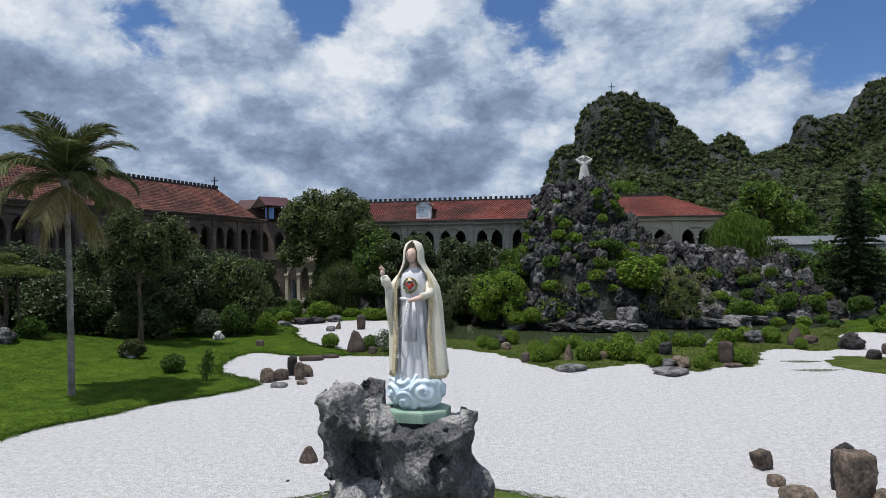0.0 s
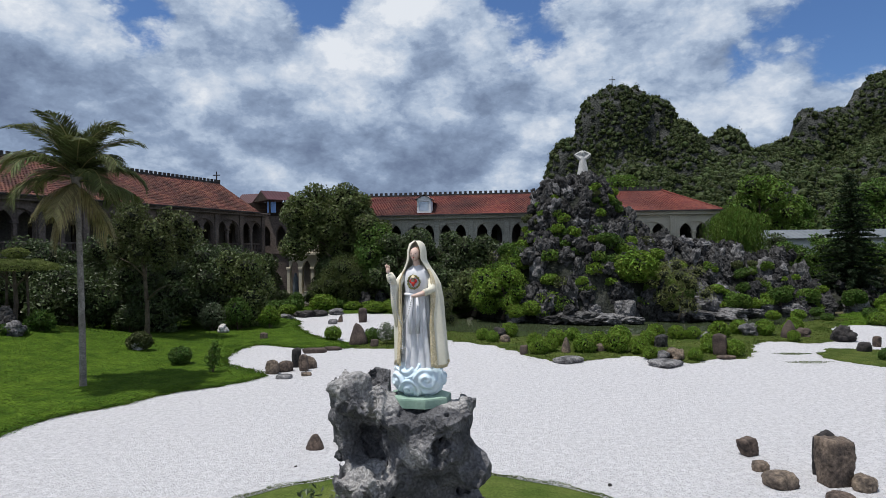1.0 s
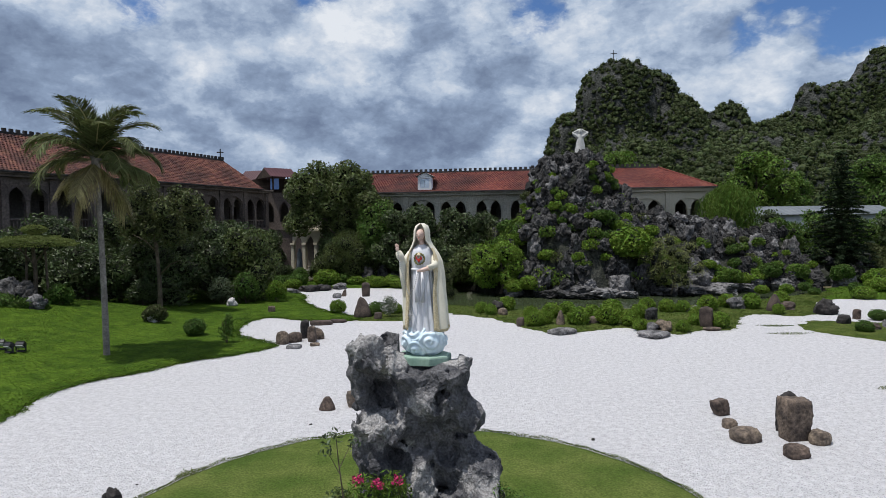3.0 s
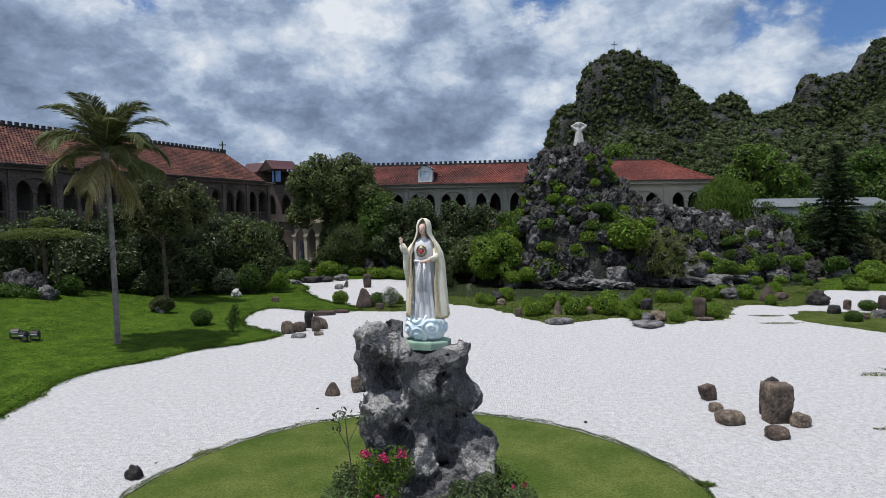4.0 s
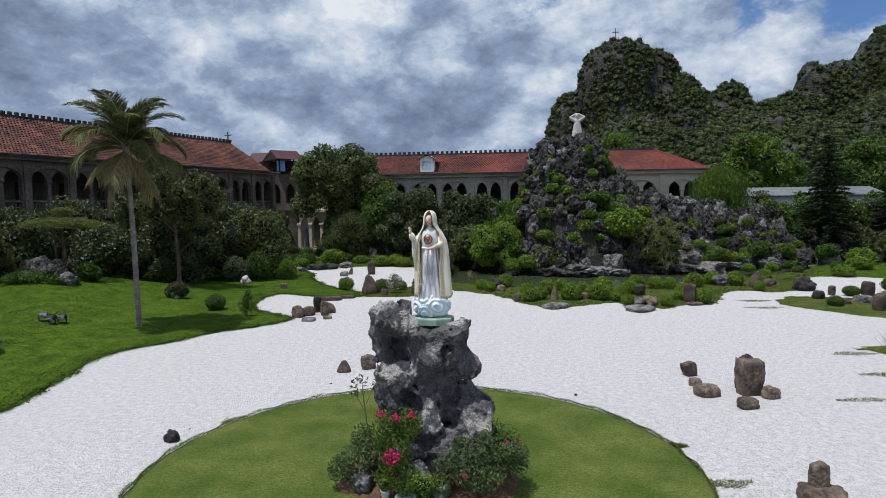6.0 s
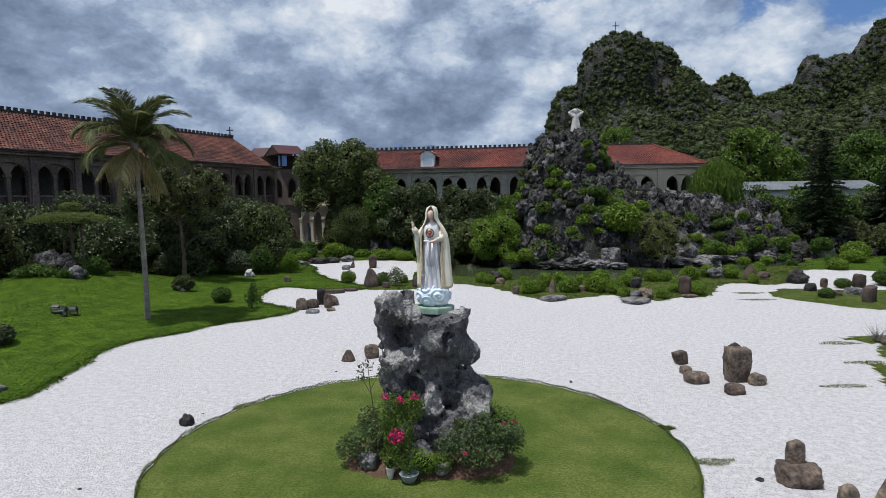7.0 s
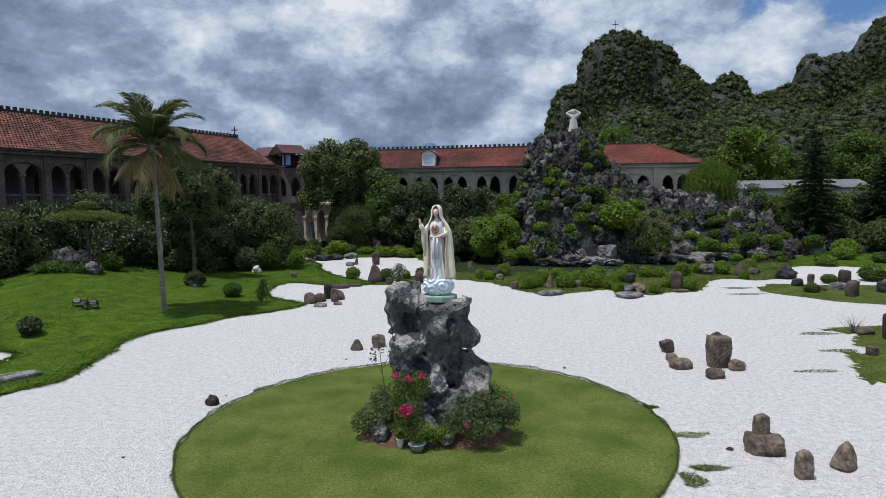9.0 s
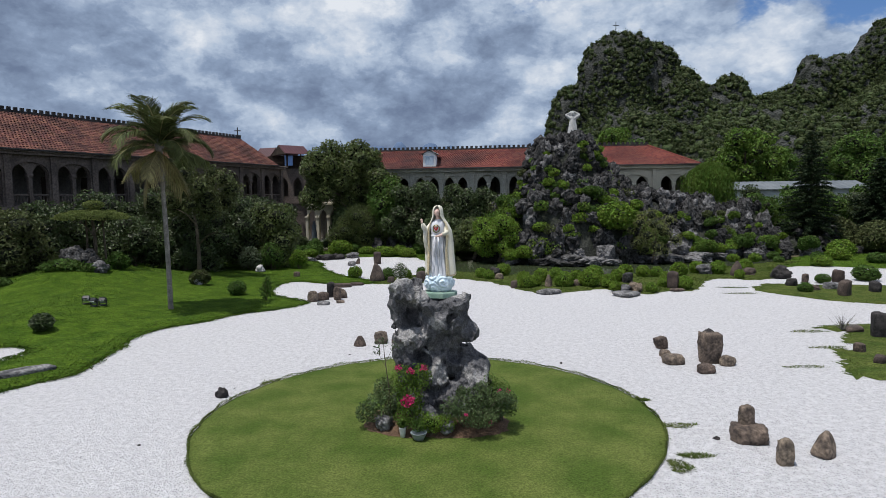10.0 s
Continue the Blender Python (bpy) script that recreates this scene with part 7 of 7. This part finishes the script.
def clipped(kind, x, y, radius, tall=1.0, z=0.04, label="", group="clipped shrubs on the bank"):
    ob = balls[kind]
    m_ = pose(x, y, z, 0, 0, (x * 97 + y * 31) % 360) @ Matrix.Diagonal((radius, radius, radius * tall, 1))
    if kind in used:
        ob = copy_thing(ob, m_)
        ob.matrix_basis = m_
    else:
        used.add(kind)
        ob.matrix_world = m_
    words = {"lime": "bright lime-green clipped shrub ball", "light": "fresh green clipped shrub ball", "mid": "mid-green clipped shrub ball", "dark": "dark green clipped shrub ball"}[kind]
    return tagged(ob, label=label or words + " on grass", group=group)


BANK = [("lime", 1.75, 30.7, .36), ("light", 2.2, 30.0, .34), ("lime", 4.05, 26.4, .42), ("lime", 4.6, 26.9, .38), ("lime", 4.1, 28.3, .4), ("light", 6.1, 26.6, .50), ("lime", 5.2, 28.8, .46), ("lime", 7.0, 27.8, .46), ("lime", 7.5, 26.7, .56), ("light", 8.2, 28.7, .55), ("lime", 8.45, 26.4, .42), ("lime", 9.5, 28.4, .44), ("lime", 11.5, 30.4, .42), ("light", 12.3, 30.3, .38), ("lime", 12.0, 27.6, .40), ("lime", 8.55, 25.2, .30), ("light", 10.25, 24.7, .29), ("light", 11.35, 26.2, .30), ("light", 12.3, 25.7, .40), ("lime", 15.3, 31.9, .46), ("lime", 13.8, 30.8, .5), ("light", 16.4, 31.4, .5), ("lime", 16.9, 29.6, .30), ("light", 17.6, 31.2, .42), ("lime", 18.9, 33.2, .45), ("lime", 10.5, 30.6, .45), ("lime", 3.2, 31.6, .46), ("light", 6.2, 30.0, .4)]
for kd, x, y, q in BANK:
    clipped(kd, x, y, q, 1.05)
for kd, x, y, q, t in [("mid", -4.0, 31.2, .42, .9), ("mid", -3.9, 30.1, .36, 1), ("light", -2.9, 30.8, .36, 1), ("mid", -1.9, 31.2, .36, 1.1), ("light", -6.1, 31.3, .44, 1.0), ("mid", -10.95, 24.2, .46, .9), ("dark", -14.95, 15.3, .42, .9)]:
    clipped(kd, x, y, q, t, z=0.05 + (float(left_lawn(np.array([(x, y)]))[0]) if x < -6.3 else 0), label="clipped round shrub standing on the lawn", group="shrubs on the lawn")
for kd, x, y, q, t in [("lime", -9.9, 46.3, 1.25, .75), ("light", -7.6, 46.6, .85, .6), ("lime", -5.6, 44.6, 1.0, .6), ("light", -4.6, 45.2, .8, .8), ("lime", -3.9, 44.0, .9, .6), ("mid", -12.2, 46.8, .9, .8), ("mid", -13.6, 46.2, .8, .8), ("light", -11.9, 43.7, .8, .7), ("mid", -13.2, 42.6, .7, .9), ("light", -6.4, 46.9, .7, .8), ("mid", -8.8, 47.6, .8, .8), ("mid", -12.6, 44.8, .9, .8), ("mid", -3.0, 46.0, .8, .9), ("light", -4.9, 47.2, .7, .9)]:
    clipped(kd, x * 1.02, y + 0.7, q * 0.84, t, label="low clipped mound shrub by the far gravel", group="clipped mounds by the far gravel")
for kd, x, y, q, t in [("mid", 17.7, 24.2, .40, .9), ("mid", 20.5, 27.5, .46, .75), ("mid", 23.4, 28.4, .80, .75), ("light", 25.0, 35.4, .75, .7), ("lime", 28.2, 38.8, 1.0, .7), ("light", 30.5, 42.2, 1.15, .8), ("light", 25.8, 42.6, .85, .9), ("mid", 26.6, 38.6, .75, .9), ("mid", 29.5, 36.5, .8, .7), ("light", 22.0, 38.4, .7, .9), ("mid", 23.2, 37.4, .6, .8), ("lime", 20.5, 38.6, .7, .8), ("mid", 31.4, 33.4, 1.2, .7), ("light", 33.5, 35.2, 1.3, .8), ("lime", 35.5, 41.0, 1.5, 1.0), ("mid", 24.2, 40.2, .7, .8)]:
    clipped(kd, x, y, q * (0.62 if x < 27 and y > 37 else 0.85), t, label="clipped round shrub on the back lawn", group="clipped shrubs on the back lawn")
for kd, x, y, z, q, t in [("lime", 4.4, 40.6, .3, .75, .75), ("lime", 5.4, 40.4, .5, .75, .8), ("lime", 6.2, 40.5, .3, .65, .8), ("light", 12.6, 41.2, 2.6, 1.45, .9), ("light", 11.7, 41.4, 2.8, 1.1, .9), ("light", 13.6, 41.6, 2.6, 1.0, .9), ("light", 8.9, 40.9, 1.9, .8, .5), ("mid", 10.8, 42.2, 5.2, .75, .6), ("mid", 6.3, 43.0, 3.6, .8, .8), ("light", 5.0, 43.0, 3.4, .9, .8), ("lime", 3.8, 42.8, 2.3, .9, .8), ("mid", 8.8, 42.2, 4.4, .6, .6), ("mid", 7.4, 43.2, 5.2, .7, .6), ("light", 9.3, 43.4, 7.4, .45, .7), ("mid", 10.4, 43.6, 8.1, .4, .7), ("light", 15.8, 42.6, 2.2, .8, .7), ("light", 18.6, 43.0, 1.6, .9, .7), ("mid", 20.8, 43.6, 1.6, .9, .8), ("mid", 9.8, 41.6, 3.2, .8, .6), ("light", 12.0, 42.6, 4.4, .6, .8), ("mid", 4.2, 44.0, 4.4, .8, .7), ("light", 14.6, 43.6, 4.0, .7, .7), ("light", 6.8, 41.4, 2.4, .7, .7)]:
    clipped(kd, x, y - 0.55, q * (0.6 if x > 15 else 0.95), t, z=z - 0.15, label="green shrub rooted on a rockery ledge", group="shrubs on the rockery")
    balls[kd]["category"] = "shrub"

# wild tufts on the rockery
r = np.random.default_rng(88)
for k in range(210):
    if k % 2:
        z = 0.5 + 5.6 * r.random() ** 1.3 if k % 8 > 1 else r.uniform(5.0, 9.0)
        q = np.interp(z, [0, 1.9, 4.2, 5.2, 7.1, 9.0], [6.9, 6.4, 5.3, 4.1, 3.25, 2.6]) * r.uniform(1.0, 1.07)
        a = r.uniform(math.pi * 1.02, math.pi * 1.98)
        x, y = 9.35 + q * math.cos(a), 45.2 + q * 0.80 * math.sin(a)
        w = r.uniform(0.35, 0.85) * (1.0 if z < 5 else 0.6)
    else:
        x, y = r.uniform(12.5, 31), r.uniform(40.0, 44.6)
        z = float(rockery(np.array(x), np.array(y)))
        if z < 0.3 or z > 3.6:
            continue
        y -= 0.4
        w = r.uniform(0.25, 0.55)
    bush("rockery_plant", x, y, z + 0.02, [(0, 0, w * 0.6, w, w * 0.8, w * 0.6), (w * 0.5, 0.1, w * 0.4, w * 0.6, w * 0.6, w * 0.45), (-w * 0.55, -0.1, w * 0.3, w * 0.5, w * 0.5, w * 0.4)], 360, 0.19, (LEAF_FRESH, LEAF_LIGHT, LEAF_OLIVE, LEAF_LIGHT, LEAF_FRESH, LEAF_LIME, LEAF_MID)[k // 2 % 7], "wild leafy tuft growing from dark rock", 600 + k, category="plant", stems=3, core=False, group="wild plants on the rockery")
TWIG_LEAF = leaf("small_olive_leaves", (0.15, 0.175, 0.055), (0.23, 0.245, 0.09))
tree("twiggy_bank_bush", 14.9, 39.6, 0, lumps(rr, 16, 0, 0, 0.6, 3.6, 1.8, 1.0, 0.6), 4200, 0.15, TWIG_LEAF, "large twiggy olive bush by the water", 320, 2.6, 0.06, 1.3, category="shrub", aspect=0.3, shell=0.7)
tree("dark_cone_shrub", 13.6, 46.6, 4.6, [(0, 0, 0.7, 0.7, 0.7, 0.8), (0, 0, 1.5, 0.45, 0.45, 0.8)], 1200, 0.2, LEAF_DARK, "small dark conical shrub on the rockery top", 321, 1.2, 0.06, 0.4, category="shrub")

# fountain-like weeping tree
wt = empty("weeping_tree", pose(22.1, 47.2, 2.0), label="light green weeping tree with hanging strands", category="tree")
v, f = branchy((0, 0, -0.2), 4.2, (0.1, 0), 1.2, np.random.default_rng(3), 7, 0.16)
solid("trunk", v, f, BARK, wt)
r = np.random.default_rng(33)
P, N = [], []
for k in range(800):
    a, q = r.uniform(0, 2 * math.pi), math.sqrt(r.random())
    top_ = np.array((0.9 * q * math.cos(a), 0.9 * q * math.sin(a), 5.5 - 0.8 * q * q))
    outw = r.uniform(0.7, 1.7) * (0.35 + 0.65 * q) * (1 + 0.25 * math.sin(3 * a + 1))
    drop = r.uniform(1.2, 4.0) * (1 + 0.2 * math.sin(5 * a))
    for t in np.linspace(0.05, 1, 24):
        P.append(top_ + np.array((math.cos(a) * outw * math.sin(t * 1.5), math.sin(a) * outw * math.sin(t * 1.5), 0.35 * math.sin(t * 3) - drop * t * t)) + r.normal(0, 0.05, 3))
        N.append((math.cos(a), math.sin(a), 0.3))
V, F = leaf_quads(np.array(P), np.array(N), 0.30, r, 0.26, 0.5, 0.1, 1.4)
solid("crown", V, F, LEAF_FRESH, wt)


def conifer(name, x, y, tall, wide, seed, label):
    """A tiered conifer: whorls of drooping needle-clad boughs on a straight trunk."""
    thing = empty(name, pose(x, y, 0), label=label, category="tree")
    r_ = np.random.default_rng(seed)
    v_, f_ = tube([(0, 0, -0.1), (0.05, 0, tall * 0.5), (0, 0, tall * 0.98)], [0.2, 0.12, 0.02], 7)
    pieces, P_, N_ = [(v_, f_)], [], []
    for lvl in np.linspace(0.06, 0.97, 26):
        length_ = wide * (1 - lvl) ** 0.8 * r_.uniform(0.85, 1.1) + 0.12
        n_ = 9 if lvl < 0.75 else 6
        for b in range(n_):
            a = b * 2 * math.pi / n_ + lvl * 17 + r_.uniform(-0.2, 0.2)
            L = length_ * r_.uniform(0.75, 1.1)
            rise = 0.10 * L
            pts = [(math.cos(a) * L * t, math.sin(a) * L * t, tall * lvl + rise * math.sin(t * 2.6) - 0.10 * L * t) for t in (0, 0.5, 1)]
            pieces.append(tube(pts, [0.03, 0.02, 0.006], 4, False))
            for t in np.linspace(0.12, 1, max(5, int(L * 11))):
                c = np.array([np.interp(t, (0, 0.5, 1), [p[j] for p in pts]) for j in range(3)])
                for _ in range(7):
                    P_.append(c + r_.normal(0, 1, 3) * (0.13 * (1.15 - t) + 0.05) * np.array((1, 1, 0.5)))
                    N_.append((0, 0, 1))
    vv, ff = merge(*pieces)
    solid("trunk", vv, ff, BARK, thing)
    V_, F_ = leaf_quads(np.array(P_), np.array(N_), 0.26, r_, 0.35, 0.5, 0.05)
    solid("needles", V_, F_, LEAF_PINE, thing)


conifer("tall_conifer", 30.0, 45.8, 10.2, 2.9, 41, "tall dark tiered conifer behind the rockery")
conifer("dark_conifer", 36.5, 47.0, 8.0, 3.0, 42, "dark tiered conifer at the garden's edge")
for k, (x, y, h, w, m_) in enumerate([(27.0, 56.5, 6.0, 1.8, LEAF_MID), (30.5, 56.8, 5.9, 1.8, LEAF_DARK), (34.0, 56.6, 6.0, 1.8, LEAF_MID), (37.5, 56.8, 5.9, 1.9, LEAF_DARK), (41.0, 56.5, 6.0, 2.0, LEAF_MID), (45.0, 56.5, 6.1, 2.2, LEAF_MID), (24.8, 48.6, 4.8, 1.7, LEAF_DARK), (27.4, 49.2, 5.2, 1.9, LEAF_MID), (30.6, 49.6, 5.2, 1.8, LEAF_MID), (33.6, 49.4, 5.2, 1.9, LEAF_MID), (36.6, 50, 5.2, 1.9, LEAF_DARK), (39.6, 50.0, 5.4, 2.2, LEAF_MID), (26.0, 45.6, 2.4, 1.3, LEAF_MID), (32.6, 46.2, 3.0, 1.2, LEAF_OLIVE), (38.0, 44.0, 3.4, 1.8, LEAF_MID), (42.5, 46.0, 4.4, 2.2, LEAF_DARK), (34.8, 44.2, 2.6, 1.2, LEAF_OLIVE)]):
    tree("border_tree", x, y, 0, lumps(rr, 13, 0, 0, 0.8, h - 0.6, w, w * 0.8, 0.9), 5000, 0.24, m_, "leafy green border tree by the low shed", 330 + k, h * 0.6, 0.12, w * 0.8)

# trees beyond the roofs
for k, (x, y, top_, w, m_) in enumerate([(42.6, 85, 14.8, 4.4, LEAF_FRESH), (23.4, 85, 15.2, 3.2, LEAF_FRESH), (28, 92, 13.5, 3.5, LEAF_MID), (60, 88, 14.0, 4.2, LEAF_MID), (70, 92, 15.5, 5.0, LEAF_MID), (52, 95, 12.5, 4.0, LEAF_MID), (34, 96, 11.5, 4.0, LEAF_DARK), (80, 96, 14, 5.0, LEAF_MID), (90, 98, 16, 5.5, LEAF_MID), (-16, 90, 9.5, 4.0, LEAF_DARK)]):
    tree("background_tree", x, y, 0, lumps(rr, 22, 0, 0, top_ * 0.35, top_ - 1.3, w, w * 0.9, 1.7), 8500, 0.5, m_, "full round leafy tree beyond the gallery roofs", 350 + k, top_ * 0.75, 0.35, w * 0.8)
r = np.random.default_rng(99)
P, N = [], []
for k in range(700):
    x, y = r.uniform(10, 300), r.uniform(110, 210)
    R0 = r.uniform(2.5, 4.5)
    u = unit(r.normal(size=(46, 3)))
    u[:, 2] = np.abs(u[:, 2]) - 0.25
    P.append(np.array((x, y, 4.0 + r.uniform(0, 4) + (y - 110) * 0.05)) + u * R0 * r.uniform(0.6, 1.05, (46, 1)))
    N.append(u)
V, F = leaf_quads(np.vstack(P), np.vstack(N), 1.5, r, 0.75, 0.45)
tagged(solid("valley_forest", V, F, LEAF_HILL), label="forest filling the valley before the hill", category="forest", kind="stuff")


def palm(x, y, z, tall, seed, lean=(0.0, 0.0), label="tall slender palm with drooping feathery fronds", fronds=25, reach=2.75):
    thing = empty("palm_tree", pose(x, y, z), label=label, category="palm tree")
    r_ = np.random.default_rng(seed)
    pts = [(lean[0] * t * t, lean[1] * t * t, -0.15 + (tall + 0.15) * t) for t in np.linspace(0, 1, 22)]
    rad = [0.11 * (1.25 if i == 0 else 1) * (1 - 0.28 * i / 21) + (0.008 if i % 2 else 0) for i in range(22)]
    v_, f_ = tube(pts, rad, 12)
    solid("trunk", v_, f_, PALM_BARK, thing, smooth=True)
    c = np.array(pts[-1])
    v_, f_ = lathe([(0.12, -0.1), (0.19, 0.25), (0.17, 0.6), (0.05, 1.0)], 10)
    solid("crownshaft", [(p[0] + c[0], p[1] + c[1], p[2] + c[2]) for p in v_], f_, PALM_BARK, thing, smooth=True)
    for k in range(fronds):
        a = k * 2.399 + r_.uniform(-0.25, 0.25)
        lift = np.interp(k, [0, fronds * 0.45, fronds * 0.75, fronds - 1], [1.4, 0.85, 0.35, -1.05])
        L = reach * r_.uniform(0.85, 1.12) * (1.0 if lift > 0 else 0.8)
        bend = 0.8 if lift > 0.9 else 1.05 if lift > 0 else 0.3
        rib = []
        e, pos = lift, c + np.array((0, 0, 0.55 - 0.02 * k))
        nseg = 22
        for i in range(nseg):
            rib.append(tuple(pos))
            pos = pos + np.array((math.cos(a) * math.cos(e), math.sin(a) * math.cos(e), math.sin(e))) * L / nseg
            e -= (0.03 + 0.12 * i / nseg) * bend
        vr, fr = tube(rib, list(np.linspace(0.032, 0.006, nseg)), 5, False)
        lv, lf = [], []
        side = np.array((-math.sin(a), math.cos(a), 0))
        hang = 0.5 if lift > 0.9 else 1.0 if lift > 0.1 else 2.2
        for i in range(2, nseg):
            for h in range(5):
                t = (i + h / 5) / nseg
                b0 = np.array(rib[i - 1]) + (np.array(rib[i]) - np.array(rib[i - 1])) * h / 5
                fwd = np.array(rib[i]) - np.array(rib[i - 1])
                fwd = fwd / np.linalg.norm(fwd)
                ll = 0.92 * math.sin(math.pi * (0.22 + 0.62 * t)) * r_.uniform(0.85, 1.1)
                for s in (-1, 1):
                    d1 = side * s * 0.72 + fwd * 0.72 + np.array((0, 0, 0.05 - 0.15 * hang)) + r_.normal(0, 0.07, 3)
                    d2 = side * s * 0.55 + fwd * 0.72 + np.array((0, 0, -0.55 * hang)) + r_.normal(0, 0.12, 3)
                    m1 = b0 + d1 * ll * 0.5
                    m2 = m1 + d2 * ll * 0.5 * r_.uniform(0.7, 1.1)
                    wdt = fwd * 0.024
                    n0 = len(lv)
                    lv += [tuple(b0 - wdt * 0.5), tuple(b0 + wdt * 0.5), tuple(m1 - wdt), tuple(m1 + wdt), tuple(m2)]
                    lf += [(n0, n0 + 1, n0 + 3, n0 + 2), (n0 + 2, n0 + 3, n0 + 4)]
        dry = k >= fronds - 4
        fr_ob = solid("frond", vr, fr, FROND_OLD, thing)
        solid("leaf_blade", lv, lf, FROND_OLD if dry else FROND, fr_ob, "yellowing hanging leaflets" if dry else "")
    return thing


palm(-12.4, 20.0, 0.05, 7.05, 51, (-0.15, 0.0), fronds=26, reach=2.5)
palm(20.4, 17.2, 0.0, 6.6, 52, (-0.2, 0.0), "palm with long arching fronds beside the court", 18, 2.8)

# small things on the lawn
yp = empty("young_shrub", pose(-8.95, 22.6, 0.08), label="young upright leafy shrub on the lawn", category="shrub")
v, f = merge(*[tube([(0, 0, -0.05), (0.1 * math.cos(a), 0.1 * math.sin(a), 0.5), (0.18 * math.cos(a), 0.18 * math.sin(a), 0.95)], [0.015, 0.012, 0.005], 5) for a in (0.3, 1.9, 3.3, 4.9)])
solid("stems", v, f, BARK, yp)
foliage("leaves", [(0, 0, 0.55, 0.3, 0.28, 0.45), (0.08, 0, 0.95, 0.2, 0.2, 0.3)], 420, 0.17, LEAF_MID, yp, 61, shell=0.9, aspect=0.3, core=False)
wb_ = empty("white_flower_bush", pose(-3.1, 29.6, 0.06), label="small bush dotted with white flowers", category="shrub")
v, f = tube([(0, 0, -0.05), (0, 0, 0.6)], [0.02, 0.01], 5)
solid("stem", v, f, BARK, wb_)
foliage("leaves", [(0, 0, 0.6, 0.45, 0.4, 0.5)], 700, 0.12, LEAF_GREY, wb_, 62, shell=0.8, core=False)
fl_ = foliage("flowers", [(0, 0, 0.65, 0.48, 0.42, 0.5)], 160, 0.08, WHITE_PETAL, wb_, 63, shell=0.3, core=False, aspect=0.9)
fl_["kind"] = "stuff"
tw = empty("bare_twig_shrub", pose(14.3, 15.7, 0.04), label="pale bare twiggy shrub at the gravel's edge", category="shrub")
r = np.random.default_rng(64)
pcs = []
for k in range(46):
    a, e = r.uniform(0, 6.28), r.uniform(0.35, 1.4)
    L = r.uniform(0.35, 0.75)
    d = np.array((math.cos(a) * math.cos(e), math.sin(a) * math.cos(e), math.sin(e)))
    p1 = d * L * 0.5
    p2 = d * L + r.normal(0, 0.06, 3)
    pcs.append(tube([(0, 0, -0.03), tuple(p1), tuple(p2)], [0.009, 0.006, 0.002], 4, False))
v, f = merge(*pcs)
solid("twigs", v, f, PALM_BARK, tw)


def spotlight(x, y, z, turn, tilt):
    thing = empty("garden_spotlight", pose(x, y, z, 0, 0, turn), label="black garden floodlight on the lawn", category="lamp", group="floodlights on the lawn")
    bm_ = bmesh.new()
    box(bm_, -0.13, 0.13, -0.09, 0.09, 0, 0.04, 0.008)
    part("base", bm_, LAMP_BODY, thing)
    bm_ = bmesh.new()
    box(bm_, -0.17, -0.15, -0.03, 0.03, 0.04, 0.26)
    box(bm_, 0.15, 0.17, -0.03, 0.03, 0.04, 0.26)
    box(bm_, -0.15, 0.15, -0.03, 0.03, 0.04, 0.06)
    part("bracket", bm_, LAMP_BODY, thing)
    bm_ = bmesh.new()
    box(bm_, -0.145, 0.145, -0.07, 0.07, -0.11, 0.11, 0.02)
    for k_ in range(5):
        box(bm_, -0.12 + k_ * 0.055, -0.105 + k_ * 0.055, 0.072, 0.12, -0.09, 0.09)
    h_ = part("housing", bm_, LAMP_BODY, thing)
    h_.matrix_basis = pose(0, 0, 0.24, tilt, 0, 0)
    bm_ = bmesh.new()
    box(bm_, -0.12, 0.12, -0.082, -0.072, -0.09, 0.09)
    part("glass", bm_, LENS, h_)


for x, y, t_ in ((-15.5, 18.9, 20), (-15.05, 18.7, -15), (-14.85, 19.0, 5)):
    spotlight(x, y, float(left_lawn(np.array([(x, y)]))[0]), t_, 50)
